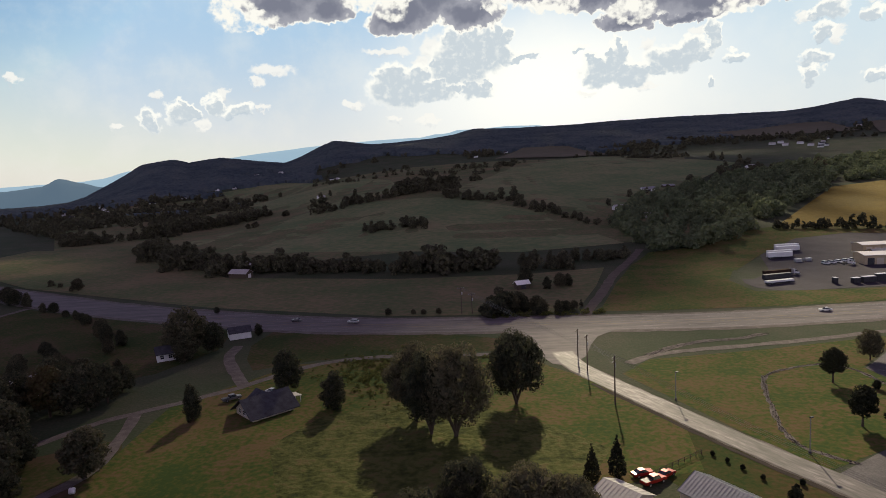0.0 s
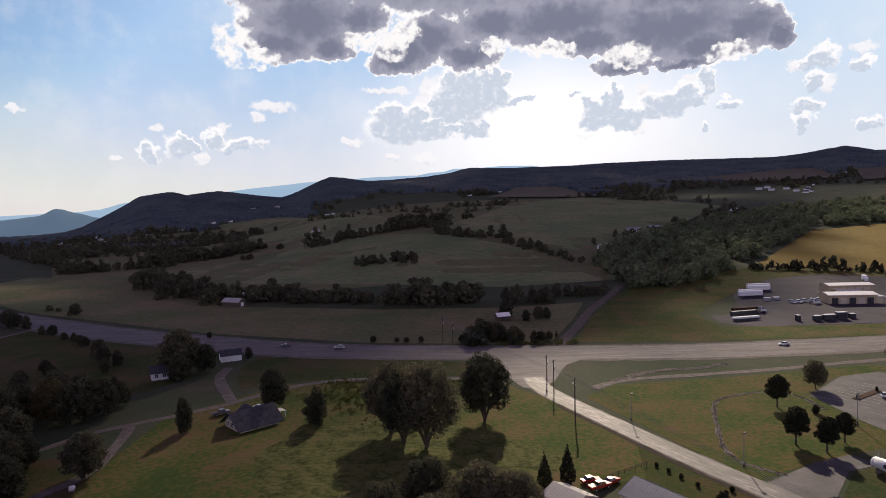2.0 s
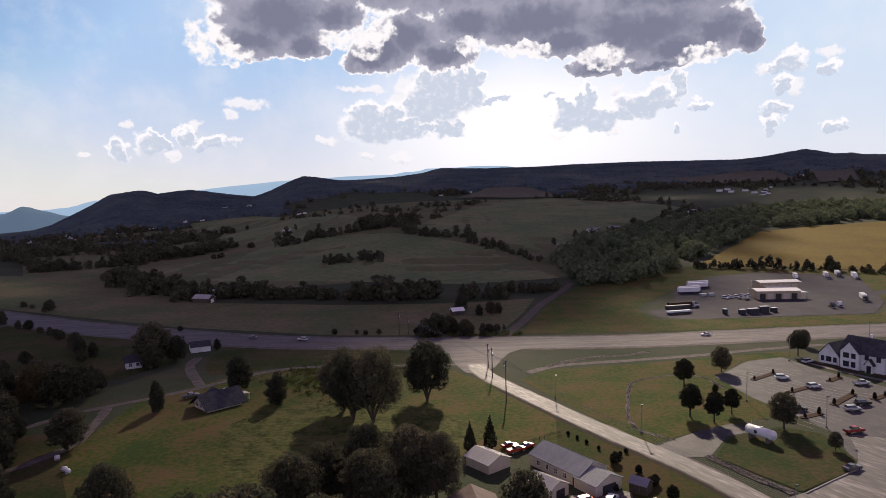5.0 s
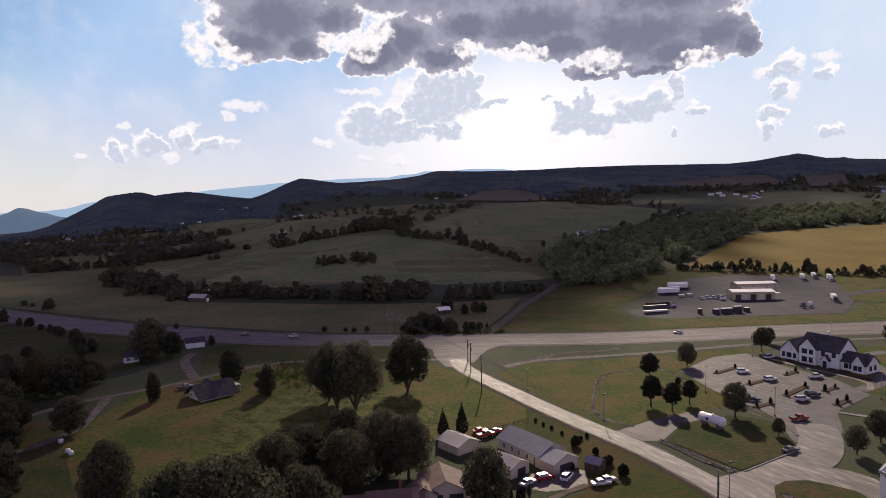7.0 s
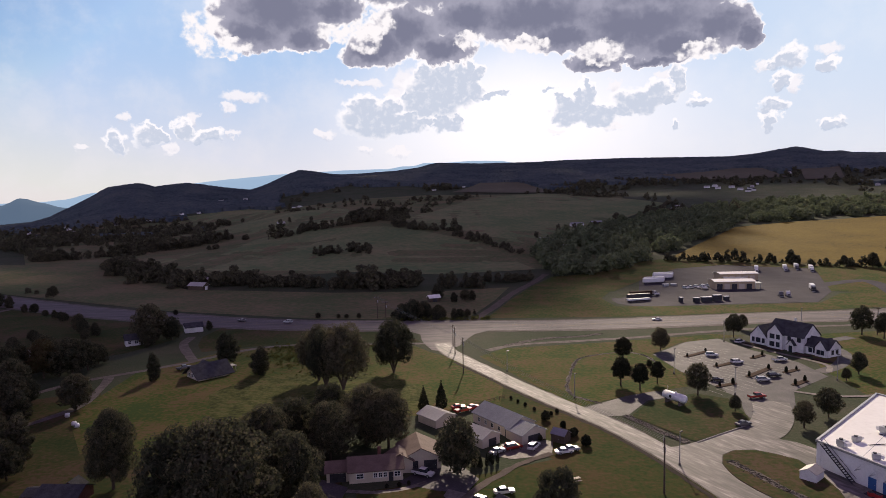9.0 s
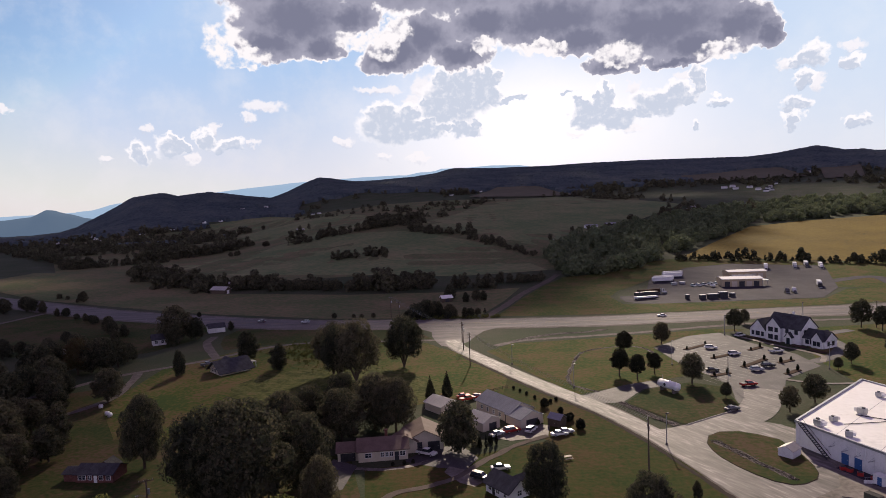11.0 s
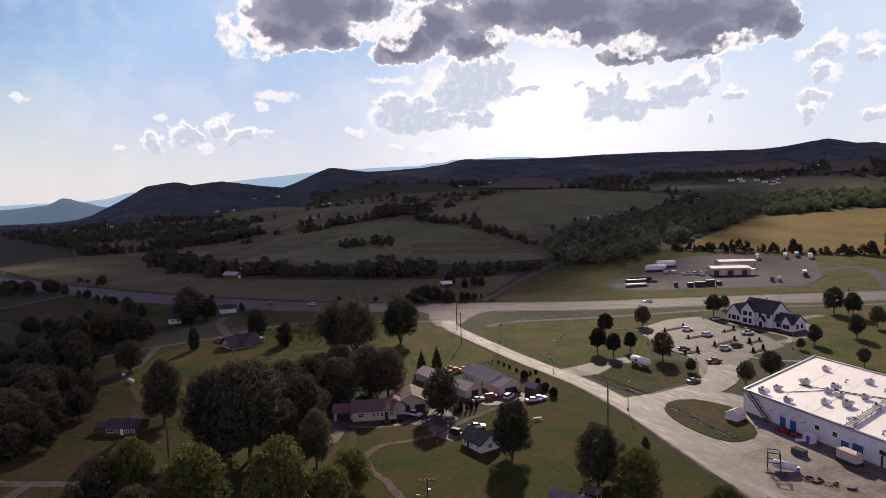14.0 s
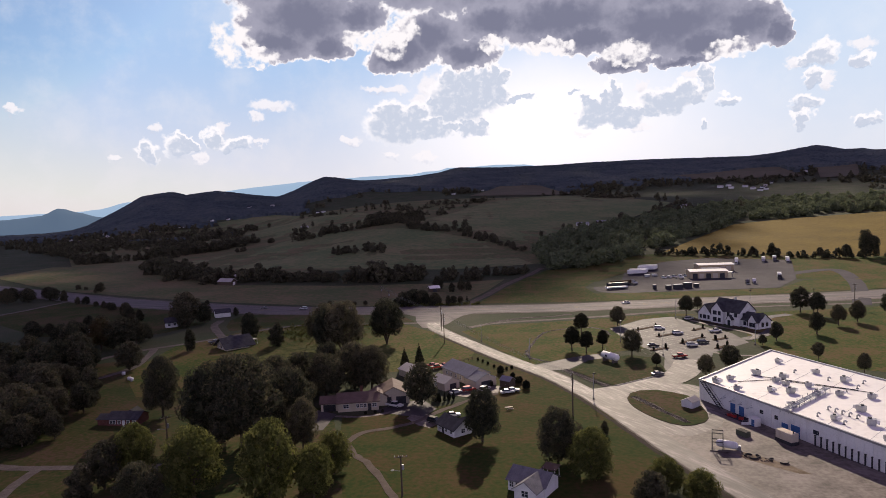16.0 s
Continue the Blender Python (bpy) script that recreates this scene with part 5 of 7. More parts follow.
# standing ribs of the wall cladding
for k in range(56):
    p = FA + FD * (1 + k * 2.0) + nrm * 0.03
    bm = bmesh.new()
    box(bm, 0.10, 0.06, FH - 0.2, p.x, p.y, 0, fan)
    part("wall_rib", bm, WHITE_WALL, factory)
# stair with rails down the corner of the wall
st = FA + FD * 6 + nrm * 0.9
bm = bmesh.new()
a, b = FA + FD * 2 + nrm * 0.9 + Vector((0, 0, FH + 0.3)), FA + FD * 9.5 + nrm * 0.9
for off in (-0.5, 0.5):
    tube(bm, a + nrm * off, b + nrm * off, 0.14, n=4)
    tube(bm, a + nrm * off + Vector((0, 0, 1)), b + nrm * off + Vector((0, 0, 1)), 0.06, n=4)
for k in range(18):
    q = a.lerp(b, k / 17)
    box(bm, 0.3, 1.1, 0.06, q.x, q.y, q.z, fan)
part("stair", bm, DARK_STEEL, factory, "steep dark steel stair")
# canopy frames over the doors
for at in (10, 13, 16, 19):
    bm = bmesh.new()
    p = FA + FD * at
    box(bm, 0.12, 1.8, 0.12, (p + nrm * 0.9).x, (p + nrm * 0.9).y, 3.2, fan)
    tube(bm, p + Vector((0, 0, 3.9)), p + nrm * 1.7 + Vector((0, 0, 3.3)), 0.04, n=4)
    part("canopy_bracket", bm, STEEL, factory)


def rooftop_unit():
    t = thing("rooftop_unit", Matrix(), "grey metal ventilation unit standing on the white roof", "ventilation unit", "rooftop units")
    bm = bmesh.new()
    box(bm, 2.0, 1.6, 0.35)
    part("curb", bm, STEEL, t)
    bm = bmesh.new()
    box(bm, 2.3, 1.9, 1.15, 0, 0, 0.35, bevel=0.06)
    part("casing", bm, STEEL, t)
    bm = bmesh.new()
    box(bm, 0.9, 1.7, 0.8, 1.45, 0, 0.55, ry=12)
    part("hood", bm, WHITE_WALL, t)
    bm = bmesh.new()
    tube(bm, (-0.4, 0, 1.5), (-0.4, 0, 1.75), 0.5, n=12)
    part("fan_cowl", bm, DARK_STEEL, t)
    return t


unit = rooftop_unit()
UNITS = [(84.4, 121.6), (89, 124.3), (87.2, 115), (97.8, 128.6), (109.2, 141), (99.9, 121.5), (102.8, 124), (101, 118.2), (95, 113), (99, 111.2), (105.8, 116.2), (113.8, 128.4),
         (116.9, 119.8), (109.5, 108.4), (104.7, 109.4), (107.9, 96.4), (99.2, 90.8), (115.6, 105.6), (105, 87.4), (94.6, 100.6), (103, 78), (111, 84), (106, 68)]
for i, (x, y) in enumerate(UNITS):
    m = Matrix.LocRotScale((x, y, FH + 0.05), Euler((0, 0, radians(fan + (0, 90, 40, 180)[i % 4]))), (0.66, 0.66, 0.80) if i % 3 else (0.78, 0.76, 1.0))
    if i == 0:
        unit.matrix_basis = m
    else:
        copy_plain(unit, m)


def roof_vent():
    t = thing("roof_vent", Matrix(), "small curved metal vent pipe on the roof", "vent", "roof vents")
    bm = bmesh.new()
    tube(bm, (0, 0, 0), (0, 0, 0.8), 0.17, n=8)
    tube(bm, (0, 0, 0.75), (0.4, 0, 1.0), 0.17, n=8)
    tube(bm, (0.4, 0, 1.0), (0.75, 0, 0.75), 0.17, 0.2, n=8)
    part("pipe", bm, STEEL, t)
    bm = bmesh.new()
    tube(bm, (0, 0, 0), (0, 0, 0.12), 0.35, 0.25, 8)
    part("flashing", bm, DARK_STEEL, t)
    return t


vent = roof_vent()
for i, (x, y) in enumerate([(108.5, 129.7), (113.6, 121.7), (96.8, 93.7), (101.3, 97.9), (102.1, 96.3), (102.8, 94.8), (103.5, 93.2), (104.4, 91.7), (99.6, 88.1), (120.6, 118), (112.7, 111.2), (116.8, 113.9)]):
    m = spot(x, y, fan, FH + 0.05)
    if i == 0:
        vent.matrix_basis = m
    else:
        copy_plain(vent, m)
rack = thing("pipe_rack", Matrix(), "grey pipe rack that crosses the factory roof", "pipe rack")
a, b = Vector((90.6, 96.2, FH + 0.9)), Vector((108.2, 112.2, FH + 0.9))
side = (b - a).cross(Vector((0, 0, 1))).normalized()
for k in range(3):
    bm = bmesh.new()
    tube(bm, a + side * (k * 0.5 - 0.5), b + side * (k * 0.5 - 0.5), 0.16, n=6)
    part("pipe", bm, STEEL, rack)
for k in range(9):
    q = a.lerp(b, k / 8)
    bm = bmesh.new()
    for o in (-0.9, 0.9):
        tube(bm, q + side * o + Vector((0, 0, -0.85)), q + side * o + Vector((0, 0, 0.5)), 0.07, n=4)
    tube(bm, q + side * -0.9, q + side * 0.9, 0.07, n=4)
    part("support", bm, STEEL, rack)
gas_line = thing("roof_pipe", Matrix(), "thin dark gas pipe lying across the white roof", "pipe")
for p, q in (((90.1, 122), (100.4, 123)), ((100.4, 123), (118.3, 109.6)), ((96, 128), (116, 112))):
    bm = bmesh.new()
    tube(bm, (*p, FH + 0.2), (*q, FH + 0.2), 0.09, n=5)
    part("pipe", bm, DARK_STEEL, gas_line)

shed = thing("shed", sized(spot(76.6, 118.6, 40), 0.76), "small white gabled shed beside the factory", "shed")
gable(shed, 5.0, 4.2, 2.4, 3.5, WHITE_WALL, PALE_ROOF, over=0.2, thick=0.1)
door(shed, 2.54, 0, 1.0, 1.9, 90, DARK_STEEL)

skid = thing("gas_skid", sized(spot(74.4, 88.4, -20), 0.74, 0.74, 0.84), "white pressure vessel in a dark steel frame on a concrete pad", "gas tank")
bm = bmesh.new()
box(bm, 8.5, 4.5, 0.3, 0, 0, 0.08)
part("pad", bm, CONCRETE, skid, "pale concrete pad")
for x in (-3.6, -0.6):
    for y in (-1.4, 1.4):
        bm = bmesh.new()
        box(bm, 0.22, 0.22, 4.6, x, y, 0.35)
        part("post", bm, DARK_STEEL, skid)
for z in (2.4, 4.8):
    for x0, y0, x1, y1 in ((-3.6, -1.4, -0.6, -1.4), (-3.6, 1.4, -0.6, 1.4), (-3.6, -1.4, -3.6, 1.4), (-0.6, -1.4, -0.6, 1.4)):
        bm = bmesh.new()
        tube(bm, (x0, y0, z), (x1, y1, z), 0.11, n=4)
        part("beam", bm, DARK_STEEL, skid)
bm = bmesh.new()
tube(bm, (-1.6, 0, 1.9), (2.6, 0, 1.6), 1.0, n=16)
bmesh.ops.create_uvsphere(bm, u_segments=16, v_segments=8, radius=1.0, matrix=Matrix.Translation((-1.6, 0, 1.9)))
bmesh.ops.create_uvsphere(bm, u_segments=16, v_segments=8, radius=1.0, matrix=Matrix.Translation((2.6, 0, 1.6)))
part("vessel", bm, TANK_WHITE, skid, "white enamelled vessel", True)
bm = bmesh.new()
box(bm, 1.4, 1.2, 1.1, 3.6, 0.6, 0.38, bevel=0.05)
part("pump_box", bm, STEEL, skid)

gen = thing("generator", sized(spot(89.4, 92.2, fan), 0.72, 0.78, 0.82), "pale cream generator housing on a dark base in the yard", "generator")
bm = bmesh.new()
box(bm, 6.4, 2.9, 0.9, 0, 0, 0.1)
part("fuel_base", bm, DARK_STEEL, gen)
bm = bmesh.new()
box(bm, 6.2, 2.7, 2.3, 0, 0, 1.0, bevel=0.08)
part("housing", bm, CREAM_WALL, gen)
for x in (-2, 0, 2):
    door(gen, x, -1.37, 1.4, 1.7, 0, CREAM_WALL, "panel", z=1.2)
bm = bmesh.new()
tube(bm, (2.4, 0, 3.2), (2.4, 0, 3.9), 0.16, n=8)
part("exhaust", bm, DARK_STEEL, gen)

dump = thing("dumpster", sized(spot(81.6, 96.8, fan + 5), 0.76), "dull green steel dumpster with a black lid", "dumpster")
bm = bmesh.new()
prism(bm, [(-1.9, -1.0), (1.9, -1.0), (1.9, 1.0), (-1.9, 1.0)], 0.15, 1.7)
part("bin", bm, material("dumpster_green", [(0.06, 0.07, 0.05), (0.10, 0.11, 0.08)], -1, 0.6), dump)
for x in (-0.95, 0.95):
    bm = bmesh.new()
    box(bm, 1.85, 2.1, 0.1, x, 0, 1.7, bevel=0.03)
    part("lid", bm, RUBBER, dump)
for x in (-1.4, 1.4):
    bm = bmesh.new()
    tube(bm, (x, -0.8, 0.18), (x, 0.8, 0.18), 0.12, n=8)
    part("roller", bm, DARK_STEEL, dump)

hut = thing("equipment_cabinet", sized(spot(87.0, 103.6, fan), 0.85), "white equipment cabinet with blue panel beside the wall", "cabinet")
bm = bmesh.new()
box(bm, 2.6, 2.0, 2.4, bevel=0.06)
part("casing", bm, WHITE_WALL, hut)
door(hut, 0.4, -1.03, 1.0, 2.0, 0, BLUE)
pallet_rnd = random.Random(4)
RUBBLE = material("rubble", [(0.17, 0.13, 0.09), (0.30, 0.25, 0.18)], 0.9, 0.95, spec=0.1)
SAND = material("sand", [(0.13, 0.105, 0.072), (0.20, 0.165, 0.118), (0.27, 0.23, 0.17)], 0.3, 0.95, bump=0.03, fine=2.0, spec=0.05)
drape("sand_patch", [(75.6, 86.4), (77.6, 87.2), (80.6, 84.2), (84.2, 79.8), (86.6, 75.0), (84.2, 75.4), (80.4, 79.2), (76.6, 83.4)], SAND, 0.115, "pale sand and grit spilled over the yard", "sand", 2)
for x, y in ((77.0, 84.6), (80.6, 82.2)):
    t = thing("rubble", spot(x, y, pallet_rnd.uniform(0, 180)), "low heap of pale broken rubble on the yard", "rubble", "rubble heaps")
    bm = bmesh.new()
    for _ in range(22):
        q = pallet_rnd.uniform(0.10, 0.26)
        box(bm, q * 1.6, q, q * 0.8, pallet_rnd.gauss(0, 0.5), pallet_rnd.gauss(0, 0.4), 0.10, pallet_rnd.uniform(0, 180), bevel=q * 0.15)
    part("stones", bm, RUBBLE, t)


def hose(x, y, r, turn, start):
    """A length of thick black hose that lies in a bow on the ground."""
    t = thing("hose", spot(x, y), "curved length of thick black hose on the ground", "hose", "hoses")
    bm = bmesh.new()
    pts = [Vector((math.cos(radians(start + turn * k / 9)) * r, math.sin(radians(start + turn * k / 9)) * r, 0.30)) for k in range(10)]
    for a, b in zip(pts, pts[1:]):
        tube(bm, a, b + (b - a) * 0.1, 0.17, n=7)
    part("tube", bm, RUBBER, t)
    return t


for x, y, r, turn, start in ((78.0, 84.8, 0.8, 200, 20), (78.6, 83.6, 0.75, 220, 140), (79.4, 84.2, 0.7, 190, 250), (82.0, 82.2, 0.7, 180, 60), (83.6, 80.9, 0.9, 130, 200)):
    hose(x, y, r, turn, start)
# flat dark patch that stands in for a dark loading pit before the doors
drape("loading_pit", [(82.6, 111.6), (85.6, 113.0), (89.4, 104.6), (86.2, 102.2)], DARK_ASPHALT, 0.125, "flat dark patch for a loading pit before the factory doors", "loading bay", 2)
kerb_wall = thing("retaining_wall", spot(86.2, 104.0, fan + 62), "low white retaining wall beside the loading bay", "wall")
bm = bmesh.new()
box(bm, 4.2, 0.3, 0.7, bevel=0.04)
part("wall", bm, WHITE_WALL, kerb_wall)
bm = bmesh.new()
tube(bm, (-2.0, 0, 1.2), (2.0, 0, 1.2), 0.04, n=5)
for x in (-1.9, 0, 1.9):
    tube(bm, (x, 0, 0.6), (x, 0, 1.2), 0.04, n=5)
part("rail", bm, STEEL, kerb_wall)
for x, y, rz in ((84.4, 109.6, 10), (85.4, 107.6, 35), (87.0, 105.8, 20), (83.6, 110.6, 60)):
    t = thing("crate", spot(x, y, fan + rz, 0.12), "small red steel crate by the loading doors", "crate", "red crates")
    bm = bmesh.new()
    box(bm, 1.1, 0.8, 0.7, bevel=0.03)
    part("box", bm, RED, t)
    bm = bmesh.new()
    box(bm, 0.9, 0.6, 0.06, 0, 0, 0.7)
    part("lid", bm, DARK_STEEL, t)
# ---- office building ----
office = thing("office", sized(spot(124.9, 225.4, -61), 0.88, 0.88, 0.93), "white two-storey office with steep dark shingle roofs", "office building")
gable(office, 16, 11, 6.0, 10.6, WHITE_WALL, SHINGLE, -0.8, 6.6, 0)
gable(office, 9.5, 8, 3.4, 7.6, WHITE_WALL, SHINGLE, -13.0, 5.6, 90)
gable(office, 9.5, 8, 3.2, 6.2, WHITE_WALL, SHINGLE, 12.2, 6.2, 0)
gable(office, 9, 6.8, 6.1, 9.6, WHITE_WALL, SHINGLE, -4.4, 4.0, 90)
gable(office, 7, 4.6, 3.3, 6.3, WHITE_WALL, SHINGLE, 14.2, 4.6, 90)
gable(office, 4, 2.6, 3.0, 4.6, WHITE_WALL, SHINGLE, 2.6, 1.6, 90)
gable(office, 4, 3.4, 6.2, 8.6, WHITE_WALL, SHINGLE, 4.6, 9.5, 90)
for x, z, w, h in ((-5.6, 0.9, 1.9, 1.7), (-5.6, 4.0, 1.9, 1.6), (-2.9, 0.9, 1.3, 1.7), (-2.9, 4.0, 1.3, 1.6)):
    window(office, x, -0.58, z, w, h, frame_mat=SHINGLE, mullions=1)
for x, y, z, w, h in ((5.2, 1.03, 4.0, 1.3, 1.5), (1.0, 1.03, 4.0, 1.2, 1.5), (-13.0, 0.78, 1.0, 1.8, 1.6), (-15.4, 0.78, 1.0, 1.0, 1.6), (-10.6, 0.78, 1.0, 1.0, 1.6), (9.4, 2.13, 1.0, 1.3, 1.5), (11.2, 2.13, 1.0, 1.0, 1.5), (13.4, 1.03, 1.0, 1.1, 1.5), (15.0, 1.03, 1.0, 1.1, 1.5)):
    window(office, x, y, z, w, h, frame_mat=SHINGLE)
for y in (4.6, 7.6):
    window(office, 16.98, y, 1.0, 1.2, 1.5, 90, SHINGLE)
for y in (4.0, 9.0):
    window(office, 7.23, y, 4.2, 1.2, 1.4, 90, SHINGLE)
door(office, 2.6, -0.45, 1.5, 2.4, 0, GLASS)
for x in (1.5, 3.7):
    bm = bmesh.new()
    tube(bm, (x, -0.6, 0), (x, -0.6, 2.9), 0.16, n=10)
    part("column", bm, WHITE_WALL, office)
chimney(office, -2, 9.5, 8.4, 11.4, WHITE_WALL)

for pts in ([(-16, -2.6), (-8.6, -2.8), (-8.4, -0.6), (-16, -0.4)], [(-7.6, -3.2), (0.6, -3.2), (0.6, -1.0), (-7.6, -1.0)], [(4.8, -2.8), (10.5, -3.0), (10.5, -0.2), (4.8, 0)], [(13, -4.5), (19, -5), (19.5, -2), (13.5, -1.5)]):
    mo = spot(124.7, 225.6, -61)
    kerb("flower_bed", [((mo @ Vector((x, y, 0))).x, (mo @ Vector((x, y, 0))).y) for x, y in pts], "brown bark mulch", MULCH, "kerbed bed of brown bark mulch before the office")
ribbon("footpath", [(112.6, 240), (116.5, 229.5), (121, 220), (126, 210.5), (128, 203), (124, 196)], 1.8, CONCRETE, 0.15, "pale concrete footpath before the office", "path", 2)
ribbon("footpath", [(103, 176.5), (110, 172), (118, 171), (126, 172)], 1.6, CONCRETE, 0.15, "pale concrete footpath behind the factory", "path", 2)
ribbon("service_road", [(121, 196), (132, 204), (142, 218), (146, 236), (160, 244)], 4.5, ASPHALT, 0.09, "narrow asphalt service road past the office", "road", 3)

ISLANDS = [((86.4, 218.1), (96.6, 225.3)), ((91.2, 204.5), (99.1, 209.2)), ((96.6, 192.1), (107.9, 201.6)), ((83.2, 182.3), (89.6, 185.4)), ((106, 182.5), (112, 187)), ((108, 214.5), (114, 219)), ((110, 196), (116, 199.5))]
shrub_spots = []
for (ax, ay), (bx, by) in ISLANDS:
    d = Vector((bx - ax, by - ay, 0)).normalized()
    n = Vector((-d.y, d.x, 0)) * 1.0
    kerb("parking_island", [(ax + n.x, ay + n.y), (ax - d.x * 0.8, ay - d.y * 0.8), (ax - n.x, ay - n.y), (bx - n.x, by - n.y), (bx + d.x * 0.8, by + d.y * 0.8), (bx + n.x, by + n.y)], "brown bark mulch", MULCH, "kerbed parking island with brown mulch")
    shrub_spots += [(ax + d.x * 0.8, ay + d.y * 0.8), (bx - d.x * 0.8, by - d.y * 0.8)]
lot_lines = thing("parking_lines", Matrix(), "faded white stall lines painted on the lot", "parking lines", kind="structure")
for (ax, ay), (bx, by) in ISLANDS[:4]:
    a, b = Vector((ax, ay, 0)), Vector((bx, by, 0))
    d = (b - a).normalized()
    n = Vector((-d.y, d.x, 0))
    k, count = 0.0, 0
    while k <= (b - a).length + 10:
        for s in (-1, 1):
            p = a + d * (k - 5) + n * s * 3.9
            bm = bmesh.new()
            box(bm, 0.16, 5.0, 0.004, p.x, p.y, 0.094, math.degrees(math.atan2(d.y, d.x)))
            part("stall_line", bm, WORN_PAINT, lot_lines)
        k += 2.8

# ---- gas tank ----
gas = thing("gas_tank", spot(65.3, 167.4, -58), "large white horizontal gas tank on concrete saddles", "gas tank")
bm = bmesh.new()
tube(bm, (-3.0, 0, 2.1), (3.0, 0, 2.1), 1.2, n=24)
for x in (-3.0, 3.0):
    bmesh.ops.create_uvsphere(bm, u_segments=24, v_segments=12, radius=1.2, matrix=Matrix.Translation((x, 0, 2.1)) @ Matrix.Diagonal((0.75, 1, 1, 1)))
part("shell", bm, TANK_WHITE, gas, "", True)
for x in (-2.2, 2.2):
    bm = bmesh.new()
    box(bm, 0.6, 2.2, 1.5, x, 0, -0.05, bevel=0.05)
    part("saddle", bm, CONCRETE, gas)
bm = bmesh.new()
tube(bm, (0.3, 0, 3.2), (0.3, 0, 3.5), 0.28, n=12)
part("valve_dome", bm, TANK_WHITE, gas, "", True)
bm = bmesh.new()
tube(bm, (-2.8, 0.5, 2.8), (-2.8, 0.5, 4.4), 0.06, n=6)
part("vent_pipe", bm, STEEL, gas)
bm = bmesh.new()
tube(bm, (-0.6, -1.18, 2.25), (-0.6, -1.24, 2.25), 0.42, n=16)
part("emblem", bm, DARK_STEEL, gas, "round dark emblem plate")

# ---- poles, lamps, lines ----
def utility_pole(x, y, h, rz, lamp=False, arms=1):
    t = thing("utility_pole", spot(x, y, rz), "weathered brown wooden utility pole with crossarm", "utility pole", "utility poles")
    bm = bmesh.new()
    tube(bm, (0, 0, -0.3), (0, 0, h), 0.19, 0.13, 8)
    part("pole", bm, WOOD, t)
    for k in range(arms):
        bm = bmesh.new()
        box(bm, 2.6, 0.12, 0.14, 0, 0.15, h - 0.5 - k * 1.1)
        part("crossarm", bm, WOOD, t)
        for px in (-1.15, -0.4, 0.4, 1.15):
            bm = bmesh.new()
            tube(bm, (px, 0.15, h - 0.36 - k * 1.1), (px, 0.15, h - 0.1 - k * 1.1), 0.07, 0.05, 6)
            part("insulator", bm, STEEL, t)
    bm = bmesh.new()
    tube(bm, (0.35, 0, h - 2.9), (0.35, 0, h - 1.9), 0.24, n=10)
    part("transformer", bm, STEEL, t)
    if lamp:
        bm = bmesh.new()
        tube(bm, (0, 0, h - 3.2), (-1.5, 0, h - 2.8), 0.05, n=6)
        part("lamp_arm", bm, STEEL, t)
        bm = bmesh.new()
        box(bm, 0.6, 0.3, 0.18, -1.7, 0, h - 2.95, bevel=0.04)
        part("lamp_head", bm, STEEL, t)
    return t


utility_pole(7.6, 202.0, 12.0, 65, arms=2)
utility_pole(44.8, 113.0, 11.4, 70, arms=2)
utility_pole(5.2, 227.5, 10.2, 60)
utility_pole(4.6, 241.0, 8.4, 60)
utility_pole(-31.0, 301.0, 10.5, 20)
utility_pole(-27.0, 301.0, 8.0, 20)
utility_pole(-52.5, 92.0, 9.0, 30, lamp=True)
utility_pole(5.2, 68.0, 8.2, 10, lamp=True)
utility_pole(172, 247, 11.0, 10)
utility_pole(196, 258, 11.0, 10)


def street_lamp(x, y, h, rz=0.0):
    t = thing("street_lamp", spot(x, y, rz), "slim grey steel lamp post with a flat head", "street lamp", "lamp posts")
    bm = bmesh.new()
    tube(bm, (0, 0, 0), (0, 0, h), 0.11, 0.08, 8)
    part("post", bm, STEEL, t)
    bm = bmesh.new()
    tube(bm, (0, 0, 0), (0, 0, 0.5), 0.28, n=10)
    part("footing", bm, CONCRETE, t)
    bm = bmesh.new()
    box(bm, 0.9, 0.4, 0.22, 0.3, 0, h - 0.1, bevel=0.04)
    part("lamp_head", bm, DARK_STEEL, t)
    return t


for x, y, h in ((22.2, 203.9, 6.8), (38.8, 173.8, 7.2), (75.2, 197.2, 8.2), (85.0, 174.6, 8.0), (52.5, 126.5, 7.4), (109, 240.5, 8.0), (121.5, 187, 8.0), (150, 262, 8.5)):
    street_lamp(x, y, h, 30)


def wire(a, b, sag, label="thin dark overhead power line between poles"):
    """One sagging cable, swept as a single four-sided tube."""
    d = (Vector(b) - Vector(a)).normalized()
    u = d.cross(Vector((0, 0, 1))).normalized() * 0.022
    v = Vector((0, 0, 0.022))
    bm, prev = bmesh.new(), None
    for k in range(17):
        f = k / 16
        p = Vector(a).lerp(Vector(b), f) - Vector((0, 0, sag * 4 * f * (1 - f)))
        ring = [bm.verts.new(p + o) for o in (u, v, -u, -v)]
        if prev:
            for i in range(4):
                bm.faces.new((prev[i], prev[(i + 1) % 4], ring[(i + 1) % 4], ring[i]))
        prev = ring
    bmesh.ops.recalc_face_normals(bm, faces=bm.faces)
    return tagged(part("power_line", bm, CABLE), label, "power line", "power lines")


for k in (-1.1, -0.4, 0.4, 1.1):
    wire((7.6 + k * 0.5, 202 + k * 0.9, 11.9), (44.8 + k * 0.5, 113 + k * 0.9, 11.3), 1.6)
    wire((7.6 + k * 0.5, 202 + k * 0.9, 11.9), (-31 + k, 301 + k * 0.3, 10.4), 1.2)
for k in (-0.5, 0.5):
    wire((7.6, 202, 10.2 + k), (5.2, 227.5, 9.6), 0.3)

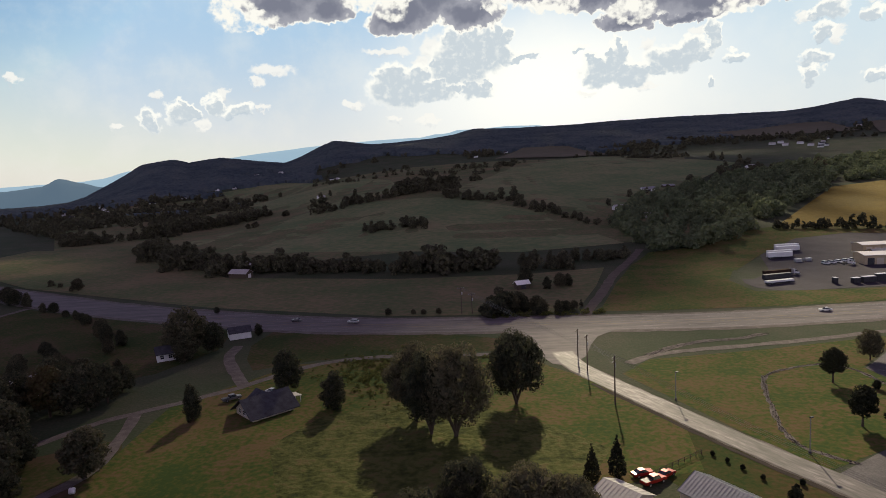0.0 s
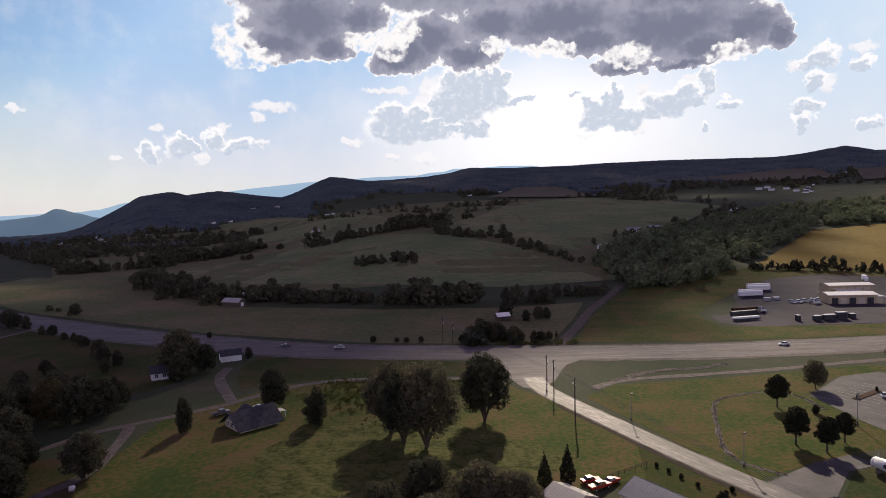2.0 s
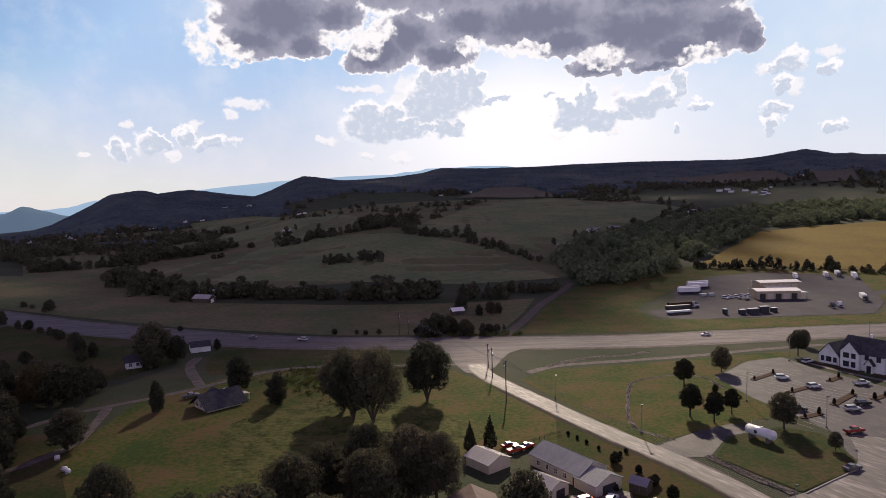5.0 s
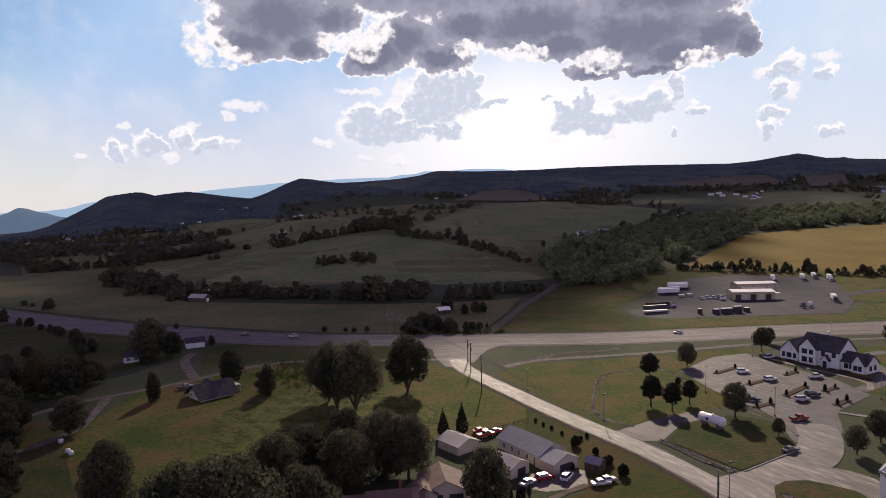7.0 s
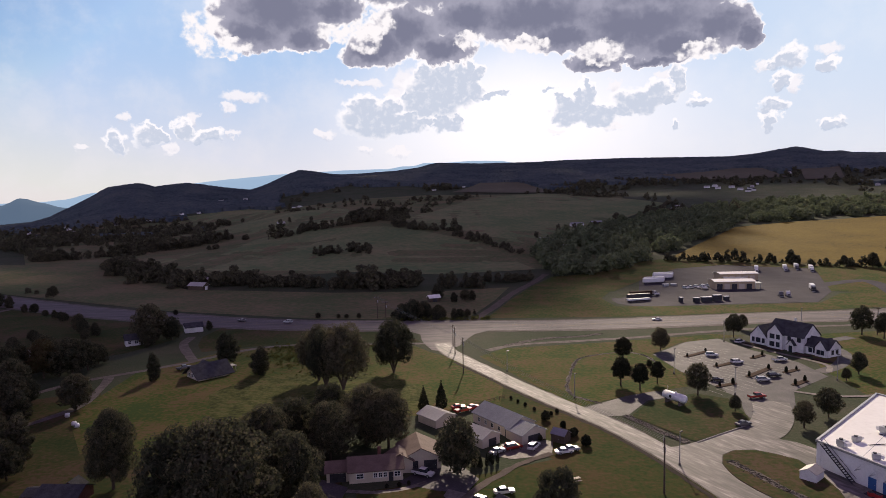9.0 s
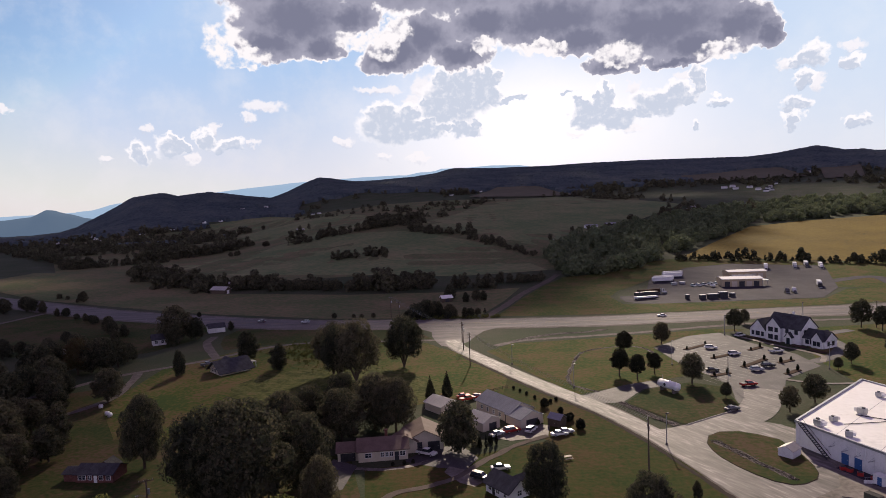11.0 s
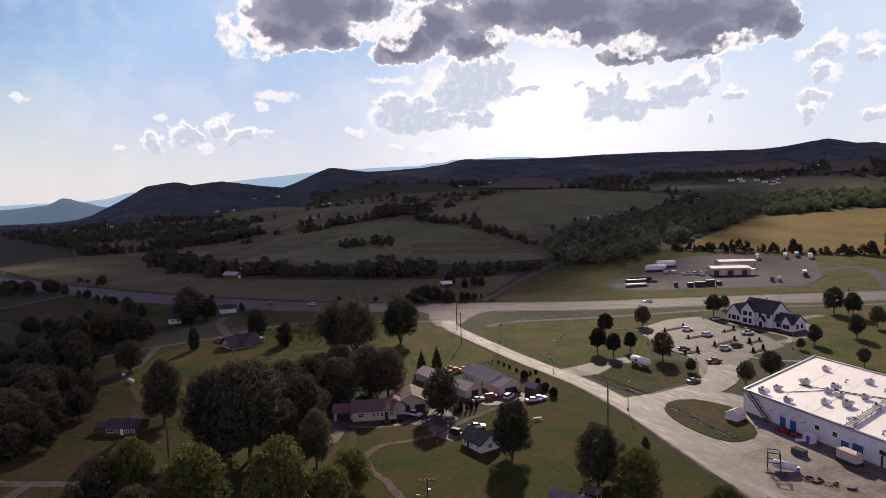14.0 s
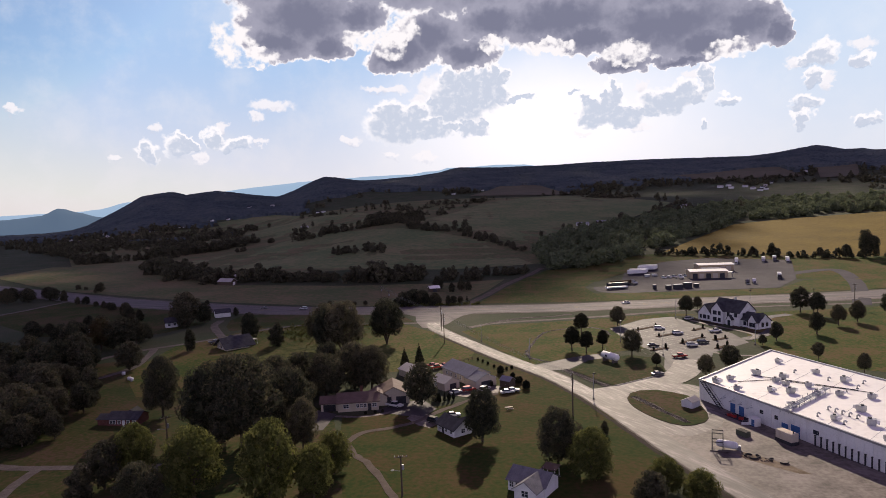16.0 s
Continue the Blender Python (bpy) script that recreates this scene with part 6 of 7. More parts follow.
# ---- vehicles ----
def wheel(parent, x, y, r=0.33, w=0.24):
    bm = bmesh.new()
    tube(bm, (x, y - w / 2, r), (x, y + w / 2, r), r, n=14)
    wh = part("wheel", bm, RUBBER, parent)
    bm = bmesh.new()
    s = 1 if y > 0 else -1
    tube(bm, (x, y + s * w * 0.35, r), (x, y + s * w * 0.56, r), r * 0.6, n=10)
    part("rim", bm, STEEL, wh)


def shell(profile, half, taper=0.0):
    """A body from a side view (x, z), half as wide as given, narrower towards the top."""
    bm = bmesh.new()
    zs = [p[1] for p in profile]
    lo, hi = min(zs), max(zs)
    sides = []
    for s in (-1, 1):
        sides.append([bm.verts.new((x, s * (half - taper * (z - lo) / (hi - lo)), z)) for x, z in profile])
    bm.faces.new(sides[0])
    bm.faces.new(sides[1][::-1])
    n = len(profile)
    for i in range(n):
        bm.faces.new((sides[0][i], sides[1][i], sides[1][(i + 1) % n], sides[0][(i + 1) % n]))
    bmesh.ops.recalc_face_normals(bm, faces=bm.faces)
    bmesh.ops.bevel(bm, geom=list(bm.edges), offset=0.05, segments=2, affect="EDGES")
    return bm


SHAPES = {
    "sedan": (4.7, 1.78, [(-2.35, 0.35), (2.3, 0.35), (2.36, 0.62), (2.2, 0.82), (1.0, 0.92), (-1.6, 0.98), (-2.3, 0.9), (-2.38, 0.6)], [(1.05, 0.9), (0.25, 1.42), (-0.95, 1.44), (-1.75, 0.95)]),
    "suv": (4.8, 1.9, [(-2.4, 0.42), (2.35, 0.42), (2.42, 0.75), (2.25, 0.98), (1.15, 1.06), (-2.2, 1.1), (-2.42, 0.9)], [(1.15, 1.02), (0.5, 1.66), (-1.9, 1.70), (-2.3, 1.08)]),
    "pickup": (5.6, 1.95, [(-2.8, 0.5), (2.75, 0.5), (2.82, 0.85), (2.65, 1.05), (1.4, 1.12), (-2.75, 1.12), (-2.84, 0.8)], [(1.4, 1.08), (0.8, 1.75), (-0.7, 1.78), (-0.85, 1.1)])}
CARS = {}


def car(kind, colour, rgb, x, y, rz, label=""):
    key = (kind, colour)
    m = sized(spot(x, y, rz, ground_z(x, y) + 0.1), 0.90)
    if key in CARS:
        ob = copy_plain(CARS[key], m)
        return tagged(ob, label) if label else ob
    length, width, body, cabin = SHAPES[kind]
    t = thing("car" if kind != "pickup" else "pickup", m, label or f"{colour} parked {kind} car on the pavement", "car", "parked cars")
    paint = car_paint(colour, rgb)
    b = part("body", shell(body, width / 2, 0.06), paint, t)
    zc = cabin[0][1]
    part("glasshouse", shell(cabin, width / 2 - 0.08, 0.2), GLASS, t, "dark tinted windows")
    top = max(p[1] for p in cabin)
    bm = bmesh.new()
    xs = [p[0] for p in cabin if p[1] > top - 0.1]
    box(bm, max(xs) - min(xs) + 0.1, width - 0.52, 0.06, (max(xs) + min(xs)) / 2, 0, top - 0.02, bevel=0.02)
    part("roof_panel", bm, paint, t)
    if kind == "pickup":
        bm = bmesh.new()
        box(bm, 1.75, width - 0.35, 0.04, -1.85, 0, 1.11)
        part("bed", bm, DARK_STEEL, t, "dark load bed")
    for sy in (-1, 1):
        bm = bmesh.new()
        box(bm, 0.08, 0.35, 0.16, length / 2 - 0.08, sy * (width / 2 - 0.32), body[2][1] - 0.02)
        part("headlight", bm, TANK_WHITE, b)
        bm = bmesh.new()
        box(bm, 0.08, 0.3, 0.18, -length / 2 + 0.03, sy * (width / 2 - 0.28), body[2][1])
        part("tail_light", bm, RED, b)
        for sx in (length * 0.31, -length * 0.3):
            wheel(t, sx, sy * (width / 2 - 0.08), 0.34 if kind != "pickup" else 0.39)
    CARS[key] = t
    return t


WHITE_RGB, SILVER, BLACK, DARKRED, GREY, NAVY = (0.75, 0.75, 0.74), (0.48, 0.49, 0.50), (0.02, 0.02, 0.022), (0.36, 0.02, 0.018), (0.13, 0.13, 0.14), (0.03, 0.045, 0.10)
for kind, colour, rgb, x, y, rz in (("suv", "white", WHITE_RGB, 95.7, 218.5, -8), ("suv", "white", WHITE_RGB, 100.2, 208.4, 10), ("pickup", "white", WHITE_RGB, 115.6, 210.5, 10), ("suv", "black", BLACK, 104.4, 191.6, 5),
                                    ("suv", "silver", SILVER, 99, 187.2, 2), ("sedan", "black", BLACK, 85.2, 188.2, 0), ("pickup", "red", DARKRED, 89.6, 171, 12), ("sedan", "grey", GREY, 76.4, 149.6, 20), ("suv", "white", WHITE_RGB, 113.8, 237.5, 30),
                                    ("sedan", "silver", SILVER, 13.8, 134.6, 40), ("suv", "red", DARKRED, 17.6, 136.8, 25), ("suv", "white", WHITE_RGB, 22.4, 137.0, 60), ("sedan", "white", WHITE_RGB, 28.9, 133.8, 15), ("sedan", "silver", SILVER, 30.6, 135.2, 20),
                                    ("pickup", "white", WHITE_RGB, -2.8, 123.2, -28), ("suv", "black", BLACK, 9.2, 109.6, -35), ("sedan", "white", WHITE_RGB, 13.6, 114.2, 10), ("pickup", "red", DARKRED, 6.6, 163.4, 30), ("sedan", "red", DARKRED, 9.4, 165.8, 40), ("sedan", "red", DARKRED, 5.4, 166.4, 20),
                                    ("sedan", "silver", SILVER, -79.5, 217.5, -15), ("pickup", "grey", GREY, -89, 213, 40), ("sedan", "white", WHITE_RGB, 96.9, 284.2, 182), ("sedan", "grey", GREY, -95.4, 299.2, 158), ("suv", "silver", SILVER, -72, 293, 166)):
    car(kind, colour, rgb, x, y, rz)
for k, x in enumerate((140.7, 144.2, 147.9, 152, 156)):
    car("suv", "white", WHITE_RGB, x, 371.5 + k * 1.2, -75, "white work van parked in a row at the depot")


def trailer(x, y, rz, length=14.6, label="long white box trailer parked in the depot", z0=1.05, high=2.8, skin=None):
    t = thing("box_trailer", sized(spot(x, y, rz, ground_z(x, y) + 0.09), 0.86), label, "trailer", "trailers")
    bm = bmesh.new()
    box(bm, length, 2.6, high, 0, 0, z0, bevel=0.06)
    part("box", bm, skin or TANK_WHITE, t)
    bm = bmesh.new()
    box(bm, length * 0.95, 1.2, 0.25, 0, 0, z0 - 0.25)
    part("chassis", bm, DARK_STEEL, t)
    for px in (-length / 2 + 1.4, -length / 2 + 2.7):
        for sy in (-1.05, 1.05):
            wheel(t, px, sy, 0.5, 0.5)
    for sy in (-0.8, 0.8):
        bm = bmesh.new()
        box(bm, 0.15, 0.15, z0 - 0.05, length / 2 - 3, sy, 0)
        part("landing_leg", bm, DARK_STEEL, t)
    return t


def tractor(x, y, rz, paint_name="white", rgb=WHITE_RGB, label="white truck tractor parked in the depot"):
    t = thing("truck_tractor", sized(spot(x, y, rz, ground_z(x, y) + 0.09), 0.84), label, "truck", "trucks")
    p = car_paint(paint_name, rgb)
    part("cab", shell([(-0.6, 0.9), (1.3, 0.9), (1.4, 2.0), (1.0, 3.1), (-0.6, 3.5)], 1.22, 0.08), p, t)
    part("bonnet", shell([(1.2, 0.7), (3.0, 0.7), (3.05, 1.6), (1.3, 1.95)], 1.05, 0.12), p, t)
    bm = bmesh.new()
    box(bm, 0.12, 1.9, 0.8, 1.24, 0, 2.1, ry=-18)
    part("windscreen", bm, GLASS, t)
    bm = bmesh.new()
    box(bm, 6.2, 0.9, 0.35, -0.4, 0, 0.65)
    part("chassis", bm, DARK_STEEL, t)
    bm = bmesh.new()
    box(bm, 0.1, 1.5, 0.95, 3.06, 0, 0.85, bevel=0.03)
    part("grille", bm, DARK_STEEL, t)
    bm = bmesh.new()
    box(bm, 0.3, 2.3, 0.35, 3.1, 0, 0.42, bevel=0.06)
    part("bumper", bm, STEEL, t)
    for sy in (-1, 1):
        bm = bmesh.new()
        box(bm, 0.08, 0.3, 0.28, 3.02, sy * 0.9, 1.0, bevel=0.02)
        part("headlight", bm, GLASS, t)
        bm = bmesh.new()
        box(bm, 0.9, 0.04, 0.8, 0.5, sy * 1.23, 2.1)
        part("side_window", bm, GLASS, t)
        bm = bmesh.new()
        box(bm, 0.15, 0.22, 0.7, 1.35, sy * 1.4, 1.9, bevel=0.03)
        part("mirror", bm, DARK_STEEL, t)
        bm = bmesh.new()
        box(bm, 0.16, 0.16, 2.6, -0.75, sy * 0.95, 1.0, bevel=0.05)
        part("exhaust_stack", bm, STEEL, t)
    for px in (2.2, -1.9, -3.1):
        for sy in (-1.0, 1.0):
            wheel(t, px, sy, 0.5, 0.4)
    return t


trailer(128.6, 393, 5)
trailer(131.0, 398.5, 5)
trailer(139.5, 409, 5)
trailer(141.8, 415, 5)
trailer(102.6, 333.5, 14, 15.0, "dark flatbed trailer loaded with red and white freight", 1.0, 0.9, TANK_WHITE)
trailer(104.6, 340.4, 14, 15.0, "dark curtain-sided trailer parked in the depot", 1.0, 2.4, DARK_STEEL)
trailer(108.5, 349.4, 14, 15.0, "dark red curtain-sided trailer parked in the depot", 1.0, 2.2, MULCH)
tractor(116.2, 350.4, 14)
for x, y, colour, rgb in ((208, 424, "white", WHITE_RGB), (227, 424, "silver", SILVER), (236, 427, "grey", GREY), (241, 418, "white", WHITE_RGB), (206, 352, "black", BLACK)):
    trailer(x, y + 5.0, -112, 10.5, "white box trailer coupled to a tractor")
    tractor(x - 2.2, y - 0.6, -112, colour, rgb, colour + " truck tractor coupled to a white trailer")
tractor(179.3, 338, -105, "grey", GREY, "grey truck tractor parked in the depot")
tractor(183.5, 339, -105)
tractor(149.6, 368, -20)
for x, y, w, h in ((131, 328.2, 3.0, 2.2), (136.5, 329, 5.5, 2.4), (142.5, 330.6, 4.5, 3.0), (123.4, 329.4, 1.6, 2.4), (147.8, 331.8, 2.6, 2.0), (132.3, 381, 3.2, 1.4), (137.4, 382.2, 3.2, 1.4)):
    t = thing("container", spot(x, y, 8), "dark steel storage container with pale top" if y < 350 else "low pale grey crate on the yard", "container", "yard containers")
    bm = bmesh.new()
    box(bm, w, 2.0, h, 0, 0, 0.09, bevel=0.05)
    part("box", bm, DARK_STEEL if y < 350 else STEEL, t)
    bm = bmesh.new()
    box(bm, w + 0.1, 2.1, 0.15, 0, 0, h + 0.08, bevel=0.03)
    part("lid", bm, TANK_WHITE, t)

depot = thing("depot", spot(166.6, 366, -3), "long tan metal depot building with a white roof", "depot")
gable(depot, 22.5, 11, 4.5, 5.3, TAN_WALL, WHITE_ROOF, 0, 4.5, 0, 0.5, roof_label="low white sheet roof")
for k in range(5):
    door(depot, -8.4 + k * 4.1, -1.05, 3.0, 3.2, 0, CREAM_WALL if k % 2 else DARK_STEEL, "roller_door", 5)
for x in (11.6, 14.4):
    bm = bmesh.new()
    box(bm, 0.2, 0.2, 3.4, x, -0.4, 0)
    part("canopy_post", bm, STEEL, depot)
bm = bmesh.new()
box(bm, 4.4, 5.0, 0.2, 13.2, 2.0, 3.4, bevel=0.03)
part("canopy", bm, STEEL, depot)
annex = thing("depot_annex", spot(173, 381.5, -3), "low grey shed between the depot buildings", "depot")
gable(annex, 12, 8, 3.2, 4.6, TAN_WALL, METAL_ROOF, 0, 0, 0, 0.3)
back_hall = thing("depot_hall", spot(181, 398, 1), "long tan depot hall with a white roof", "depot")
gable(back_hall, 23, 10, 4.4, 5.1, TAN_WALL, WHITE_ROOF, 0, 0, 0, 0.5, roof_label="low white sheet roof")
for k in range(5):
    door(back_hall, -8.4 + k * 4.1, -5.05, 3.0, 3.2, 0, CREAM_WALL, "roller_door", 5)

# ---- houses ----
h = thing("house", sized(spot(16.6, 152.0, -56), 0.68, 0.74, 0.85), "low house with a long grey sheet-metal roof", "house")
gable(h, 22, 11, 3.0, 5.4, CREAM_WALL, METAL_ROOF, 0, 0, 0)
seams(h, 22, 11, 3.0, 5.4, METAL_ROOF)
gable(h, 9, 10, 2.7, 4.6, CREAM_WALL, METAL_ROOF, 14, -1.0, 0)
seams(h, 9, 10, 2.7, 4.6, METAL_ROOF, 14, -1.0)
for x in (-7, -3, 1, 5):
    window(h, x, -5.53, 1.0, 1.2, 1.2)
door(h, 9.0, -5.55, 1.0, 2.1, 0, DARK_STEEL)
door(h, 18.55, -1.0, 5.0, 2.2, 90, DARK_STEEL, "garage_door", 4)

h = thing("house", sized(spot(10.6, 141.6, -50), 0.72, 0.75, 0.82), "small cream house with a pale metal roof and open carport", "house")
gable(h, 9, 7.5, 2.8, 4.4, CREAM_WALL, PALE_ROOF)
seams(h, 9, 7.5, 2.8, 4.4, PALE_ROOF)
window(h, -1.5, -3.78, 1.0, 1.2, 1.1)
# dark panel that stands in for the shade inside the open carport
door(h, 4.55, 0.5, 3.2, 2.2, 90, DARK_STEEL, "carport_shade_panel")
drape("driveway", [(12, 133.5), (17, 131), (26, 133), (27.5, 141), (25, 142.5), (20, 140), (15.5, 140.5)], CONCRETE, 0.08, "pale concrete drive before the houses", "driveway", 4)

h = thing("house", sized(spot(-13.0, 124.2, 9), 0.93), "cream bungalow with a brown shingle roof", "house")
gable(h, 12, 8, 2.7, 4.5, CREAM_WALL, SHINGLE_WARM)
gable(h, 5, 6, 2.4, 3.7, CREAM_WALL, SHINGLE_WARM, -8.5, 0.5, 0)
for x, w in ((-3.6, 1.5), (-0.2, 0.7), (0.9, 0.7), (2.0, 0.7), (4.7, 1.2)):
    window(h, x, -4.03, 1.1, w, 1.0)
door(h, 3.3, -4.05, 1.0, 2.1, 0, DARK_STEEL)
# dark panel again in place of the carport's shaded inside
door(h, -8.5, -2.55, 3.6, 2.0, 0, DARK_STEEL, "carport_shade_panel")
gable(h, 10, 9.5, 2.8, 5.2, CREAM_WALL, SHINGLE_WARM, 10.6, 5.4, 90)
for x in (8.4, 12.8):
    door(h, x, 0.35, 3.0, 2.3, 0, DARK_STEEL, "garage_door", 4)
gable(h, 5, 6, 2.8, 4.6, CREAM_WALL, SHINGLE_WARM, 5.6, 2.0, 90)
chimney(h, 1.0, 1.2, 4.0, 5.9)
drape("driveway", [(-8, 120), (-2, 127.5), (5, 129), (9, 121), (6, 114.5), (0, 116)], ASPHALT, 0.07, "dark asphalt drive before the bungalow garage", "driveway", 4)
ribbon("driveway", [(26, 134), (18, 128), (11, 120), (4, 110.5), (-3, 106), (-8.8, 103), (-10.9, 96.5), (-8, 89.5), (-3.4, 82.9), (3.4, 67.7), (9, 50)], 1.7, DIRT, 0.11, "grey gravel drive between the bungalows", "driveway", 2, 0.25)
ribbon("footpath", [(-18, 116.4), (-12, 115.6), (-6, 117.2), (-2, 120)], 1.4, CONCRETE, 0.08, "pale concrete footpath before the bungalow", "path", 2)
drape("driveway", [(-24, 122), (-18, 118), (-19, 106), (-23, 104), (-27, 112)], ASPHALT, 0.06, "dark asphalt drive to the carport", "driveway", 4)

h = thing("house", sized(spot(14.4, 103.0, -52), 0.78, 0.80, 0.95), "small white house with a dark shingle roof", "house")
gable(h, 9, 6.5, 2.2, 4.0, WHITE_WALL, SHINGLE, over=0.7)
gable(h, 5, 5, 2.1, 3.5, WHITE_WALL, SHINGLE, 1.0, 3.4, 90)
for x in (-2.8, 0.2, 3):
    window(h, x, -3.28, 0.8, 1.0, 0.9)
window(h, 4.53, 0, 0.8, 1.3, 1.0, 90)
door(h, -1.4, -3.3, 0.9, 1.9, 0, DARK_STEEL)
drape("driveway", [(2.5, 116.5), (8, 113.5), (11, 109.5), (8, 106), (5, 108), (1.5, 113.5)], CONCRETE, 0.09, "pale concrete drive beside the small house", "driveway", 4)

h = thing("house", sized(spot(30.8, 70.6, -32), 0.84, 0.84, 0.95), "white house with grey cross-gabled shingle roofs", "house")
gable(h, 9.5, 7, 2.4, 4.2, WHITE_WALL, SHINGLE_GREY)
gable(h, 8, 5.5, 2.3, 4.0, WHITE_WALL, SHINGLE_GREY, 1.5, -3.0, 90)
for x in (-3.8, -2.2):
    window(h, x, -3.53, 0.9, 1.0, 1.1)
window(h, 1.5, -7.03, 1.0, 1.6, 1.2)

porch = thing("porch", spot(35.0, 76.6, -32), "brown shingle porch roof beside the white house", "porch")
for x in (-1.3, 1.3):
    for y in (-1.0, 1.0):
        bm = bmesh.new()
        box(bm, 0.12, 0.12, 1.9, x, y, 0)
        part("post", bm, WHITE_WALL, porch)
bm = bmesh.new()
box(bm, 3.2, 2.6, 0.14, 0, 0, 1.85, rx=8)
part("roof", bm, SHINGLE_WARM, porch)
h = thing("house", sized(spot(-74.0, 114.6, -3), 0.75), "red brick house with white windows and grey roof", "house")
gable(h, 11.4, 7.4, 2.5, 4.2, BRICK, SHINGLE)
gable(h, 4, 5, 2.5, 4.3, BRICK, SHINGLE, 0.5, 3.2, 90)
for x, w in ((-3.6, 2.2), (-1.2, 1.0), (2.2, 1.1), (4.4, 1.2)):
    window(h, x, -3.73, 0.9, w, 1.1)
door(h, 0.5, -3.75, 1.0, 2.1, 0, WHITE_WALL)
gable(h, 3.6, 5.5, 2.3, 3.3, BRICK, SHINGLE, -7.9, -0.3, 0)

h = thing("house", sized(spot(-77.4, 204.6, 45), 0.78), "farmhouse under a large dark shingle roof", "house")
gable(h, 14.0, 11.5, 2.0, 5.8, CREAM_WALL, SHINGLE, over=1.5)
gable(h, 9, 8, 2.2, 5.0, CREAM_WALL, SHINGLE, 2, 4.5, 90)
for x in (-4, 0, 4):
    window(h, x, -5.78, 0.5, 1.2, 0.9)
window(h, -7.03, 0, 0.9, 1.8, 1.4, -90)
window(h, -7.03, 3, 0.9, 1.2, 1.4, -90)
for k in range(4):
    bm = bmesh.new()
    box(bm, 0.2, 0.2, 2.6, 8.6 + (k % 2) * 3.2, -1.5 + (k // 2) * 3.4, 0)
    part("porch_post", bm, WHITE_WALL, h)
bm = bmesh.new()
box(bm, 4.0, 4.2, 0.16, 10.2, 0.2, 2.6, ry=6)
part("porch_roof", bm, PALE_ROOF, h)

h = thing("garage", sized(spot(-110.6, 278.5, 28), 0.78), "white garage with a dark shingle roof", "garage")
gable(h, 9.5, 8, 3.0, 5.0, WHITE_WALL, SHINGLE)
door(h, -2, -4.05, 2.8, 2.3, 0, WHITE_WALL, "garage_door", 4)
door(h, 2, -4.05, 2.8, 2.3, 0, WHITE_WALL, "garage_door", 4)
h = thing("cottage", spot(-125.4, 254.0, 30), "small white cottage with a dark roof under trees", "house")
gable(h, 7, 5.5, 2.6, 4.4, WHITE_WALL, SHINGLE)
window(h, 0.5, -2.78, 0.9, 1.1, 1.2)
window(h, -2.0, -2.78, 0.9, 1.0, 1.2)
door(h, 2.4, -2.8, 0.9, 2.0, 0, DARK_STEEL)
h = thing("house", spot(-153.5, 221.0, 50), "pale house with a weathered metal roof in trees", "house")
gable(h, 11, 8, 2.8, 5.0, WHITE_WALL, PALE_ROOF)
window(h, 0, -4.03, 0.9, 1.4, 1.2)
h = thing("shed", sized(spot(-0.4, 156.0, -50), 0.82), "grey sheet-metal shed beside two cedars", "shed")
gable(h, 9, 8, 2.6, 4.2, CREAM_WALL, PALE_ROOF)
seams(h, 9, 8, 2.6, 4.2, PALE_ROOF)
h = thing("garden_shed", spot(29.4, 141.5, -40), "dark wooden garden shed with a grey roof", "shed")
gable(h, 3.6, 3.0, 2.0, 3.0, BARK, METAL_ROOF, over=0.2, thick=0.08)
door(h, 0, -1.53, 1.0, 1.7, 0, BARK)

h = thing("barn", sized(spot(-157, 409.5, -18), 0.82), "dark weathered barn with a pale tin roof", "barn")
gable(h, 14, 8, 3.4, 5.6, BARK, PALE_ROOF)
door(h, 7.05, 0, 3.0, 2.8, 90, WHITE_WALL, "barn_door")
h = thing("barn", sized(spot(-166, 440, 10), 0.85), "small open barn with a pale tin roof", "barn")
gable(h, 10, 7, 3.2, 5.2, BARK, PALE_ROOF)
for x, y, rz, l, w, e, r, wall, roof, label in ((148, 735, 10, 14, 7, 3, 4.8, WHITE_WALL, METAL_ROOF, "long white barn with a grey roof on a slope"), (176, 764, 14, 13, 6, 2.4, 3.8, BARK, METAL_ROOF, "low dark barn beside a white barn"),
                                                (94, 615, 20, 9, 7, 3, 4.8, WHITE_WALL, PALE_ROOF, "small white farm building by the woods"), (103, 618, -20, 7, 6, 3, 4.6, WHITE_WALL, PALE_ROOF, "small white farm building by the woods"), (108, 570, 15, 8, 6, 2.8, 4.2, WHITE_WALL, PALE_ROOF, "small pale shed by the woods"),
                                                (-5, 346, 20, 6, 4.2, 2.4, 3.6, BARK, WHITE_ROOF, "small shed with a pale roof among bushes")):
    t = thing("farm_building", spot(x, y, rz), label, "farm building")
    gable(t, l, w, e, r, wall, roof)
    door(t, 0, -w / 2 - 0.05, 2.4, 2.4, 0, DARK_STEEL)
rv = random.Random(31)
for x, y in HAMLETS:
    t = thing("distant_house", spot(x, y, rv.uniform(-40, 40)), "distant white house with a pale roof among trees", "house", "distant houses")
    gable(t, rv.uniform(6, 11), rv.uniform(5, 7), 2.8, 4.6, WHITE_WALL, PALE_ROOF if rv.random() < 0.5 else SHINGLE)



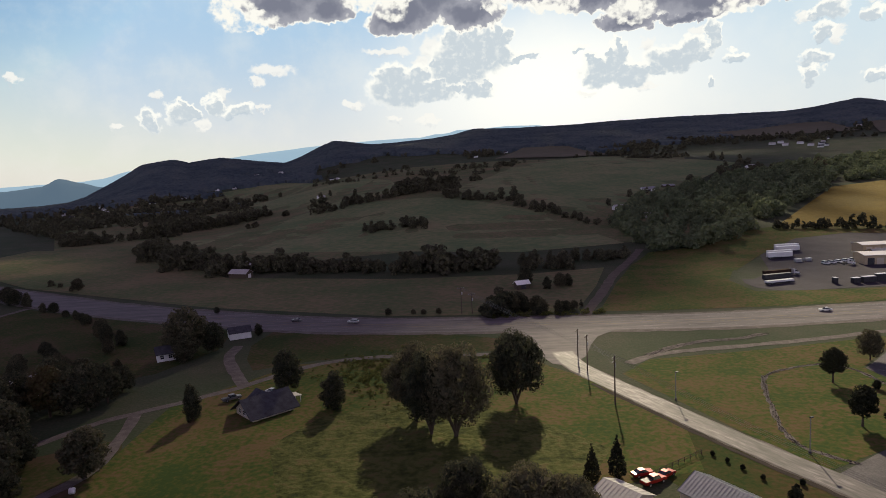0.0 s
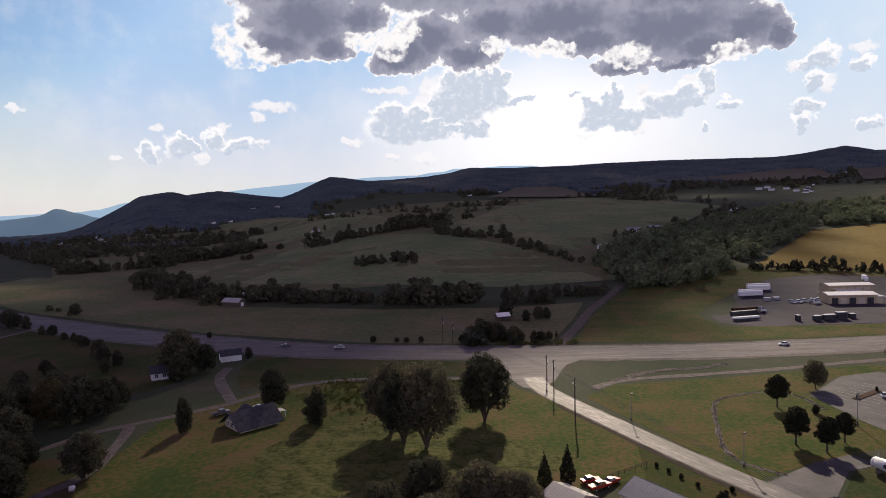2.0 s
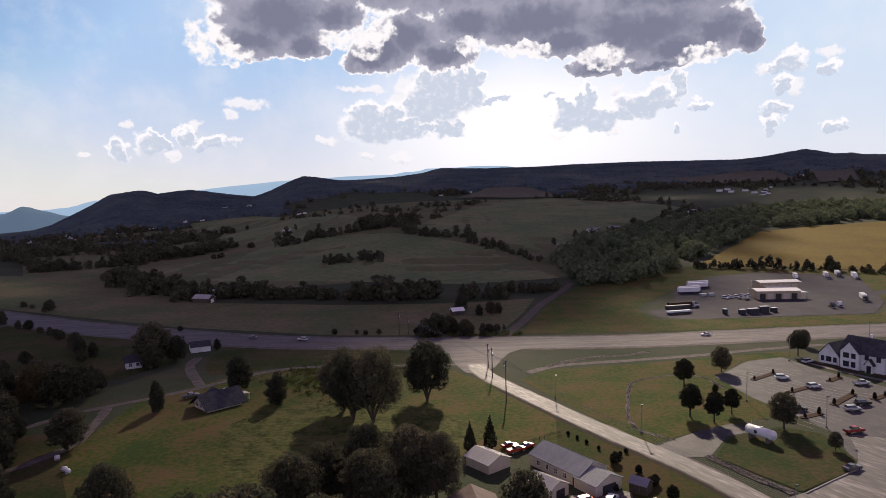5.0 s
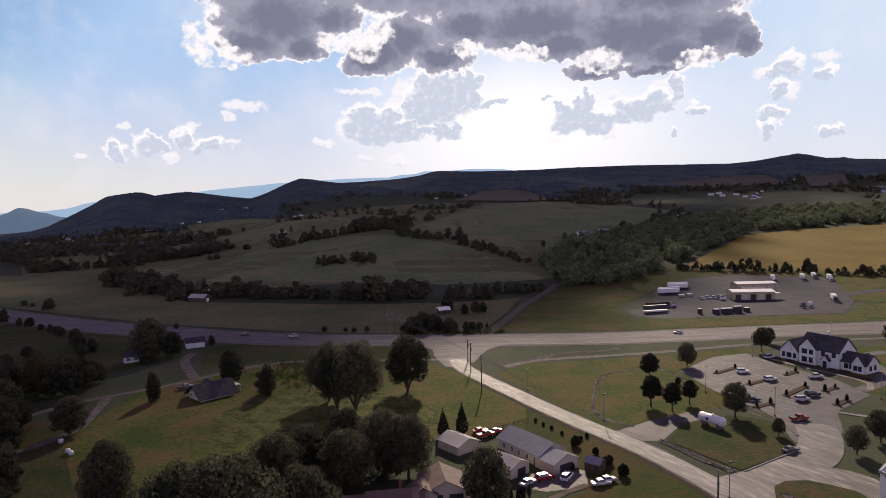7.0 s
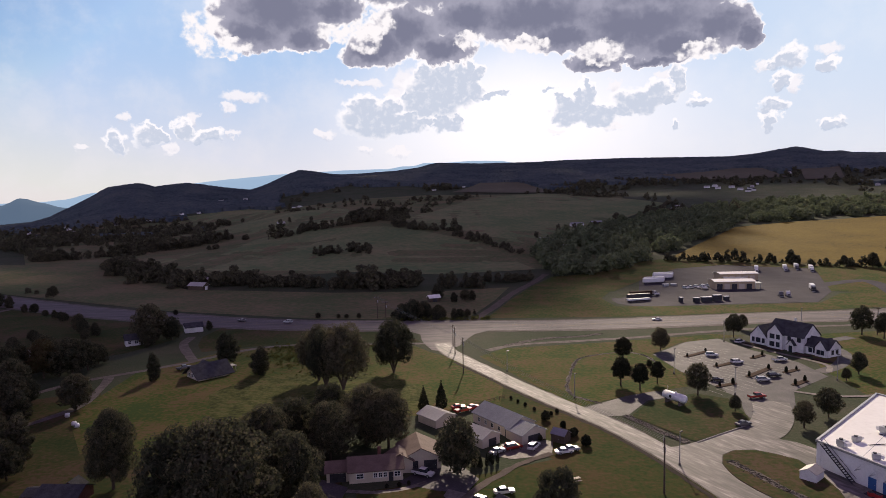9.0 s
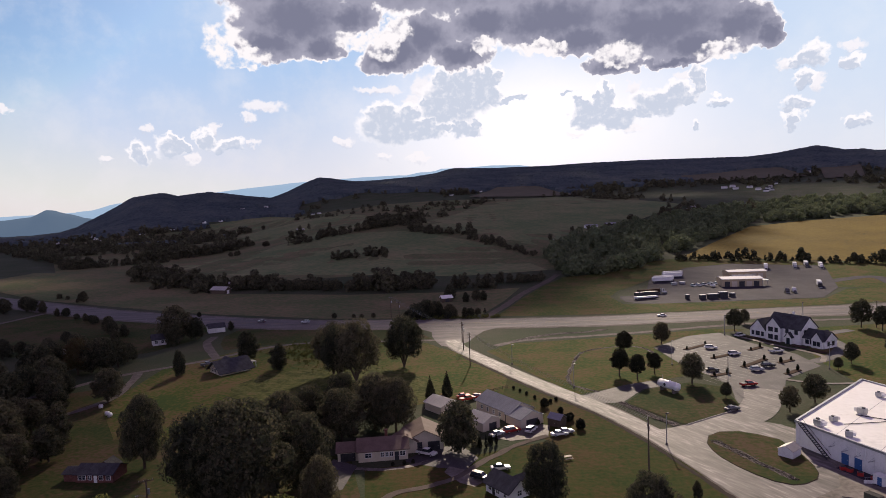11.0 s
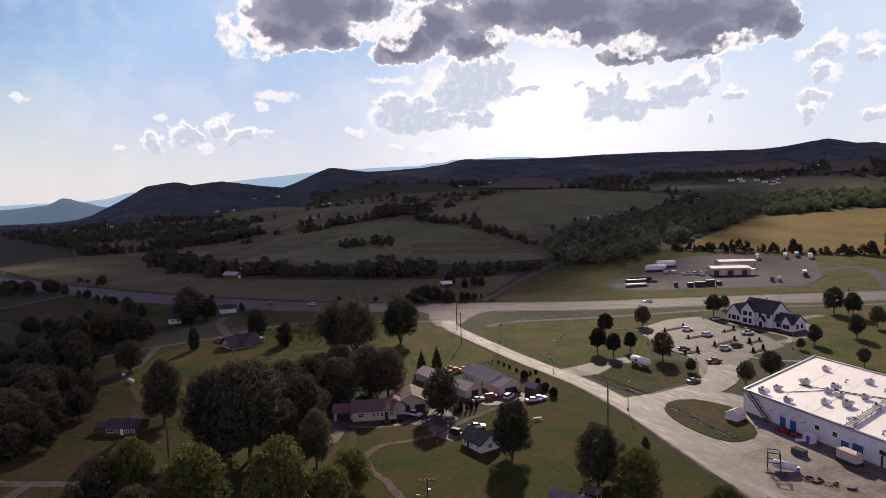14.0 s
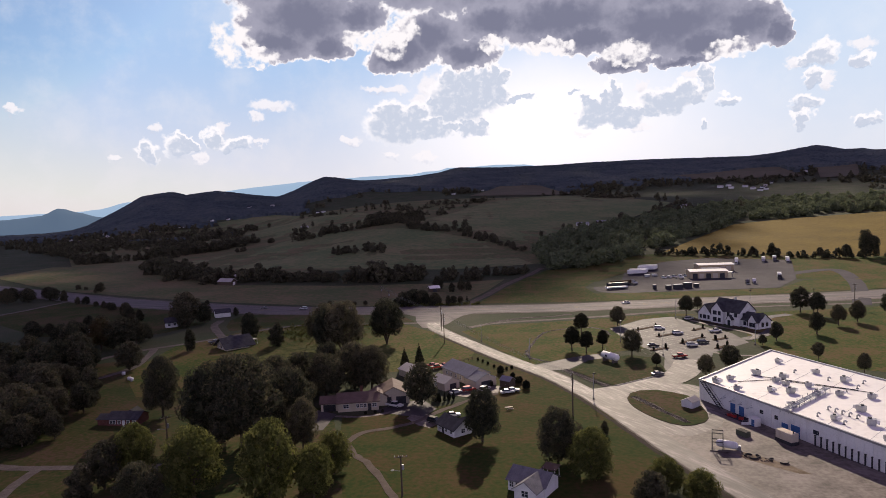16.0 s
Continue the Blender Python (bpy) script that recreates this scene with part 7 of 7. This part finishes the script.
def wrapped_bale(x, y, rz):
    t = thing("wrapped_bale", sized(spot(x, y, rz), 0.8), "white plastic-wrapped round bale on the grass", "hay bale", "wrapped bales")
    bm = bmesh.new()
    tube(bm, (-0.7, 0, 0.75), (0.7, 0, 0.75), 0.78, n=18)
    bmesh.ops.bevel(bm, geom=[e for e in bm.edges if abs(e.verts[0].co.x - e.verts[1].co.x) < 0.01], offset=0.14, segments=2, affect="EDGES")
    part("wrap", bm, TANK_WHITE, t, "", True)
    bm = bmesh.new()
    for ex in (-0.71, 0.71):
        tube(bm, (ex - 0.01, 0, 0.75), (ex + 0.01, 0, 0.75), 0.34, n=14)
    part("folded_end", bm, STEEL, t)
    return t


for x, y, rz in ((-102.1, 164.7, 20), (-96.4, 157.8, 10), (-94.9, 156.4, 60)):
    wrapped_bale(x, y, rz)

# ---- garden things ----
table = thing("picnic_table", spot(28.7, 119.2, 20), "pale wooden picnic table on the lawn", "picnic table")
bm = bmesh.new()
for k in range(5):
    box(bm, 1.9, 0.15, 0.05, 0, -0.34 + k * 0.17, 0.74)
part("tabletop", bm, CREAM_WALL, table)
for s in (-0.75, 0.75):
    bm = bmesh.new()
    box(bm, 1.9, 0.28, 0.05, 0, s, 0.44)
    part("bench", bm, CREAM_WALL, table)
    bm = bmesh.new()
    tube(bm, (s, -0.7, 0), (s, 0.1, 0.74), 0.05, n=4)
    tube(bm, (s, 0.7, 0), (s, -0.1, 0.74), 0.05, n=4)
    part("trestle", bm, WOOD, table)


def shrub(x, y, h, w=1.0, label="round dark green garden shrub", group="garden shrubs"):
    plant(SHRUB, x, y, h, w, label, group)


SHRUB = broadleaf(51, 10, 10, 420, 0.9, LEAF_DARK, 0.02, "round dark green garden shrub")
for x, y, hh in ((27.9, 155.9, 2.6), (31.5, 150.4, 1.8), (33.4, 145, 2.0), (34.8, 138.3, 2.6), (32.4, 143.7, 2.2), (30, 160, 1.1), (31.8, 161.7, 1.1), (26, 164, 1.0), (24, 168, 1.0), (20.6, 174, 1.0), (22.3, 171, 1.0), (8.6, 128, 2.6), (70.2, 207, 2.2), (24.5, 142, 1.5), (12, 130.2, 1.4), (-10, 117.6, 0.9), (-7.5, 118.2, 1.0), (-5.6, 119, 0.9)):
    shrub(x, y, hh)
for x, y in ((9.6, 126.6), (10.9, 127.4), (12.2, 128.2), (13.4, 129)):
    plant(CONES[0], x, y, 3.2, 0.7, "slim clipped garden conifer in a row", "garden conifers")
for x, y in shrub_spots:
    shrub(x, y, rv.uniform(1.2, 2.2), 0.55, "small shrub in a parking island", "island shrubs")
for x, y, hh in ((-23.3, 300, 3), (-19.7, 300, 6.5), (-15.5, 299, 7), (-11.2, 300, 6), (-6.8, 301, 5.5), (-3, 300, 4), (-0.1, 298, 5), (5.6, 297.5, 4.5), (8.5, 298, 4), (12, 301, 3.5), (-14, 304, 7), (-9, 305, 6.5), (-2, 304, 5), (-60, 304, 2.5), (-46, 302.5, 2), (-40, 302, 2.4), (-135, 319, 2.6), (-50, 303, 2), (12, 345, 6), (-3, 352, 8), (16, 348, 5), (6, 343, 5)):
    plant(TREES[rv.randrange(4)], x, y, hh * 1.15, 1.15, "low bushy roadside tree", "roadside bushes")
# bushes along the western fence lines
for x, y, hh in ((-185, 307, 4), (-190, 313, 3.4), (-196, 318, 3.6), (-203, 322, 3), (-215, 332, 4.5), (-222, 335, 4), (-172, 262, 4.5), (-166, 256, 4), (-160, 250, 4), (-155, 246, 3.6), (-186, 240, 6), (-180, 232, 6.5), (-240, 350, 6), (-250, 355, 7), (-258, 362, 7), (-262, 348, 8), (-270, 340, 9), (-275, 352, 8), (-137, 244, 3), (-131, 238, 2.6), (-127, 232, 2.4), (-238, 388, 6)):
    plant(TREES[rv.randrange(4)], x, y, hh * 1.2, 1.15, "low tree on an overgrown fence line", "fence line trees")
ribbon("farm_lane", [(-110, 92), (-87.5, 85.2), (-72, 84.4), (-58, 84.8), (-44, 84)], 2.6, GRAVEL, 0.07, "pale gravel drive past the brick house", "lane", 2, 0.15)
ribbon("farm_lane", [(-78.5, 84.2), (-78.2, 76), (-76, 66), (-74, 50)], 2.4, GRAVEL, 0.075, "pale gravel drive past the brick house", "lane", 2, 0.15)
fence = thing("fence", Matrix(), "thin dark post-and-rail fence across the lawn", "fence")
for k in range(9):
    p = Vector((7.3, 166.2, 0)).lerp(Vector((18.7, 174.6, 0)), k / 8)
    bm = bmesh.new()
    box(bm, 0.12, 0.12, 1.1, p.x, p.y, 0)
    part("post", bm, WOOD, fence)
for z in (0.5, 0.95):
    bm = bmesh.new()
    tube(bm, (7.3, 166.2, z), (18.7, 174.6, z), 0.06, n=4)
    part("rail", bm, WOOD, fence)

# ---- far blue ranges ----
def far_range(name, crest, label, colour):
    """A far mountain range as a long ridge: crest gives azimuth, distance, height."""
    bm = bmesh.new()
    rows = []
    az = [c[0] for c in crest]
    for k in range(90):
        a = az[0] + (az[-1] - az[0]) * k / 89
        r, hgt = np.interp(a, az, [c[1] for c in crest]), np.interp(a, az, [c[2] for c in crest])
        hgt += noise.noise(Vector((a * 0.9, 3.1, 0))) * 2 + noise.noise(Vector((a * 3.1, 7.1, 0))) * 2
        row = []
        for dr, f in ((-420, -0.05), (-260, 0.45), (-110, 0.85), (0, 1.0), (120, 0.6)):
            rr = r + dr
            row.append(bm.verts.new((rr * math.sin(radians(a)), rr * math.cos(radians(a)), hgt * f if f > 0 else -120)))
        rows.append(row)
    for p, q in zip(rows, rows[1:]):
        for i in range(4):
            bm.faces.new((p[i], p[i + 1], q[i + 1], q[i]))
    bmesh.ops.recalc_face_normals(bm, faces=bm.faces)
    ob = part(name, bm, colour, smooth=True)
    return tagged(ob, label, "backdrop", kind="structure")


# Distance haze over the ranges is put in as an even blue glow.
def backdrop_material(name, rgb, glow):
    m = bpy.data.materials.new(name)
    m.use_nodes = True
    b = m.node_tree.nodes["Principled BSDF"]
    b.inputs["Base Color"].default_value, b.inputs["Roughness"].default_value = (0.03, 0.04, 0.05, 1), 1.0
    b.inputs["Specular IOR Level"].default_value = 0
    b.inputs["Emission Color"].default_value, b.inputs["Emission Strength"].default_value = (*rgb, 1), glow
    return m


FAR_HAZE_GLOW = backdrop_material("far_haze_glow", (0.32, 0.46, 0.60), 1.0)
NEAR_HAZE_GLOW = backdrop_material("near_haze_glow", (0.095, 0.145, 0.205), 1.0)
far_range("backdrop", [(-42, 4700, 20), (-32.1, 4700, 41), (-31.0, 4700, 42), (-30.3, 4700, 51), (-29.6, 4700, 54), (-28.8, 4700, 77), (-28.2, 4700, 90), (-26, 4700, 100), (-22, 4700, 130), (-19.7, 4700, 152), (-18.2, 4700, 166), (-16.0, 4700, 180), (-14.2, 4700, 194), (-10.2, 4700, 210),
                       (-9.0, 4700, 217), (-4.8, 4700, 221), (-4.0, 4700, 236), (-2.8, 4700, 239), (-1.9, 4700, 258), (0.5, 4700, 259), (2.0, 4700, 269), (4.9, 4700, 261), (5.6, 4700, 248), (12, 4700, 205)], "mountain range on the horizon, its blue haze a painted glow", FAR_HAZE_GLOW)
far_range("backdrop", [(-42, 4300, 5), (-36, 4300, 12), (-33.8, 4300, 30), (-32.8, 4300, 65), (-32.3, 4300, 61), (-31.7, 4300, 45), (-31.0, 4300, 31), (-30.3, 4300, 11), (-28, 4300, -10)], "wooded hill before the far range, its blue haze a painted glow", NEAR_HAZE_GLOW)
